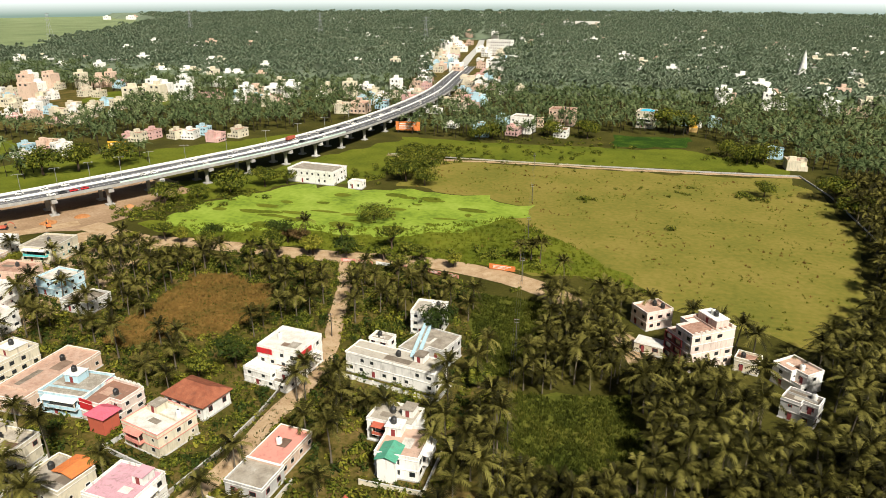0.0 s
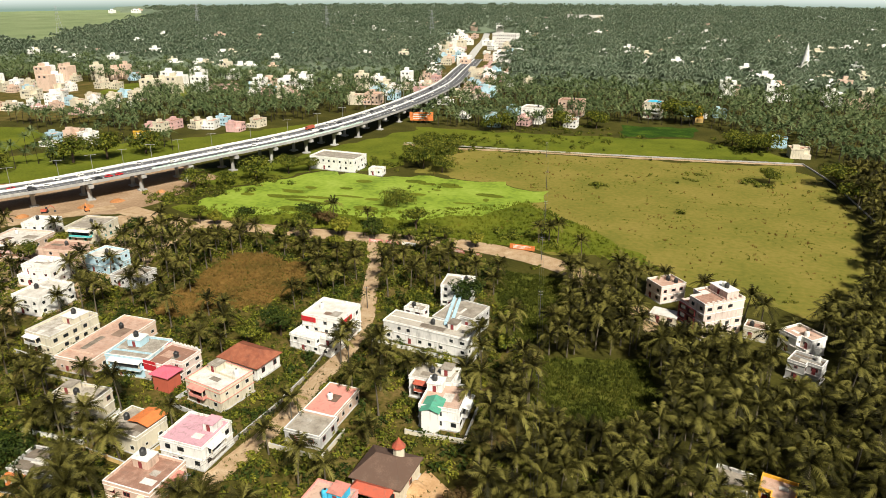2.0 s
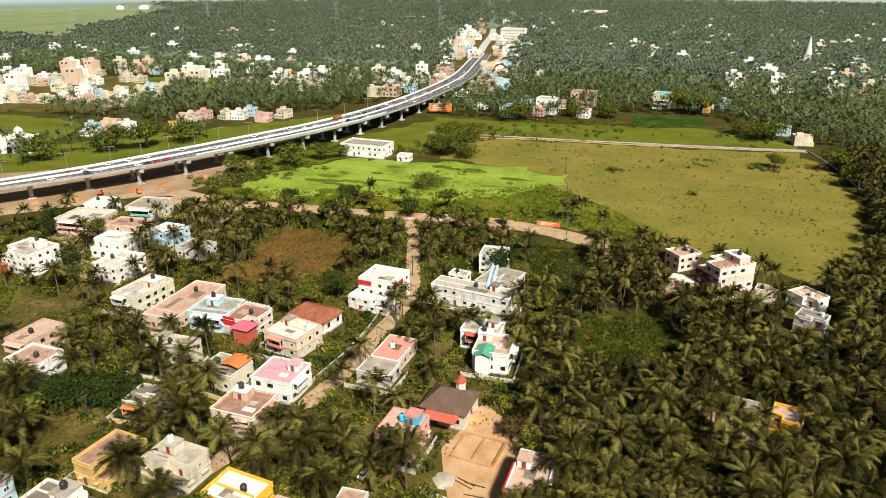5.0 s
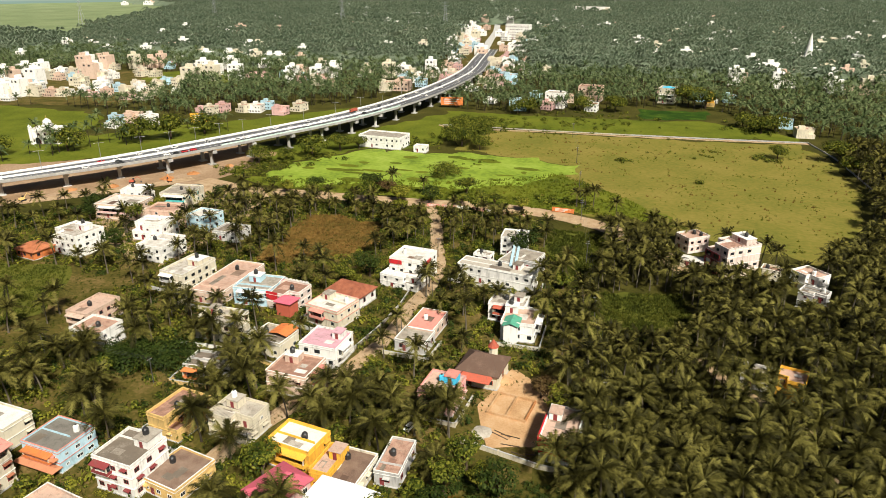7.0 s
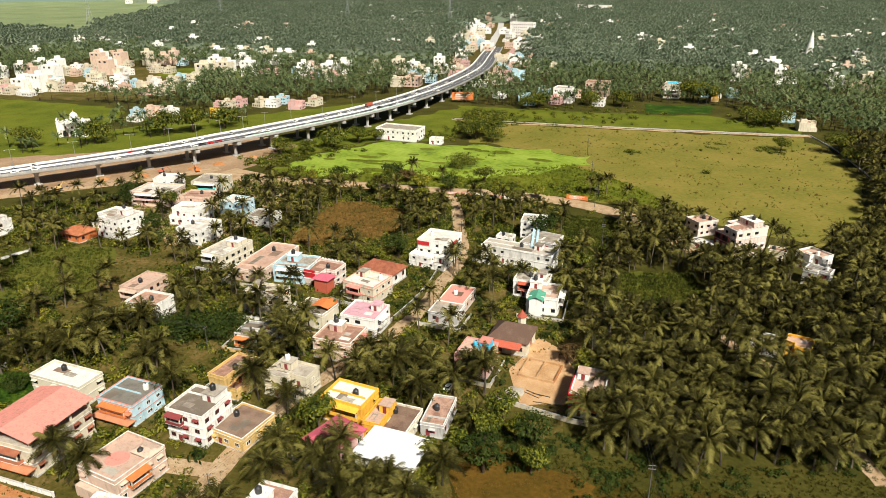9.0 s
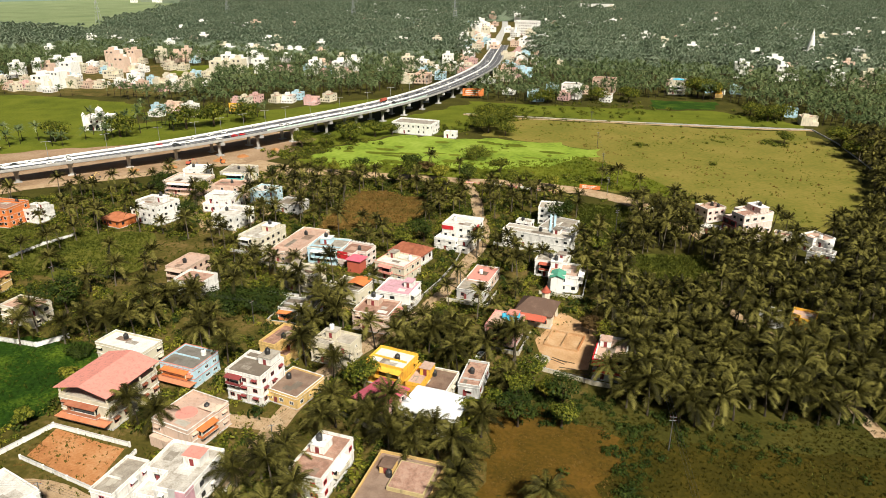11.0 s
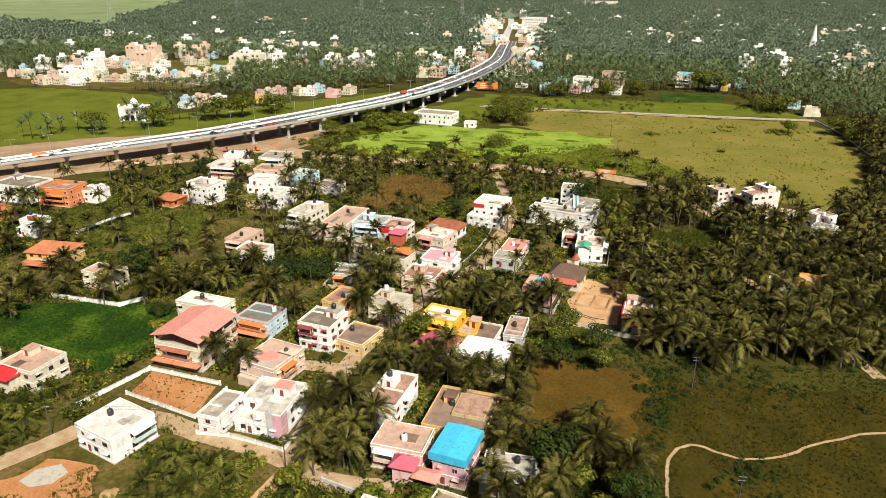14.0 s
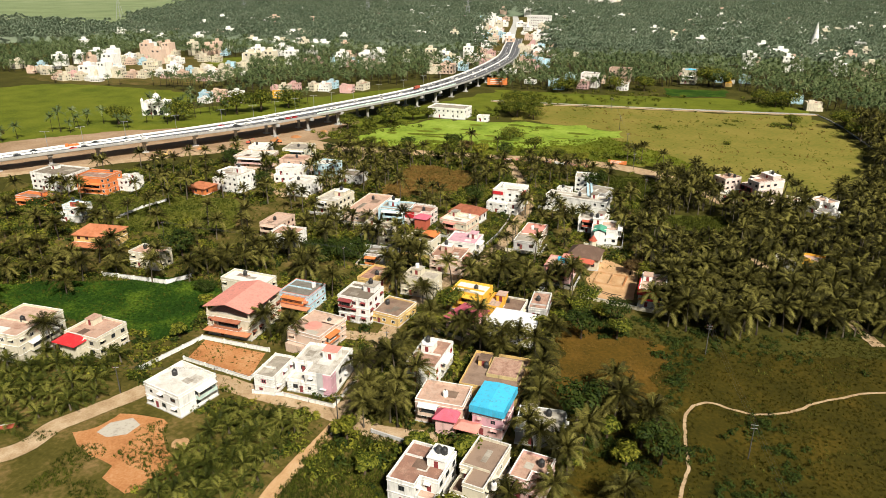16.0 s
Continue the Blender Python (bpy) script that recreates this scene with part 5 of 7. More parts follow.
def far_proto(colour, floors, w, d):
    root = thing("distant_house", pose(0, 0, -900), FAR_LABEL[colour], "house", "distant houses")
    fh = 2.15
    hgt, cut = floors * fh, (w * 0.4, d * 0.35, 1 if floors % 2 else -1)
    wall = Mesh().prism(corner_outline(w, d, None), 0, hgt - fh if floors > 1 else 0.4)
    wall.prism(corner_outline(w, d, cut if floors > 1 else None), hgt - fh if floors > 1 else 0.4, hgt)
    part("wall", wall.data("wall", M[colour]), root)
    last = cut if floors > 1 else None
    part("roof", Mesh().prism(corner_outline(w, d, last, -0.05), hgt, hgt + 0.05).data("roof", M["whiteroof" if floors % 2 else "terrace"]), root)
    part("parapet", ring_wall("parapet", corner_outline(w, d, last, 0.12), corner_outline(w, d, last, -0.1), hgt - 0.1, hgt + 0.55, colour), root)
    part("stair_room", Mesh().box(-w * 0.3, d * 0.05, hgt + 0.05, 0, d * 0.4, hgt + 1.8).data("stair_room", M[colour]), root)
    panes = Mesh()
    for f in range(floors):
        z0 = f * fh + 0.75
        for u in (-0.36, -0.12, 0.14, 0.38) if f < floors - 1 or floors == 1 else ((-0.36, -0.12) if floors % 2 else (0.14, 0.38)):
            panes.box(u * w - 0.42, -d / 2 - 0.05, z0, u * w + 0.42, -d / 2, z0 + 0.8)
        for v in (-0.05, 0.25):
            panes.box(w / 2, v * d, z0, w / 2 + 0.05, v * d + 0.8, z0 + 0.8)
    tagged(part("glazing", panes.data("glazing", M["glass"]), root), kind="stuff")
    return root


rng = random.Random(11)
PROTOS = []
for n, colour in enumerate(FAR_COLOURS):
    PROTOS.append([far_proto(colour, (1, 2, 2, 3, 2, 2)[n % 6], 7.5 + (n * 5 + k) % 5, 6 + (n + 2 * k) % 4) for k in range(1)])
placed = []


def far_house(x, y, scale=1.0, which=None):
    if any(abs(x - a) < 6.6 * scale and abs(y - b) < 7 * scale for a, b in placed):
        return
    placed.append((x, y))
    src = PROTOS[rng.randrange(len(PROTOS)) if which is None else which][0]
    m = pose(x, y, 0, 0, 0, rng.choice((-12, -5, 0, 8, 80, 95)) + rng.uniform(-6, 6)) @ Matrix.Diagonal((scale, scale, scale, 1))
    if src.location.z < -800:
        src.matrix_basis = m
    else:
        copy_thing(src, m)
    front = 10 if x < -200 or y > 430 else 7
    KEEP_OFF.append([(x - 5.5 * scale, y - front * scale), (x + 6.5 * scale, y - front * scale), (x + 5.5 * scale, y + 5 * scale), (x - 5.5 * scale, y + 5 * scale)])
    HOUSE_RECTS.append((x, y, 8 * scale))


def cluster(cx, cy, rx, ry, n, scale=1.0):
    for _ in range(n):
        far_house(cx + rng.gauss(0, rx), cy + rng.gauss(0, ry), scale)


for spot in ((-426.2, 322.5, 12, 5, 5), (-405.6, 340.7, 10, 6, 5), (-450.8, 367.8, 16, 8, 7), (-455.7, 413.3, 14, 10, 7), (-427.4, 439.4, 16, 8, 7), (-361.2, 353.1, 12, 8, 8), (-348.5, 370.5, 12, 10, 8), (-361.6, 395.7, 12, 8, 6), (-405, 494.7, 10, 8, 4),
             (-416.4, 549.2, 24, 10, 9), (-313.9, 461.7, 12, 6, 4), (-347.9, 541.8, 25, 12, 7), (-259.5, 315.9, 8, 4, 4), (-243.8, 323.5, 8, 4, 4), (-230.2, 334.3, 8, 4, 4), (-269.1, 451.2, 10, 6, 5), (-237.3, 437.5, 8, 5, 4), (-264.6, 544.9, 12, 8, 3), (-217.8, 492.9, 9, 6, 3),
             (-286.6, 269.9, 10, 6, 4), (-487.1, 354.8, 16, 14, 5), (-165.9, 519.4, 6, 10, 4), (-177, 478.4, 7, 8, 4), (-117.3, 489.7, 8, 14, 5), (-105.4, 551.1, 9, 16, 6)):
    cluster(*spot[:4], int(spot[4] * 1.6))
for k in range(34):
    t = rng.random()
    y = 430 + 900 * t * t + rng.uniform(-20, 20)
    x = -146 - 0.17 * (y - 450) + rng.choice((-1, 1)) * rng.uniform(16, 46 + 30 * t)
    far_house(x, y, rng.uniform(0.9, 1.5))
for k in range(70):
    y = rng.uniform(440, 1000)
    side = rng.choice((-1, 1))
    mx = -140 - 0.165 * (y - 490)
    far_house(mx + side * rng.uniform(14, 24 + 0.05 * (y - 430)), y, rng.uniform(1.0, 1.5))
cluster(-447.6, 903.4, 60, 25, 14, 1.4)
cluster(-120.6, 1340, 60, 30, 8, 2.0)
cluster(284.6, 1494.9, 60, 40, 8, 1.8)
cluster(36.1, 427.6, 10, 8, 3)
cluster(75.8, 348.9, 8, 10, 4)
cluster(-53.7, 404.8, 18, 12, 5)
cluster(-96.2, 386.8, 10, 10, 5)
cluster(-14.7, 636.5, 70, 60, 14)
cluster(143, 602, 60, 80, 9)
cluster(-348.3, 698.8, 60, 40, 6)
cluster(-46.5, 929.9, 160, 120, 8, 1.3)
cluster(91.8, 1324.9, 240, 200, 6, 1.6)
h = house(-294, 226, 14, 10, 20, 2, "white", "white domed shrine hall with arches", "whiteroof", slab="white", fh=3.2, tanks=0, stair=(0, 0, 4, 4, "white"), category="shrine")
for u in (-6.4, 6.4):
    extra(h, "turret", Mesh().tube([(0, 0, 0), (0, 0, 8.2), (0, 0, 8.4), (0, 0, 9.2), (0, 0, 10)], [0.9, 0.9, 1.05, 0.7, 0.05], 8).data("turret", M["white"]), pose(u, -5.2, 0))
extra(h, "front_gable", Mesh().box(-3, -5.5, 6.6, 3, -5.1, 8.4).box(-1.8, -5.5, 8.4, 1.8, -5.1, 9.4).data("front_gable", M["white"]), None, "stepped white gable over the entrance")
for u in (-3.6, 0, 3.6):
    extra(h, "arch", Mesh().prism([(u - 1.0, -5.36), (u + 1.0, -5.36), (u + 1.0, -5.06), (u - 1.0, -5.06)], 0.4, 2.6).prism([(u - 0.7, -5.36), (u + 0.7, -5.36), (u + 0.7, -5.06), (u - 0.7, -5.06)], 2.6, 3.3).data("arch", M["glass"]), None, "dark arched opening")
sh = thing("shrine_dome", pose(-294, 226, 8.9), "white dome with a pointed finial on the hall", "dome")
part("dome", Mesh().tube([(0, 0, 0), (0, 0, 1), (0, 0, 2), (0, 0, 2.8), (0, 0, 3.2)], [2.0, 2.2, 1.8, 0.9, 0.2], 12).data("dome", M["white"]), sh)
part("finial", Mesh().tube([(0, 0, 3.2), (0, 0, 4.6)], [0.15, 0.03], 6).data("finial", M["ochre"]), sh)
sh = thing("temple_tower", pose(33.2, 422.5, 0), "small yellow temple tower beyond the field", "temple")
part("base", Mesh().box(-3, -3, 0, 3, 3, 2.5).data("base", M["ochre"]), sh)
for k in range(5):
    part("tier", Mesh().box(-2.6 + 0.45 * k, -2.6 + 0.45 * k, 2.5 + 1.3 * k, 2.6 - 0.45 * k, 2.6 - 0.45 * k, 3.8 + 1.3 * k, bevel=0.25).data("tier", M["yellow"]), sh)
sh = thing("church_spire", pose(128.3, 643.3, 0), "tall white church spire above the palms", "church")
part("tower", Mesh().box(-3, -3, 0, 3, 3, 14).data("tower", M["white"]), sh)
part("spire", Mesh().tube([(0, 0, 14), (0, 0, 24), (0, 0, 30)], [3.2, 1.4, 0.1], 8).data("spire", M["white"]), sh)
house(-167.3, 856, 30, 14, -6, 5, "white", "large white five-storey town building", "whiteroof", slab="white", fh=3.3, tanks=0)
house(-117.7, 1350.9, 66, 16, -4, 4, "white", "very long white building in the far town", "whiteroof", slab="white", fh=4.0, tanks=0)
house(-60.7, 393, 12, 10, -9, 3, "white", "white three-storey house beyond the pasture", "whiteroof", slab="white", fh=2.9)
house(-41.7, 424.6, 15, 10, -7, 3, "peach", "long peach building beyond the pasture", "terrace", slab="peach", fh=2.9)
h = house(7.3, 429.4, 10, 10, -10, 3, "cream", "house with a blue roof sheet beyond the field", "terrace", fh=3.0, tanks=0, balcony=(0, 0, 8, 1, "white"))
extra(h, "blue_roof", gable(7, 7, 9.6, 0.5, 0.3).data("blue_roof", M["skyblue"]))


def billboard(x, y, rot, w, hgt, z, mat, label):
    root = thing("billboard", pose(x, y, 0, 0, 0, rot), label, "billboard")
    part("board", Mesh().box(-w / 2, -0.1, z, w / 2, 0.1, z + hgt).data("board", M[mat]), root)
    for u in (-0.4, 0, 0.4):
        part("leg", Mesh().box(u * w - 0.1, 0.1, 0, u * w + 0.1, 0.3, z + hgt).data("leg", M["dark"]), root)
    for k in range(3):
        part("text_bar", Mesh().box(-w * 0.36, -0.13, z + hgt * (0.2 + 0.25 * k), w * (0.1 + 0.12 * k), -0.1, z + hgt * (0.3 + 0.25 * k)).data("text_bar", M["white"]), root)


billboard(-123.7, 373.2, 8, 14, 5, 1.5, "orange", "wide orange hoarding beside the flyover")
billboard(-244.7, 281, 18, 9, 5, 2, "yellow", "yellow hoarding on posts")
for k in range(7):
    billboard(-78 + 5.6 * k, 178.2 + 0.25 * k - 0.12 * k * k, 2 - 4 * k, 4.6, 1.0, 0.25, "white" if k in (2, 4) else "coral", "low roadside barrier board in white" if k in (2, 4) else "low roadside barrier board in faded red")
billboard(-31.4, 184.2, -5, 8, 1.6, 0.3, "orange", "low orange roadside barrier board")


def lattice_tower(x, y, hgt):
    root = thing("lattice_tower", pose(x, y, 0), "tall steel lattice power pylon", "pylon", "far pylons")
    for sx, sy in ((-1, -1), (1, -1), (1, 1), (-1, 1)):
        part("leg", Mesh().tube([(sx * 4, sy * 4, 0), (sx * 1.4, sy * 1.4, hgt * 0.6), (sx * 0.6, sy * 0.6, hgt)], [0.25, 0.2, 0.15], 4).data("leg", M["galv"]), root)
    for k in range(6):
        z = hgt * (0.12 + 0.15 * k)
        r = 4 - 3.2 * z / hgt
        part("brace", Mesh().box(-r, -r, z, r, -r + 0.25, z + 0.25).box(-r, r - 0.25, z, r, r, z + 0.25).data("brace", M["galv"]), root)
    for z in (0.75, 0.86, 0.96):
        part("cross_arm", Mesh().box(-5, -0.2, hgt * z, 5, 0.2, hgt * z + 0.3).data("cross_arm", M["galv"]), root)


for x, y, hgt in ((-700.2, 1010.7, 42), (-460.6, 981.1, 42), (-285.9, 938.1, 40), (-840.2, 869.4, 42)):
    lattice_tower(x, y, hgt)


def far_roofs():
    """Specks of houses among the far woods, too small to pick apart."""
    rnd = random.Random(77)
    mb = Mesh()
    mats = ("white", "cream", "white", "white", "peach")
    for _ in range(1000):
        d = 520 + 1450 * rnd.random() ** 1.2
        a = radians(rnd.uniform(56, 142))
        x, y = -20 + d * math.cos(a) + rnd.gauss(0, 6), d * math.sin(a)
        if noise.noise((x * 0.006, y * 0.006, 12)) < -0.08 or near_line(x, y) or (x < -640 and y < 1480):
            continue
        w, e, k = rnd.uniform(3, 5.5) * (1 + d / 4000), rnd.uniform(3, 5), rnd.randrange(5)
        hgt = rnd.choice((3.4, 6.4, 6.4, 9.5)) + 2.0 + d / 900
        mb.box(x - w, y - e, 0, x + w, y + e, hgt, k)
        mb.box(x - w * 0.4, y - e * 0.4, hgt, x + w * 0.3, y + e * 0.5, hgt + 2.4, k)
        mb.box(x - w * 0.6, y - e - 0.06, hgt - 2.4, x - w * 0.3, y - e, hgt - 1.0, 5)
        mb.box(x + w * 0.2, y - e - 0.06, hgt - 2.4, x + w * 0.55, y - e, hgt - 1.0, 5)
    me = mb.data("far_roofs", *[M[m] for m in mats], M["glass"])
    tagged(new("far_roofs", me), "pale specks of far houses among woods", "houses", kind="stuff")


def near_line(x, y):
    return any(abs(x - a) < 16 and abs(y - b) < 40 for a, b in ((-181, 725), (-196, 822), (-213, 930), (-231, 1036), (-278, 1258), (-327, 1486)))


far_roofs()


# ---------- plants ----------
def frond(mb, rnd, az, elev, length, segs, leaf, droop, slot=0):
    """One feathered frond: an arching rib with pointed leaflets off both sides, all of one piece."""
    ca, sa = math.cos(az), math.sin(az)
    n = len(mb.v)
    for k in range(segs + 1):
        q = k / segs
        r = length * (q * math.cos(elev) + 0.1 * q * (1 - q))
        mb.v.append((ca * r, sa * r, length * (q * math.sin(elev) + 0.12 * q - droop * q * q)))
    for k in range(1, segs + 1):
        q = k / segs
        ll = leaf * (0.35 + 1.0 * math.sin(math.pi * (0.1 + 0.78 * q))) * rnd.uniform(0.8, 1.2)
        x1, y1, z1 = mb.v[n + k]
        hang = rnd.uniform(0.25, 0.6)
        for sgn in (-1, 1):
            m = len(mb.v)
            mb.v.append((x1 - sgn * sa * ll * 0.8 + ca * ll * 0.5, y1 + sgn * ca * ll * 0.8 + sa * ll * 0.5, z1 - ll * hang))
            mb.f.append((n + k - 1, n + k, m) if sgn < 0 else (n + k, n + k - 1, m))
            mb.s.append(slot)


def crown(rnd, count, segs, length, leaf, at=(0, 0, 0), mb=None):
    mb = mb or Mesh()
    n0 = len(mb.v)
    for k in range(count):
        u = k / count
        elev = radians(74 - 92 * u + rnd.uniform(-9, 9))
        frond(mb, rnd, k * 2.4 + rnd.uniform(-0.3, 0.3), elev, length * rnd.uniform(0.85, 1.1), segs, leaf, 0.34 + 0.2 * u + rnd.uniform(0, 0.16))
    for i in range(n0, len(mb.v)):
        x, y, z = mb.v[i]
        mb.v[i] = (x + at[0], y + at[1], z + at[2])
    return mb


def stem(rnd, hgt, mb=None, sides=6, slot=0, segs=6):
    lean, az = rnd.uniform(0.02, 0.14) * hgt, rnd.uniform(0, 6.3)
    path = [(lean * math.cos(az) * (k / segs) ** 1.7, lean * math.sin(az) * (k / segs) ** 1.7, hgt * k / segs) for k in range(segs + 1)]
    radii = [0.24 if k == 0 else 0.17 - 0.05 * k / segs for k in range(segs + 1)]
    mb = mb or Mesh()
    mb.tube(path, radii, sides, slot)
    return mb, path[-1]


PALMS = []
for k in range(7):
    rnd = random.Random(100 + k)
    hgt = 4.6 + 0.6 * k
    root = thing("coconut_palm", pose(0, 0, -900), "coconut palm with a feathered drooping crown", "palm tree", "coconut palms")
    tm, tip = stem(rnd, hgt)
    part("trunk", tm.data("trunk", M["trunk"]), root)
    part("crown", crown(rnd, 26, 18, 3.9, 0.72).data("crown", M["palm"]), root, pose(*tip))
    PALMS.append(root)




def free_spot(x, y, spots, gap):
    for x0, x1, y0, y1, r in BOXES:
        if x0 <= x <= x1 and y0 <= y <= y1 and inside(x, y, r):
            return False
    cx, cy = int(x // 6), int(y // 6)
    for i in (-1, 0, 1):
        for j in (-1, 0, 1):
            for a, b in spots.get((cx + i, cy + j), ()):
                if (a - x) ** 2 + (b - y) ** 2 < gap * gap:
                    return False
    spots.setdefault((cx, cy), []).append((x, y))
    return True


def near_bridge(x, y, reach=13):
    return any(abs(x - a) < reach and abs(y - b) < reach for a, b, _ in LINE)


SPOTS = {}


def by_house(x, y, pad):
    return any(abs(x - a) < r + pad and abs(y - b) < r + pad and math.hypot(x - a, y - b) < r + pad for a, b, r in HOUSE_RECTS)


def sow(rnd, poly, count, gap, pad=None, clump=-9.0):
    """Places for plants inside an outline, apart from one another and off all that is built."""
    xs, ys = [p[0] for p in poly], [p[1] for p in poly]
    out = []
    for _ in range(count):
        x, y = rnd.uniform(min(xs), max(xs)), rnd.uniform(min(ys), max(ys))
        if inside(x, y, poly) and noise.noise((x * 0.045, y * 0.045, 6.5)) > clump and not near_bridge(x, y) and (pad is None or not by_house(x, y, pad)) and free_spot(x, y, SPOTS, gap):
            out.append((x, y))
    return out


def stuff(name, protos, places, mats, label, category, seed):
    """Many plants joined into one mesh: each place is x, y, z, scale."""
    rnd = np.random.RandomState(seed)
    arrays = []
    for mb in protos:
        tris, slots = [], []
        for f, s in zip(mb.f, mb.s):
            for k in range(1, len(f) - 1):
                tris.append((f[0], f[k], f[k + 1]))
                slots.append(s)
        arrays.append((np.array(mb.v, np.float32), np.array(tris, np.int32), np.array(slots, np.int32)))
    vs, fs, ss, n = [], [], [], 0
    for x, y, z, sc in places:
        v, f, s = arrays[rnd.randint(len(arrays))]
        a = rnd.uniform(0, 6.283)
        c, q = math.cos(a) * sc, math.sin(a) * sc
        w = np.empty_like(v)
        w[:, 0], w[:, 1], w[:, 2] = v[:, 0] * c - v[:, 1] * q + x, v[:, 0] * q + v[:, 1] * c + y, v[:, 2] * sc * rnd.uniform(0.85, 1.15) + z
        vs.append(w), fs.append(f + n), ss.append(s)
        n += len(v)
    if not vs:
        return
    v, f, s = np.concatenate(vs), np.concatenate(fs), np.concatenate(ss)
    me = bpy.data.meshes.new(name)
    me.vertices.add(len(v)), me.loops.add(3 * len(f)), me.polygons.add(len(f))
    me.vertices.foreach_set("co", v.ravel())
    me.loops.foreach_set("vertex_index", f.ravel())
    me.polygons.foreach_set("loop_start", np.arange(0, 3 * len(f), 3, dtype=np.int32))
    for m in mats:
        me.materials.append(m)
    me.polygons.foreach_set("material_index", s)
    me.update(calc_edges=True)
    tagged(new(name, me), label, category, kind="stuff")


def palm_proto(seed, hgt, count, segs, trunk_sides=5, length=3.5):
    rnd = random.Random(seed)
    mb, tip = stem(rnd, hgt, sides=trunk_sides, slot=1, segs=3)
    return crown(rnd, count, segs, length, 0.2 * length, tip, mb)


MID = [palm_proto(200 + k, 4.9 + 0.65 * k, 19, 9) for k in range(6)]
LOW = [palm_proto(300 + k, 6.2 + 0.8 * k, 12, 4, 3, 4.0) for k in range(5)]
rng = random.Random(21)

GROVE = [(-15.7, 37.2), (-1.7, 32.8), (12.1, 38.6), (27.9, 42.2), (57.4, 45.6), (81.8, 61.1), (96.2, 110.9), (105.7, 170.9), (99.6, 251.6), (95.5, 302.3), (81.8, 303), (80.1, 237.4), (70.5, 190.4), (51.1, 152.7), (42.3, 142.9), (9.6, 162.3), (-10.4, 170.2), (-16.3, 165.3), (-12.2, 147.9), (-14.1, 124.5), (-20, 104.4), (-21.9, 79), (-15.8, 63.6)]
VILLAGE = [(-257.2, 38.4), (-215.1, 6.3), (-183.9, -4.6), (-152.6, -56.6), (-127.3, -15.8), (-91.6, -26.6), (-37.2, -47.8), (-31.3, -33.6), (-28.3, -19.5), (-38.5, 3.1), (-38.7, 43.8), (-21.9, 79), (-20.1, 124.7), (-32.3, 171), (-62.5, 179.3), (-123.4, 175.5), (-164.5, 170.8), (-195.4, 151.2), (-247.2, 100.7)]
BELT = [(-62.5, 165), (-123.4, 167.2), (-154.1, 160.1), (-133.4, 133.5), (-112.8, 107.2), (-72.4, 131.5), (-52.3, 144.2), (-27.2, 150.4), (-22.3, 159.4)]
KEEP_OFF.append([(-121.3, 4.6), (-94.9, 4.1), (-92.7, -15.4), (-118.1, -15)])
KEEP_OFF.append([(-0.3, 154.6), (7.7, 132), (31.5, 127.1), (31.4, 139.3), (9.6, 162.3)])
KEEP_OFF.append([(30.4, 143.3), (33.5, 114.9), (45.4, 110.5), (45.3, 134.7)])
KEEP_OFF.append([(-186, 60), (-186, 78), (-180, 88), (-163, 95), (-150, 92), (-150, 105), (-149, 123), (-139, 119), (-139, 99), (-143, 80), (-152, 70), (-159, 61), (-169, 54)])
KEEP_OFF.append([(-192, 44), (-168, 44), (-165, 26), (-184, 24)])
BOXES = [(min(p[0] for p in r), max(p[0] for p in r), min(p[1] for p in r), max(p[1] for p in r), r) for r in KEEP_OFF]
# single palms beside the houses: west, middle and east of the lane
WEST_PALMS = [(-198.1, 100.4), (-188.3, 29.6), (-184.7, 108.3), (-181.5, 97.8), (-181.5, 90.6), (-172, 61.3), (-170.7, 32.4), (-166.5, 20.9), (-167.3, 123.3), (-164.4, 12.6), (-160.5, 35.2), (-159.4, 25.9), (-154.7, 99.1), (-147, 24.6), (-144.7, -12.5), (-144.3, 69.9), (-143.2, 64.7), (-142.4, 99.8), (-133.3, 111.9), (-131.7, 34.6), (-128.9, 73.7), (-123.5, 34.4), (-123.6, 48.8), (-121.7, 67.3), (-120.5, 39.5), (-119.6, 51.8), (-118.5, 48.7), (-118.8, 81.6), (-115.9, 114.4), (-113.6, 72.2), (-113.5, 65), (-112.9, 128.8), (-112.6, 78.4), (-108.5, 74.1)]
MIDDLE_PALMS = [(-106.2, 35.1), (-106.6, 88.5), (-106.3, 38.2), (-104.7, 109), (-101, 6.3), (-99.3, 67.7), (-95.9, 4.1), (-96.3, 64.6), (-96, 29.7), (-95.4, 97.4), (-94.5, 106.6), (-91.2, 74.7), (-91.2, 65.5), (-91.4, 101.4), (-89.1, 60.3), (-89.4, 108.5), (-88.1, 49), (-86.1, 55.1), (-84.3, 99.1), (-84, 46.9), (-83, 42.8), (-79.9, 34.5), (-79, 52.9), (-78.9, 37.6), (-77.9, 48.8), (-77.1, 78.4), (-71.8, 31.3), (-70.6, -1.4), (-70.8, 41.5), (-69.5, -12.7), (-67.4, -19.9), (-65.6, 11.7), (-65.5, 0.5), (-64.6, 15.8)]
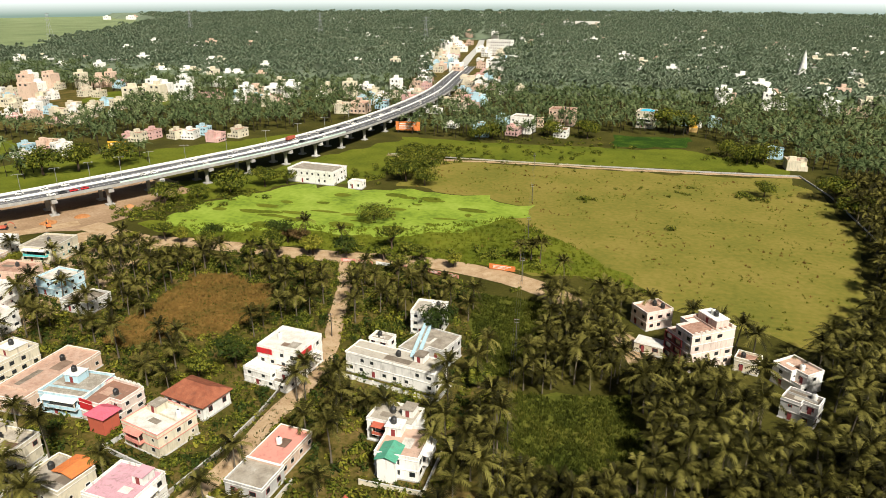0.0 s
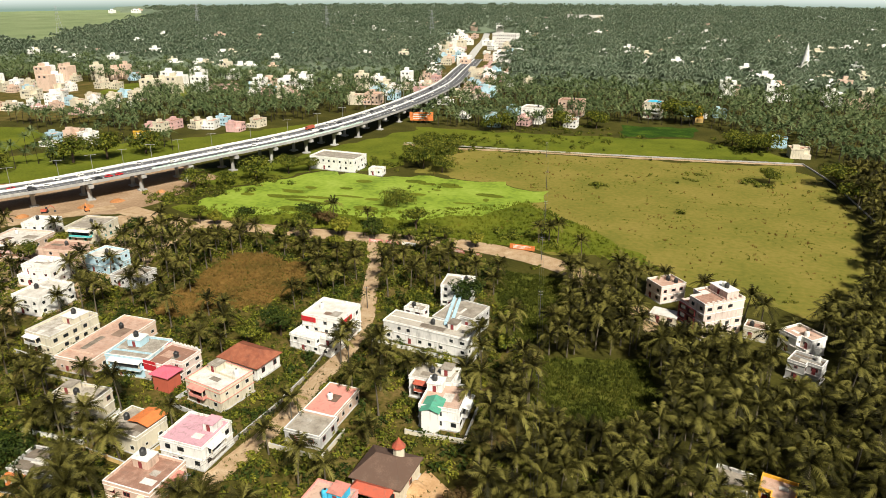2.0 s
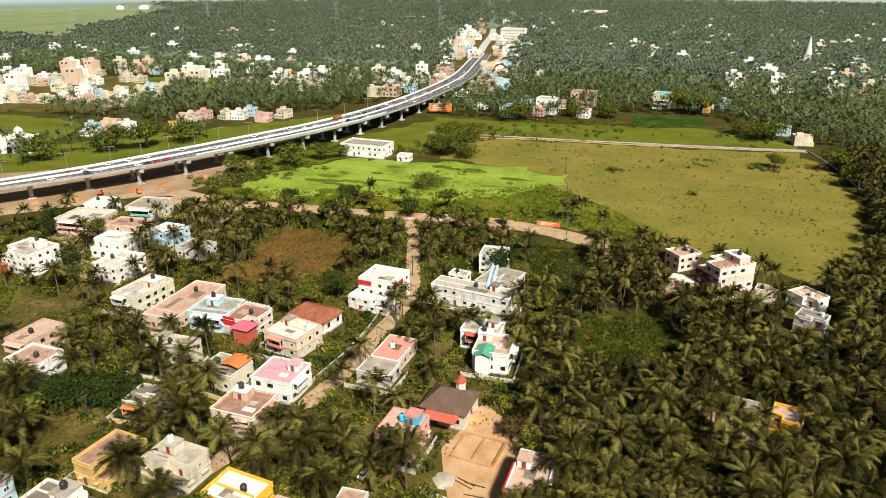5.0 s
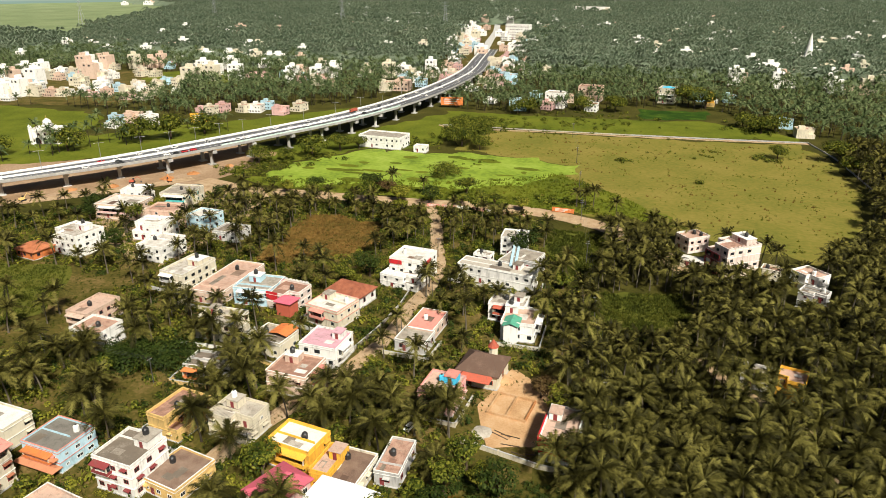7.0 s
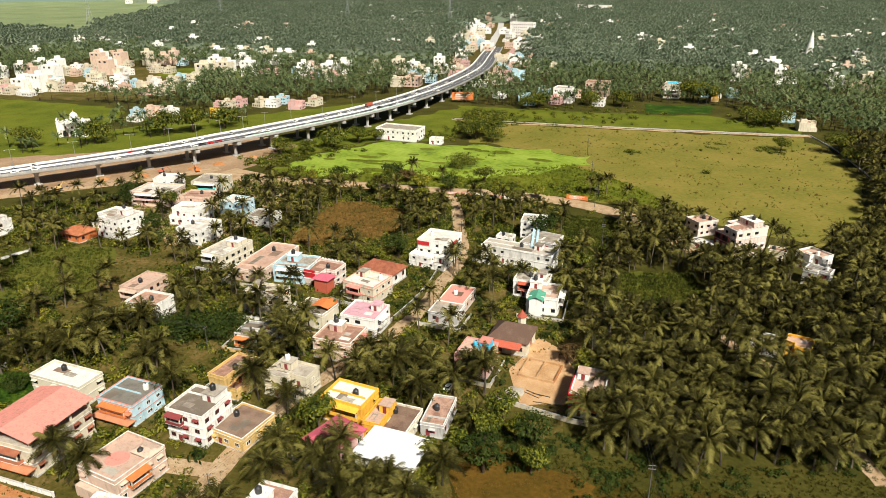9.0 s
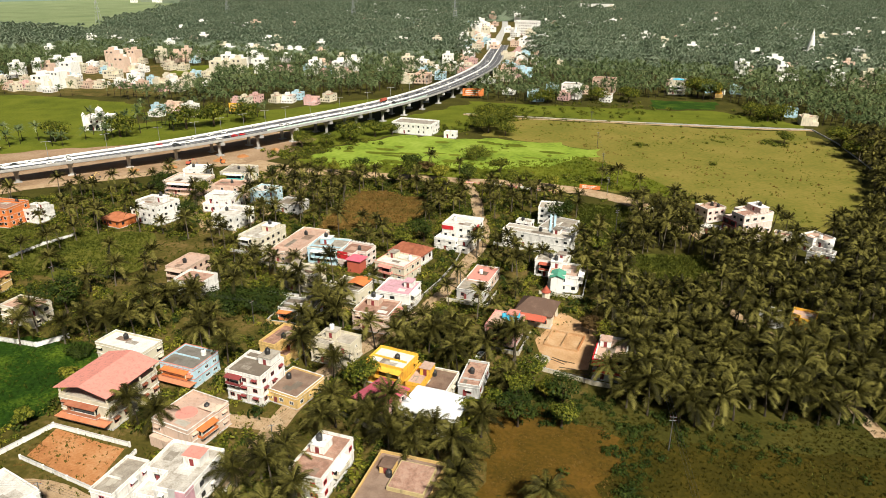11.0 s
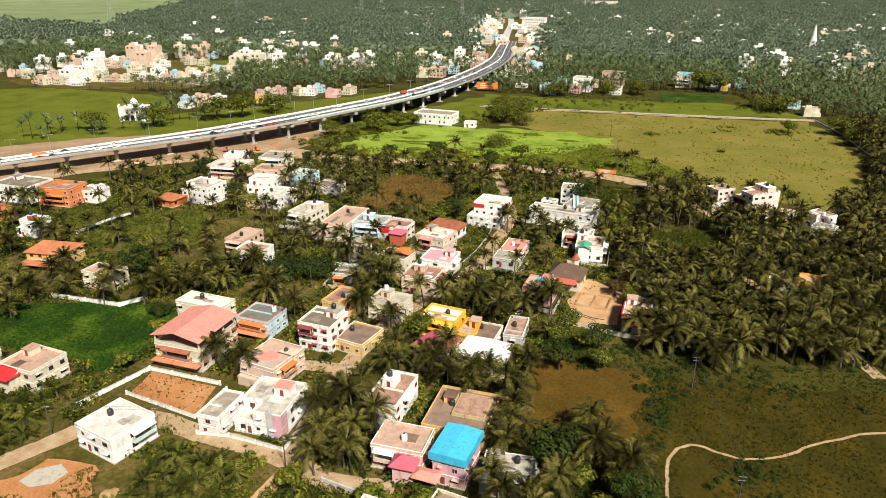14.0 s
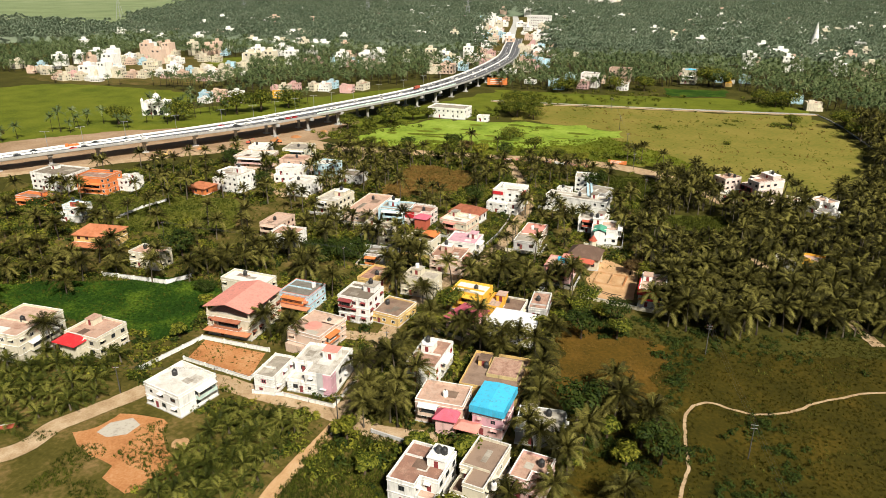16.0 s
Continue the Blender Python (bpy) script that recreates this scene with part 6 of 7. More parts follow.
EAST_PALMS = [(-63.8, 53.6), (-62.8, 46.4), (-61.4, -17.9), (-60.5, -8.8), (-59.1, 105.5), (-57.6, 15.7), (-58, 81), (-57.9, 71.8), (-55.7, 47.2), (-54.6, 16.6), (-55, 93.2), (-52.5, 13.5), (-52.8, 55.3), (-51.6, 28.8), (-51, 94.1), (-49.7, 42), (-48.8, 65.4), (-48.7, 51.2), (-47.5, 12.4), (-46, 97), (-44.8, 67.4), (-43.5, 12.3), (-42.7, 46.9), (-42.9, 87.7), (-42.8, 57.1), (-41.9, 79.5), (-39.5, 8.2), (-37.5, 20.3), (-37.4, -4.1), (-36.7, 48.8), (-32.6, 27.4), (-29.3, -22.5), (-27.3, -17.5), (-22.4, -6.4), (-16.4, -8.5)]
LANE_PALMS = [(-182.2, 19.0), (-173.9, 18.4), (-178.4, 26.5), (-163.3, 30.8), (-181.2, 39.8), (-171.3, 37.7), (-182.3, 70.7), (-184.0, 83.7), (-183.9, 76.8), (-187.6, 66.0), (-148.6, 58.4), (-152.1, 53.2), (-158.0, 68.3), (-133.3, 49.5), (-125.9, 53.0), (-120.6, 57.0), (-108.4, 39.9), (-118.9, 50.2), (-133.2, 40.2), (-134.6, 32.5), (-135.1, 38.8), (-124.3, 41.8), (-116.6, 77.1), (-125.3, 80.6), (-124.2, 72.0), (-109.5, 55.2), (-95.2, 72.0), (-100.9, 62.6), (-97.2, 66.2), (-90.2, 65.6), (-107.0, 82.8), (-141.0, 131.8), (-167.4, 124.3), (-81.3, 37.6), (-73.7, 32.5), (-72.3, 44.0), (-63.1, 22.3), (-57.1, 15.1), (-52.3, 11.1), (-47.6, 9.8), (-56.6, -12.9), (-66.2, -5.1), (-71.7, -6.6), (-68.1, -14.2), (-62.2, -11.5), (-63.2, -16.8), (-38.5, 9.9), (-37.3, 23.6), (-35.5, 36.5), (-36.9, -1.2), (-36.5, -7.2), (-52.8, 31.6), (-59.8, 43.7), (-65.5, 54.2), (-68.0, 45.3), (-47.2, 40.0), (-53.4, 49.4), (-59.0, 53.9), (-35.9, 46.8), (-40.3, 53.1), (-82.1, 49.5), (-82.3, 63.0), (-79.3, 73.9), (-23.7, -3.6), (-16.4, -7.2), (-19.6, -29.8), (-37.2, -34.8), (-30.6, -31.7)]
spots = [p for p in WEST_PALMS + MIDDLE_PALMS + EAST_PALMS + LANE_PALMS if not any(inside(p[0], p[1], b[4]) and b[1] - b[0] < 26 for b in BOXES)]
for p in spots:
    free_spot(*p, SPOTS, 0.1)
spots += [(-49, 106.3), (-46, 104.1), (-42, 103), (-38, 101.8), (-59.1, 110.7), (-58.1, 104.5), (-29, 102.6), (-27, 107.6), (-29, 114.8), (-24.1, 120.8), (-24.1, 130), (-46, 97), (-25.9, 92.3), (-25, 98.4), (-53.1, 110.5), (-13.7, 46.3), (-10.8, 53.3)]
spots += sow(rng, GROVE, 9000, 2.75, 0.3) + sow(rng, BELT, 700, 4.6, 1.0) + sow(rng, [(-257.2, 38.4), (-215.1, 6.3), (-183.9, -4.6), (-152.6, -56.6), (-138.6, -5.4), (-130.8, 45.9), (-114.6, 76.4), (-112.8, 107.2), (-123.4, 175.5), (-164.5, 170.8), (-195.4, 151.2), (-247.2, 100.7)], 900, 4.4, 0.9, -0.05) + [(-23.5, 2.8), (-20.4, -3.4)]
spots += [(-27.4, 192.3), (-24.5, 195.2), (-21.4, 193.1), (-12.4, 177.4), (1.6, 167.7), (6.6, 166.5), (10.6, 164.3), (-85.9, 191.5), (-98, 190)]
near = sorted(spots, key=lambda p: p[1])
single, rest = near[:250], near[250:]
for k, (x, y) in enumerate(single):
    m = pose(x, y, 0, 0, 0, rng.uniform(0, 360))
    src = PALMS[k % 7]
    if src.location.z < -800:
        src.matrix_basis = m
    else:
        copy_thing(src, m @ Matrix.Diagonal((1.12, 1.12, rng.uniform(0.88, 1.06), 1)))
stuff("palm_grove", MID, [(x, y, 0, rng.uniform(0.85, 1.15)) for x, y in rest], (M["palm"], M["trunk"]), "dense grove of coconut palms", "palms", 5)

YOUNG = []
for k in range(5):
    rnd = random.Random(250 + k)
    mb, tip = stem(rnd, 0.7 + 0.35 * k, sides=5, slot=1, segs=2)
    YOUNG.append(crown(rnd, 14, 7, 2.7, 0.5, tip, mb))
PLOT_A = [(-96.7, -21.4), (-78.5, -22.8), (-78.9, -39.1), (-83.4, -51.3), (-96.6, -47), (-100.7, -38.8), (-93.6, -32.8)]
PLOT_B = [(-138.6, -5.4), (-124.3, -11.8), (-122.1, -27.2), (-130.2, -38.4), (-152.7, -48.4), (-173.4, -25.4), (-153, -9.2)]
young = sow(rng, PLOT_A, 500, 1.9) + sow(rng, PLOT_B, 700, 2.3, -0.5) + sow(rng, [(-71.6, -4.5), (-62.5, -4.6), (-59.4, -19), (-70.5, -17.8)], 120, 2.0)
stuff("young_palms", YOUNG, [(x, y, 0, rng.uniform(0.7, 1.3)) for x, y in young], (M["young"], M["trunk"]), "thicket of young palms and bananas", "plants", 15)
for x, y in sow(rng, [(-71.6, 0.6), (-62.5, 0.5), (-61.4, -16.9), (-70.5, -16.8)], 60, 3.0, -1) + sow(rng, [(-39.5, 11.2), (-35.5, 13.2), (-30.3, -19.4), (-37.3, -25.4)], 16, 3.2, -1):
    copy_thing(PALMS[int(abs(x * 7)) % 7], pose(x, y, 0, 0, 0, rng.uniform(0, 360)))

# palm belts beyond the road and the pasture
R1 = [(-644.9, 341.7), (-498, 333.8), (-344.7, 309.8), (-275.2, 300.9), (-191.8, 364.5), (-156, 440.5), (-124.7, 367.8), (-63.6, 364.2), (-13.5, 405.3), (36.2, 405.1), (75.8, 348.9), (95.5, 302.3), (172.7, 328.2), (285.9, 509.9), (-602.2, 580)]
R0 = [(-440, 74.3), (-342.5, 71.9), (-300.2, 123.3), (-271.1, 190.5), (-232.6, 241.2), (-212, 278.9), (-272, 295.5), (-344.7, 309.8), (-453.5, 310), (-441.6, 223.8)]
mid = sow(rng, R1, 15000, 4.1)
mid0 = sow(rng, R0, 900, 4.6, None, -0.1) + sow(rng, [(-475.6, 316.5), (-334.1, 325.1), (-334.9, 410), (-416.6, 458), (-477.2, 462)], 420, 5, -3) + sow(rng, [(-117.1, 458.6), (-101.2, 540.4), (-111.6, 728.7), (-128.4, 940.1), (-302.2, 961.5), (-263.9, 850.2), (-225.6, 687.3), (-172, 504.2)], 900, 6, -2)
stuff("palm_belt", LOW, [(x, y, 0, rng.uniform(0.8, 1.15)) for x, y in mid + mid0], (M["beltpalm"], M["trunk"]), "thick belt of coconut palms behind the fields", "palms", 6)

# far woods: low tufts of fronds that close into a canopy
FAR = []
for k in range(6):
    mb, rnd = Mesh(), random.Random(400 + k)
    for j in range(7):
        a, e, ln = j * 0.9 + rnd.uniform(-0.2, 0.2), rnd.uniform(0.1, 0.9), rnd.uniform(3.6, 4.8)
        c, q = math.cos(a), math.sin(a)
        mx, mz, tx, tz = ln * 0.55 * math.cos(e), ln * 0.5 * math.sin(e), ln * math.cos(e), ln * (0.55 * math.sin(e) - 0.45)
        mb.face([(0, 0, 7.5), (c * mx - q * 0.55, q * mx + c * 0.55, 7.3 + mz), (c * tx, q * tx, 7.5 + tz), (c * mx + q * 0.55, q * mx - c * 0.55, 7.3 + mz)])
    FAR.append(mb)
far = []
for _ in range(52000):
    d = 470 + 1450 * rng.random() ** 1.1
    a = radians(rng.uniform(52, 146))
    x, y = -20 + d * math.cos(a), d * math.sin(a)
    if y > 505 and free_spot(x, y, SPOTS, 3.6 + d / 600):
        far.append((x, y, rng.uniform(-1, 1.5), rng.uniform(0.9, 1.3) * (1 + d / 2600)))
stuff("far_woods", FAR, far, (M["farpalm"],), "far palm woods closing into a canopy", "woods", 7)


def canopy_sheet():
    """The rolling top of the woods towards the horizon."""
    mb = Mesh()
    na, nd = 150, 70
    grid = []
    for j in range(nd):
        d = 545 + 2205 * (j / (nd - 1)) ** 1.3
        for i in range(na):
            a = radians(48 + 102 * i / (na - 1))
            x, y = -20 + d * math.cos(a), d * math.sin(a)
            open_land = inside(x, y, [(-1978, 1885.8), (-1545, 1734.2), (-995.3, 1374.7), (-826.6, 917.6), (-695.6, 676), (-1009.2, 749.6), (-1829.7, 1275.6)])
            built = abs(x + 140 + 0.175 * (y - 490)) < 42 and y < 1100
            # sheet raised to just below the tuft tips, so gaps pale as in haze
            z = -3 if open_land or built or j == 0 or y < 520 else 8.1 + 1.4 * noise.noise((x * 0.05, y * 0.05, 2)) + 1.6 * noise.noise((x * 0.012, y * 0.012, 4))
            grid.append((x, y, z))
    mb.v = grid
    for j in range(nd - 1):
        for i in range(na - 1):
            q = j * na + i
            mb.f.append((q + 1, q, q + na, q + na + 1))
            mb.s.append(0)
    tagged(new("far_canopy", mb.data("far_canopy", M["farpalm"])), "unbroken canopy of distant woods, coloured pale for haze", "woods", kind="stuff")


canopy_sheet()


# broad-leaved trees and bushes
def leaf_ball(mb, rnd, cx, cy, cz, r, count, size, slot=0, flat=0.75):
    for _ in range(count):
        while True:
            x, y, z = (rnd.uniform(-1, 1) for _ in range(3))
            if 0.3 < x * x + y * y + z * z < 1:
                break
        px, py, pz = cx + x * r, cy + y * r, cz + z * r * flat
        u = Vector((rnd.uniform(-1, 1), rnd.uniform(-1, 1), rnd.uniform(-0.4, 0.4))).normalized()
        n = Vector((x, y, z + 0.6)).normalized()
        t = n.cross(u).normalized() * size * rnd.uniform(0.7, 1.3)
        b = n.cross(t).normalized() * size * rnd.uniform(0.5, 0.9)
        p = Vector((px, py, pz))
        mb.face([p - t, p + b * 0.7, p + t, p - b * 0.7], slot)


def broad_tree(seed, hgt, spread, leaf, label, leaves=110):
    rnd = random.Random(seed)
    root = thing("tree", pose(0, 0, -900), label, "tree", "broad-leaved trees")
    tm = Mesh().tube([(0, 0, 0), (0.1, 0.05, hgt * 0.25), (0.15, 0.1, hgt * 0.5)], [0.32, 0.22, 0.15], 7)
    cm = Mesh()
    for k in range(9):
        a, r = k * 2.4, spread * (0.25 + 0.5 * (k % 3) / 2)
        z = hgt * (0.55 + 0.35 * rnd.random()) if k else hgt * 0.85
        tm.tube([(0.1, 0.05, hgt * 0.3), (r * 0.6 * math.cos(a), r * 0.6 * math.sin(a), z * 0.75), (r * math.cos(a), r * math.sin(a), z)], [0.12, 0.07, 0.03], 4)
        leaf_ball(cm, rnd, r * math.cos(a), r * math.sin(a), z, spread * rnd.uniform(0.38, 0.55), leaves, 0.34)
    part("trunk", tm.data("trunk", M["bark"]), root)
    part("crown", cm.data("crown", M[leaf]), root)
    return root


TREES = [broad_tree(1, 6.5, 3.4, "leaf", "leafy green garden tree with a rounded crown"), broad_tree(2, 5.0, 2.6, "scrub", "young yellow-green garden tree"), broad_tree(3, 7.5, 4.2, "leafdark", "dense dark-leaved mango tree"), broad_tree(4, 4.0, 2.2, "leaf", "small leafy tree in a yard")]
def special(proto, spots):
    for k, (x, y, sc) in enumerate(spots):
        m = pose(x, y, 0, 0, 0, 57 * k)
        if k:
            copy_thing(proto, m @ Matrix.Diagonal((sc, sc, sc, 1)))
        else:
            proto.matrix_basis = m


special(broad_tree(11, 5.6, 7.0, "leaf", "wide rounded tree standing in the green pond", 240), [(-85, 218.2, 1.0)])
special(broad_tree(12, 5.4, 6.4, "leafdark", "wide dark green spreading tree", 300), [(-108.4, 54.2, 1.0), (-101.9, 56.2, 0.9), (-113.4, 52.7, 0.8), (-130, 24, 0.5)])
special(broad_tree(13, 6.0, 4.6, "leaf", "bushy tree on the pond bank", 150), [(-161.8, 224.6, 1.5), (-153.6, 234.6, 1.65), (-171, 216.7, 1.35), (-145.5, 248.7, 1.35), (-138.3, 254.6, 1.05), (-91.4, 273, 1.5), (-85.4, 278.9, 1.65), (-97.6, 281.6, 1.5), (-81.3, 268.4, 1.2), (-93.6, 291.7, 1.8), (-87.5, 301.7, 1.65), (-99.8, 308.5, 1.5), (-79.8, 363.1, 1.38), (-73.7, 368.9, 1.5), (-43.5, 383.6, 1.5), (-23.4, 385.4, 1.62), (20.3, 416.4, 2.25), (30.2, 412.6, 1.88), (54.2, 345, 1.5), (62, 350.7, 1.5), (46.3, 357.7, 1.38), (54.4, 288.2, 1.05), (79.9, 287.9, 1.65), (82, 264.6, 1.5), (-240, 248.9, 2.1), (-250.5, 238.9, 2.1), (-229.6, 263.1, 1.8), (-271.3, 212.5, 1.8), (-295.5, 194.6, 1.65)])
special(broad_tree(14, 5.5, 3.6, "brownleaf", "reddish brown leafed tree by the road"), [(-104.1, 189.2, 1.0), (-100.1, 190, 0.9), (-21.8, 65.8, 0.8)])
special(broad_tree(15, 5.0, 4.0, "scrub", "pale grey-green spreading tree at the grove edge"), [(-16.8, 61.6, 1.1), (-14.9, 75.7, 0.9), (-41.5, 19.4, 0.6)])
rowside = [(-146 + 11 * k + rng.uniform(-3, 3), 176.5 + 4 * rng.random() + 5 * math.exp(-((k - 9) / 4) ** 2)) for k in range(10)]
tspots = rowside + [(-29, -9), (-23.4, -11), (-17.3, -12), (-19.7, -17.5), (-14, -16), (-28.5, -21), (-33, 33), (-28, 36), (-24, 34), (-37, 30), (-31, 40)] + sow(rng, VILLAGE, 700, 6.0, 0.5)[:48] + sow(rng, GROVE, 200, 5)[:8] + [(-40.6, 23.5), (-31.6, 25.3), (-46.3, -24.3), (-23.6, 27.2), (-90.9, 180.4), (-106.2, 187.2), (-62.6, 187.5), (-68.7, 191.9)]
for k, (x, y) in enumerate(tspots):
    src = TREES[k % 4]
    sc = rng.uniform(0.8, 1.25)
    m = pose(x, y, 0, 0, 0, rng.uniform(0, 360))
    if src.location.z < -800:
        src.matrix_basis = m
    else:
        copy_thing(src, m @ Matrix.Diagonal((sc, sc, sc, 1)))

BUSH = []
for k in range(5):
    mb, rnd = Mesh(), random.Random(500 + k)
    for j in range(4):
        leaf_ball(mb, rnd, rnd.uniform(-0.8, 0.8), rnd.uniform(-0.8, 0.8), 0.55, rnd.uniform(0.6, 1.0), 12, 0.3, 0, 0.8)
    BUSH.append(mb)
thick = sow(rng, [(-94.7, -20.5), (-77.5, -21.7), (-77.4, -49.3), (-97.6, -51.1), (-101.7, -42.9), (-93.6, -32.8)], 200, 1.6)
bush = thick + sow(rng, VILLAGE, 24000, 1.2, None, -0.42) + sow(rng, BELT, 900, 1.8) + sow(rng, GROVE, 1300, 2.4)
for k, (mat, label) in enumerate((("leaf", "leafy green garden shrubs"), ("scrub", "dense dry-tipped garden bushes"), ("leafdark", "dark green undergrowth among the houses"), ("leaf", "low green hedges and creepers"))):
    stuff(("shrubs", "bushes", "undergrowth", "hedges")[k], BUSH, [(x, y, 0, rng.uniform(0.5, 1.5)) for x, y in bush[k::4]], (M[mat],), label, "bushes", 18 + k)
fb = []
for _ in range(1500):
    x, y = rng.uniform(-160, 90), rng.uniform(165, 330)
    v = noise.noise((x * 0.03, y * 0.03, 9))
    if v > 0.22 and not near_bridge(x, y, 9):
        fb.append((x, y, 0, rng.uniform(0.3, 1.0)))
for cx, cy, r, n in ((-164.8, 217.5, 12, 60), (-154.6, 234.7, 10, 40), (-169.9, 202.1, 8, 40), (-113.9, 274.1, 10, 40), (-98.7, 297.1, 12, 50), (-93.7, 312.3, 14, 60), (-88.7, 332.7, 14, 60), (-12.8, 265.1, 3, 12), (18.1, 236.2, 1.2, 3), (48.6, 284.5, 4, 14), (-57.6, 192.5, 8, 16), (-77.7, 189.2, 8, 16), (-37.5, 194.7, 6, 14), (-22.4, 190, 5, 12), (56.1, 355.1, 16, 70), (-43.4, 355.8, 40, 120), (-1.7, 29.8, 14, 18), (-25.6, 31.3, 6, 50), (12.2, 35.5, 14, 22), (-11.6, 12.7, 2, 10), (-13.6, 22.9, 3, 14), (-10.6, 29.9, 2, 12), (-11.6, 17.8, 2, 12), (-7.5, -11.7, 4, 12), (0.4, -3.7, 5, 12)):
    for _ in range(n):
        fb.append((cx + rng.gauss(0, r * 0.6), cy + rng.gauss(0, r * 0.5), 0, rng.uniform(0.6, 1.8) * (0.6 if cy < 60 else 1)))
HEDGE = [(-38, 34), (-29, 34), (-18, 38), (-11.3, 30.3), (-8.2, 22.6), (-10.1, 12.5), (-11.8, 2.2), (-13.2, -10)]
for (x0, y0), (x1, y1) in zip(HEDGE, HEDGE[1:]):
    for _ in range(26):
        q = rng.random()
        fb.append((x0 + (x1 - x0) * q + rng.gauss(0, 1.1), y0 + (y1 - y0) * q + rng.gauss(0, 0.9), 0, rng.uniform(0.25, 0.7)))
for cx, cy, r, n in ((-30, 36, 4, 40), (22, 46, 5, 30), (30, 44, 5, 30), (5, 1, 3, 26), (7.5, -6, 3, 26), (7.5, -12, 3, 22), (-2, -19, 4, 36), (3, -21, 4, 30), (-24, -12, 5, 60), (-18, -18, 5, 50), (10, 30, 8, 30), (-3, 33, 8, 30)):
    for _ in range(n):
        fb.append((cx + rng.gauss(0, r * 0.6), cy + rng.gauss(0, r * 0.5), 0, rng.uniform(0.3, 0.85)))
fb = [p for p in fb if not near_bridge(p[0], p[1], 9)]
stuff("meadow_bushes", BUSH, [p for p in fb if p[1] < 90], (M["leafdark"],), "low green bushes on the meadow", "bushes", 10)
stuff("field_bushes", BUSH, [p for p in fb if p[1] >= 90], (M["leaf"],), "scattered bushes on the pasture and banks", "bushes", 9)

TUFT = []
for k in range(6):
    mb, rnd = Mesh(), random.Random(600 + k)
    for j in range(9):
        a, r, e = rnd.uniform(0, 6.3), rnd.uniform(0, 0.5), rnd.uniform(0.35, 0.8)
        x, y = r * math.cos(a), r * math.sin(a)
        mb.face([(x - 0.07, y - 0.05, 0), (x + 0.07, y + 0.05, 0), (x + rnd.uniform(-0.35, 0.35), y + rnd.uniform(-0.35, 0.35), e)])
    TUFT.append(mb)


def grass(name, poly, count, mat, label, size, seed, thresh=-1.0, off=()):
    rnd = random.Random(seed)
    xs, ys = [p[0] for p in poly], [p[1] for p in poly]
    out = []
    for _ in range(count):
        x, y = rnd.uniform(min(xs), max(xs)), rnd.uniform(min(ys), max(ys))
        if inside(x, y, poly) and noise.noise((x * 0.12, y * 0.12, seed)) > thresh and not by_house(x, y, -1.5) and not any(inside(x, y, r) for r in off):
            out.append((x, y, 0.05, size * rnd.uniform(0.6, 1.5)))
    stuff(name, TUFT, out, (M[mat],), label, "grass", seed)


BARE = [KEEP_OFF[k] for k in MEADOW_BARE]
grass("dry_grass", [(-114.9, 115.4), (-117.1, 142.3), (-118.2, 156.7), (-107, 160.5), (-92.7, 154.8), (-84.6, 142.2), (-88.5, 128), (-97.6, 119), (-105.7, 113.1)], 5200, "redgrass", "tall reddish dry grass", 0.8, 31)
grass("meadow_grass", [(-37.6, 30), (-9.6, 36), (37.8, 43), (58, 46), (43, -28.7), (-6.3, -48.2), (-29.3, -27.6), (-31.4, 0.9)], 26000, "meadowblade", "coarse olive meadow grass", 0.42, 32, -0.3, BARE)
grass("brown_tufts", [(-37, 18), (-36, 34), (-22, 32), (-11, 27), (-11, 11), (-15, 4), (-25, 0), (-34, 1)], 2600, "redgrass", "browned tufts and seed heads in the meadow", 0.34, 51, -0.25)
grass("meadow_weeds", [(-37.6, 30), (-9.6, 36), (37.8, 43), (58, 46), (43, -28.7), (-6.3, -48.2), (-29.3, -27.6), (-31.4, 0.9)], 9000, "young", "rank green weeds in the meadow", 0.55, 33, 0.15, BARE)
grass("waste_weeds", [(-142.5, -40.3), (-120, -36.5), (-111.9, -27.4), (-96.7, -29.6), (-89.6, -36.9), (-85.4, -53.3), (-132.1, -58.9)], 9000, "blade", "low weeds on the waste ground", 0.55, 34, 0.08)
grass("paddy_grass", [(-194.4, 10.1), (-168.6, 18.9), (-148.1, 27.8), (-130.7, 30.5), (-125.5, 23.2), (-124.4, 13.9), (-120.3, 4.6), (-126.4, -3.5), (-137.6, 0.8), (-163.3, -0.8)], 9000, "paddy", "young paddy shoots", 0.5, 35)
grass("yard_weeds", VILLAGE, 26000, "blade", "weeds and dry grass between the houses", 0.6, 44, -0.25)
grass("clearing_weeds", [(-16.1, 119.4), (7.3, 123.9), (9.8, 106.5), (10.9, 93.3), (2, 88.5), (-10, 89.8), (-17, 96.1)], 4200, "blade", "weeds in the grove clearing", 0.9, 46, -0.5)
grass("green_tufts", [(-240.9, 92.2), (-200.1, 89), (-165, 95.3), (-149.4, 73.2), (-153.4, 60.9), (-178.1, 57.3), (-196.9, 66.1)], 5200, "blade", "rough grass on the village green", 0.9, 48, -0.5)
grass("plot_grass", [(-37.3, 166.1), (-16.3, 165.3), (-12.2, 147.9), (-15.1, 126.6), (-24.1, 124.9), (-29.2, 140.3)], 4200, "blade", "long green grass on the plot below the road", 0.9, 47, -0.6)
grass("plot_weeds", [(-117.2, 0.4), (-96.9, 0), (-95.8, -11.2), (-114.1, -9.9)], 500, "redgrass", "dry weeds on the bare plot", 0.4, 36, 0.0)
grass("lane_weeds", [(-73.5, -20.8), (-61.4, -21), (-53.3, -29.3), (-57.2, -57.7), (-75.3, -57.5)], 6000, "blade", "green weeds beside the orange track", 0.7, 37)
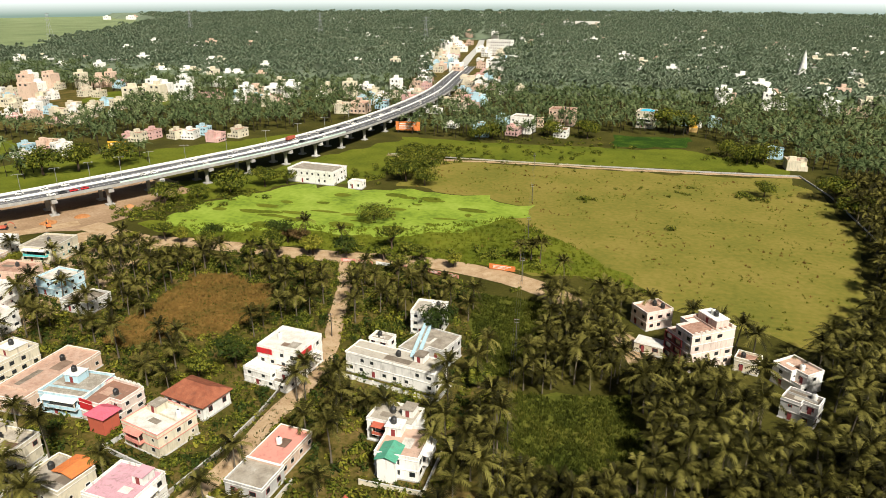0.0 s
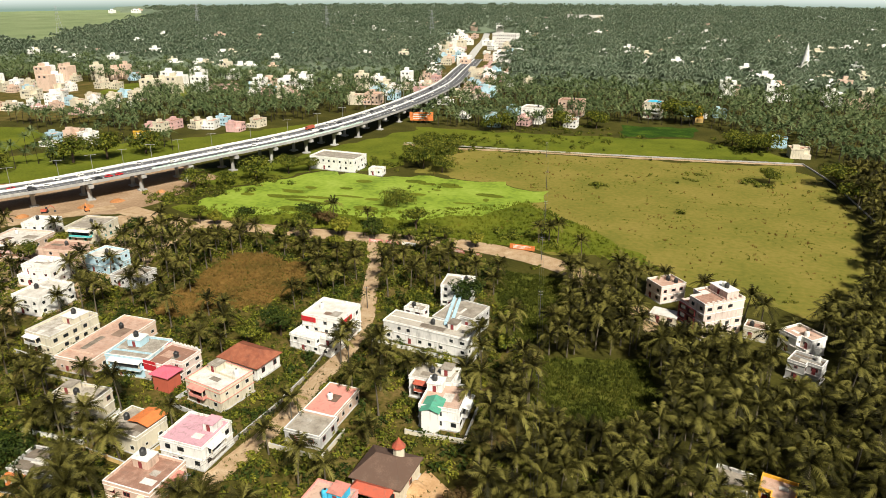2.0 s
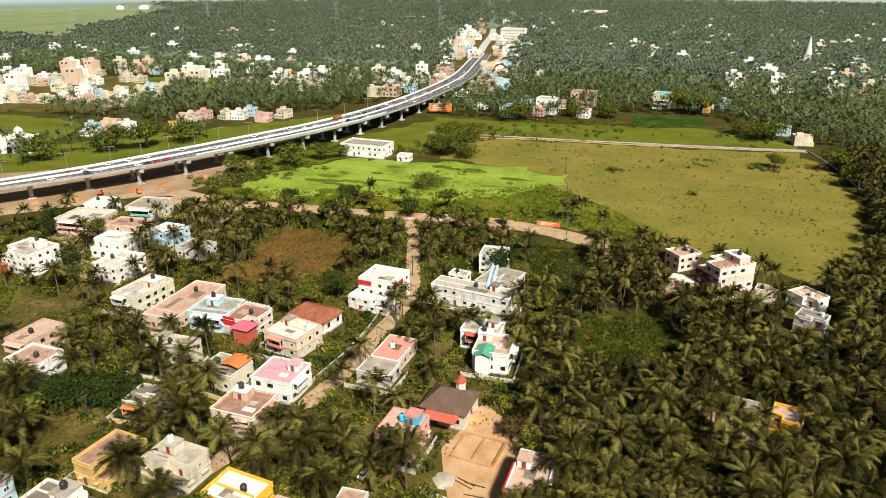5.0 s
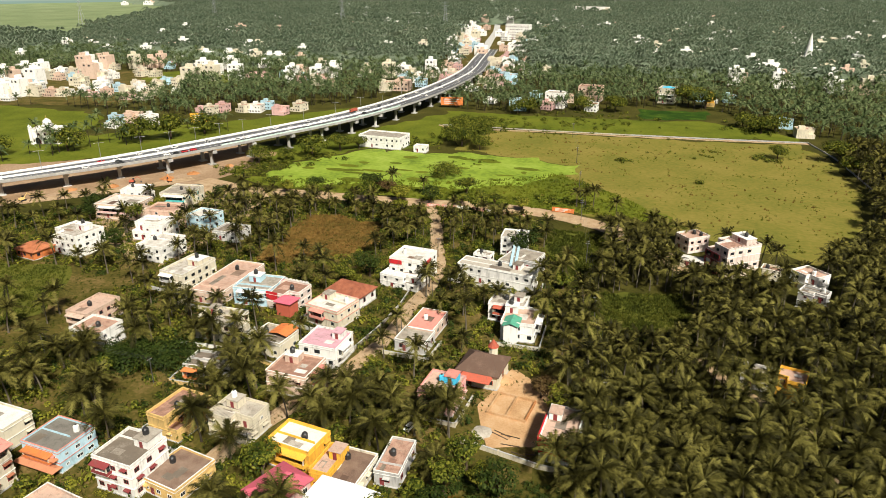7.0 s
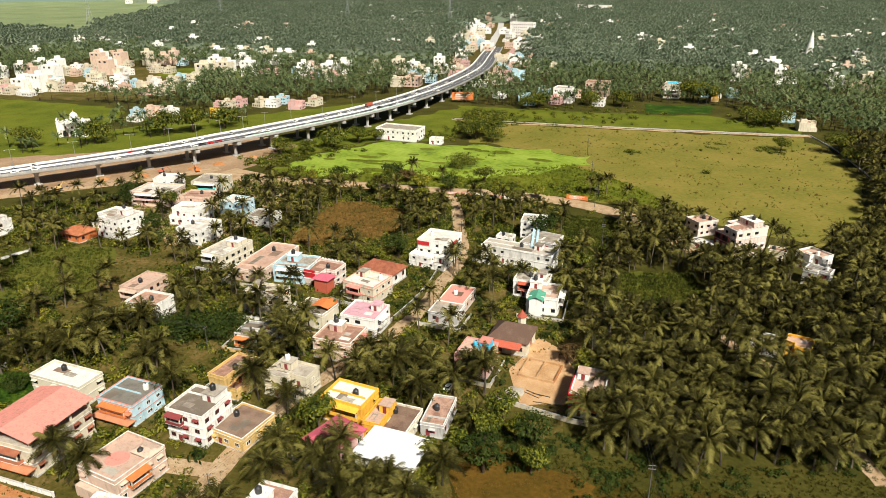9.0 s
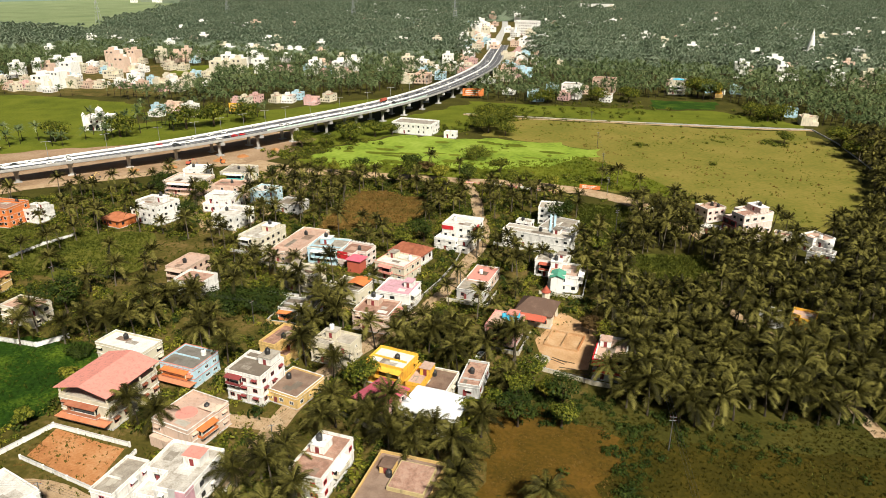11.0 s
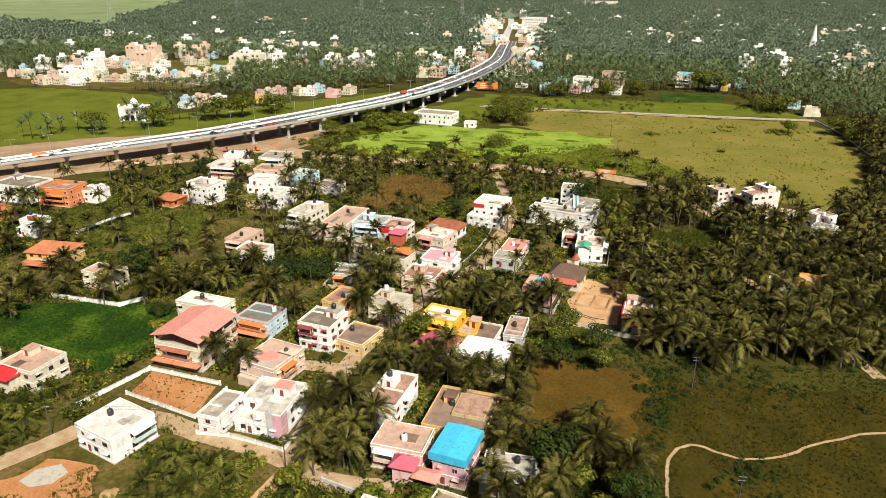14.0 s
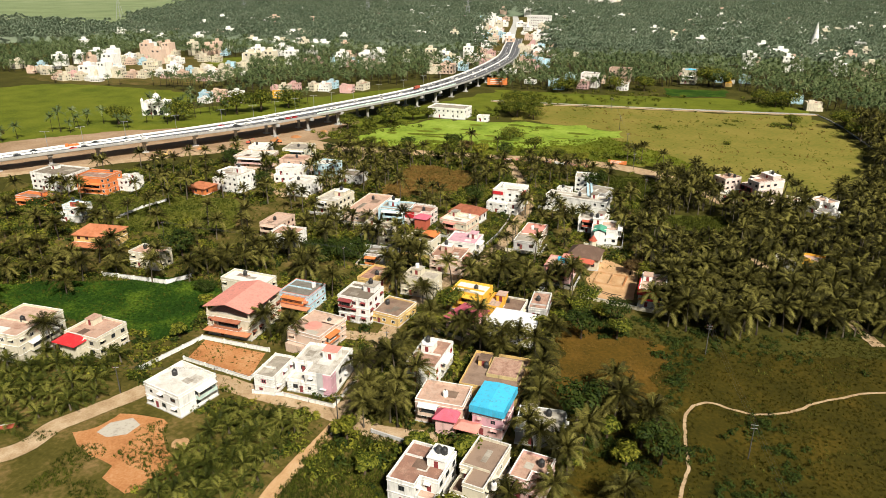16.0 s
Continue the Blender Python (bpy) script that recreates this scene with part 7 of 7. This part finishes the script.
grass("pasture_tufts", [(-104.9, 312.9), (-67.3, 314), (-28.1, 314), (21.7, 316.4), (69, 320.9), (76, 295.2), (78.2, 237.5), (68.6, 192.5), (49.1, 154.8), (14.5, 172.3), (-22.4, 183.9), (-59.6, 199.7), (-38.7, 232.6), (-31.8, 249.7), (-52.9, 258.9), (-91.4, 263.8)], 5000, "marsh", "green tufts on the pasture", 0.6, 38, 0.1)
grass("pasture_dry_tufts", [(-104.9, 312.9), (-67.3, 314), (-28.1, 314), (21.7, 316.4), (69, 320.9), (76, 295.2), (78.2, 237.5), (68.6, 192.5), (49.1, 154.8), (14.5, 172.3), (-22.4, 183.9), (-59.6, 199.7), (-38.7, 232.6), (-31.8, 249.7), (-52.9, 258.9), (-91.4, 263.8)], 3000, "redgrass", "browned tufts on the pasture", 0.8, 39, 0.12)
grass("bank_grass", [(-164.6, 191.5), (-138.9, 184.3), (-98, 186.9), (-52.5, 187.1), (-4.4, 183.2), (11.5, 176.5), (-12.6, 211), (-37.7, 235.6), (-72.8, 213.6), (-133.8, 200.7)], 6000, "marsh", "rank grass on the pond bank", 1.1, 40)


# ---------- poles and wires ----------
def power_pole(x, y, rot, hgt=6.4, arms=1):
    root = thing("power_pole", pose(x, y, 0, 0, 0, rot), "slim concrete power pole with a steel cross-arm", "power pole", "power poles")
    part("pole", shared(("pole", hgt), lambda: Mesh().tube([(0, 0, 0), (0, 0, hgt)], [0.12, 0.08], 6).data("pole", M["pole"])), root)
    for k in range(arms):
        arm = part("cross_arm", shared("crossarm", lambda: Mesh().box(-0.6, -0.04, 0, 0.6, 0.04, 0.08).data("cross_arm", M["galv"])), root, pose(0, 0, hgt - 0.4 - 0.7 * k))
        for u in (-0.5, 0, 0.5):
            part("insulator", shared("insulator", lambda: Mesh().tube([(0, 0, 0.1), (0, 0, 0.3)], [0.06, 0.04], 6).data("insulator", M["maroon"])), arm, pose(u, 0, 0))


def power_line(pts, hgt=6.4, label="sagging power wires between poles"):
    root = thing("power_line", pose(pts[0][0], pts[0][1], 0), label, "power line")
    ox, oy = pts[0]
    for (x0, y0), (x1, y1) in zip(pts, pts[1:]):
        a = math.atan2(y1 - y0, x1 - x0)
        for u in (-0.5, 0, 0.5):
            cu = bpy.data.curves.new("wire", "CURVE")
            cu.dimensions, cu.bevel_depth, cu.bevel_resolution = "3D", 0.018, 0
            sp = cu.splines.new("POLY")
            sp.points.add(10)
            for k in range(11):
                t = k / 10
                sp.points[k].co = (x0 + (x1 - x0) * t - math.sin(a) * u - ox, y0 + (y1 - y0) * t + math.cos(a) * u - oy, hgt - 0.08 - 1.4 * t * (1 - t), 1)
            cu.materials.append(M["dark"])
            part("wire", cu, root)


TRUNK_LINE = [(6.6, -50.4), (0.9, -9.8), (-4.2, 25.7), (-9.3, 63.4), (-14, 101.1), (-19.2, 139), (-24.4, 177.9), (-28.6, 214.8), (-33.8, 255.9), (-41.1, 308.5)]
for k, (x, y) in enumerate(TRUNK_LINE):
    power_pole(x, y, 8, 7.6, 2)
power_line(TRUNK_LINE, 7.6, "long power line crossing grove and pasture")
LANE_LINE = [(-119.2, -22.6), (-99.8, -17.7), (-72.7, -19.8), (-72.1, 5.7), (-68.2, 31.7), (-63.4, 56.6), (-57.6, 83), (-56.7, 105.5), (-62.8, 132.2)]
for x, y in LANE_LINE:
    power_pole(x, y, 30)
power_line(LANE_LINE, 6.4, "village power wires along the lane")
SIDE_LINE = [(-68.2, 31.7), (-100.7, 48.6), (-130.8, 51.1), (-163.7, 52.9)]
for x, y in SIDE_LINE[1:]:
    power_pole(x, y, 80)
power_line(SIDE_LINE, 6.4, "side wires towards the outer houses")

# ---------- parked vehicles ----------
for n, (x, y, a, c) in enumerate(((-44.2, 48.5, 80, 0), (35.1, 67.3, 60, 0), (-8.3, 165, 145, 0), (-236.6, 77.5, 5, 4))):
    v = copy_thing(FLEET[c], pose(x, y, 0.17, 0, 0, a))
    tagged(v, ("white hatchback", "", "silver grey saloon", "", "white estate car")[c] + " parked beside the lane", "car", "parked cars")

# ---------- building site ----------
site = thing("foundation", pose(-26.8, 60.8, 0.07, 0, 0, -8), "low brick foundation walls on a building site", "foundation")
for x0, y0, x1, y1 in ((-4, -4, 4, -3.7), (-4, 3.4, 4, 3.7), (-4, -3.7, -3.7, 3.4), (3.7, -3.7, 4, 3.4), (-0.15, -3.7, 0.15, 3.4)):
    part("wall_run", Mesh().box(x0, y0, 0, x1, y1, 0.55).data("wall_run", M["sand" if x0 < 0 else "laterite"]), site)


def heap(x, y, r, hgt, mat, label, category):
    rnd = random.Random(int(x * 13 + y))
    mb = Mesh()
    rings, sides = 4, 14
    for j in range(rings + 1):
        q = 1 - j / rings
        for i in range(sides):
            a = 2 * math.pi * i / sides
            w = r * q * rnd.uniform(0.85, 1.15)
            mb.v.append((w * math.cos(a), w * math.sin(a), hgt * (1 - q ** 1.5) * rnd.uniform(0.85, 1.1) if j else -0.05))
    for j in range(rings):
        for i in range(sides):
            p = j * sides
            mb.f.append((p + i, p + (i + 1) % sides, p + sides + (i + 1) % sides, p + sides + i))
            mb.s.append(0)
    tagged(new("mound", mb.data("mound", M[mat])), label, category).matrix_basis = pose(x, y, 0.05)


heap(-30.3, 70.1, 2.6, 1.1, "sand", "heap of orange building sand", "heap")
heap(-23.8, 66.8, 2.0, 0.8, "sand", "smaller heap of building sand", "heap")
heap(-30.7, 51.2, 2.2, 0.5, "greyroof", "grey heap of gravel on the site", "heap")
heap(-72, -22.3, 1.6, 0.5, "whiteroof", "pale rubble heap at the lane corner", "heap")
heap(-97.7, -33.2, 1.6, 0.5, "sand", "small earth heap by the white house", "heap")
for k, (x, y) in enumerate(((-195.7, 184.4), (-189.5, 193.6), (-209.1, 168.3), (-221.5, 159.4), (-181.3, 208.8))):
    heap(x, y, 3.2 - 0.3 * k, 1.0, "laterite", "mound of red earth by the flyover", "heap")
rnd = random.Random(8)
for k in range(7):
    tagged(new("timber", shared("timber", lambda: Mesh().box(-1.8, -0.09, 0, 1.8, 0.09, 0.12).data("timber", M["bark"]))), "loose timber beam lying on the sand", "timber", "timber on the site").matrix_basis = pose(rnd.uniform(-29, -20), rnd.uniform(46, 52), 0.08 + 0.13 * k * 0, 0, 0, rnd.uniform(-30, 30))


def digger(x, y, rot, mat):
    root = thing("excavator", pose(x, y, 0.1, 0, 0, rot) @ Matrix.Scale(1 / UNIT, 4), "orange excavator working on the red earth", "excavator", "machines by the flyover")
    for s in (-1, 1):
        part("track", Mesh().box(-1.7, s * 1.0 - 0.25, 0, 1.7, s * 1.0 + 0.25, 0.8, bevel=0.15).data("track", M["rubber"]), root)
    part("body", Mesh().box(-1.8, -1.1, 0.85, 0.9, 1.1, 1.9, bevel=0.1).data("body", M[mat]), root)
    part("cab", Mesh().box(0.1, 0.2, 1.0, 1.4, 1.1, 2.7, bevel=0.12).data("cab", M["glass"]), root)
    part("boom", Mesh().prism([(0.9, -0.2), (1.2, -0.2), (1.2, 0.1), (0.9, 0.1)], 1.4, 1.8).data("boom", M[mat]), root)
    bm = Mesh()
    for (x0, z0), (x1, z1) in (((1.0, 1.6), (3.0, 3.6)), ((3.0, 3.6), (4.8, 2.2)), ((4.8, 2.2), (5.0, 0.9))):
        bm.face([(x0, -0.2, z0), (x1, -0.2, z1), (x1, -0.2, z1 + 0.35), (x0, -0.2, z0 + 0.35)])
        bm.face([(x0, 0.1, z0 + 0.35), (x1, 0.1, z1 + 0.35), (x1, 0.1, z1), (x0, 0.1, z0)])
        bm.face([(x0, -0.2, z0 + 0.35), (x1, -0.2, z1 + 0.35), (x1, 0.1, z1 + 0.35), (x0, 0.1, z0 + 0.35)])
        bm.face([(x0, 0.1, z0), (x1, 0.1, z1), (x1, -0.2, z1), (x0, -0.2, z0)])
    part("arm", bm.data("arm", M[mat]), root)
    part("bucket", Mesh().box(4.5, -0.5, 0.3, 5.4, 0.4, 1.0, bevel=0.15).data("bucket", M["dark"]), root)


digger(-191.5, 180.1, 140, "orange")
digger(-204.9, 174.4, 30, "brick")
digger(-228.7, 142.9, 75, "ochre")


# ---------- the plan's units become metres ----------
for ob in list(scene.objects):
    if ob.parent is None and ob not in (cam, sun):
        ob.matrix_basis = Matrix.Scale(UNIT, 4) @ ob.matrix_basis
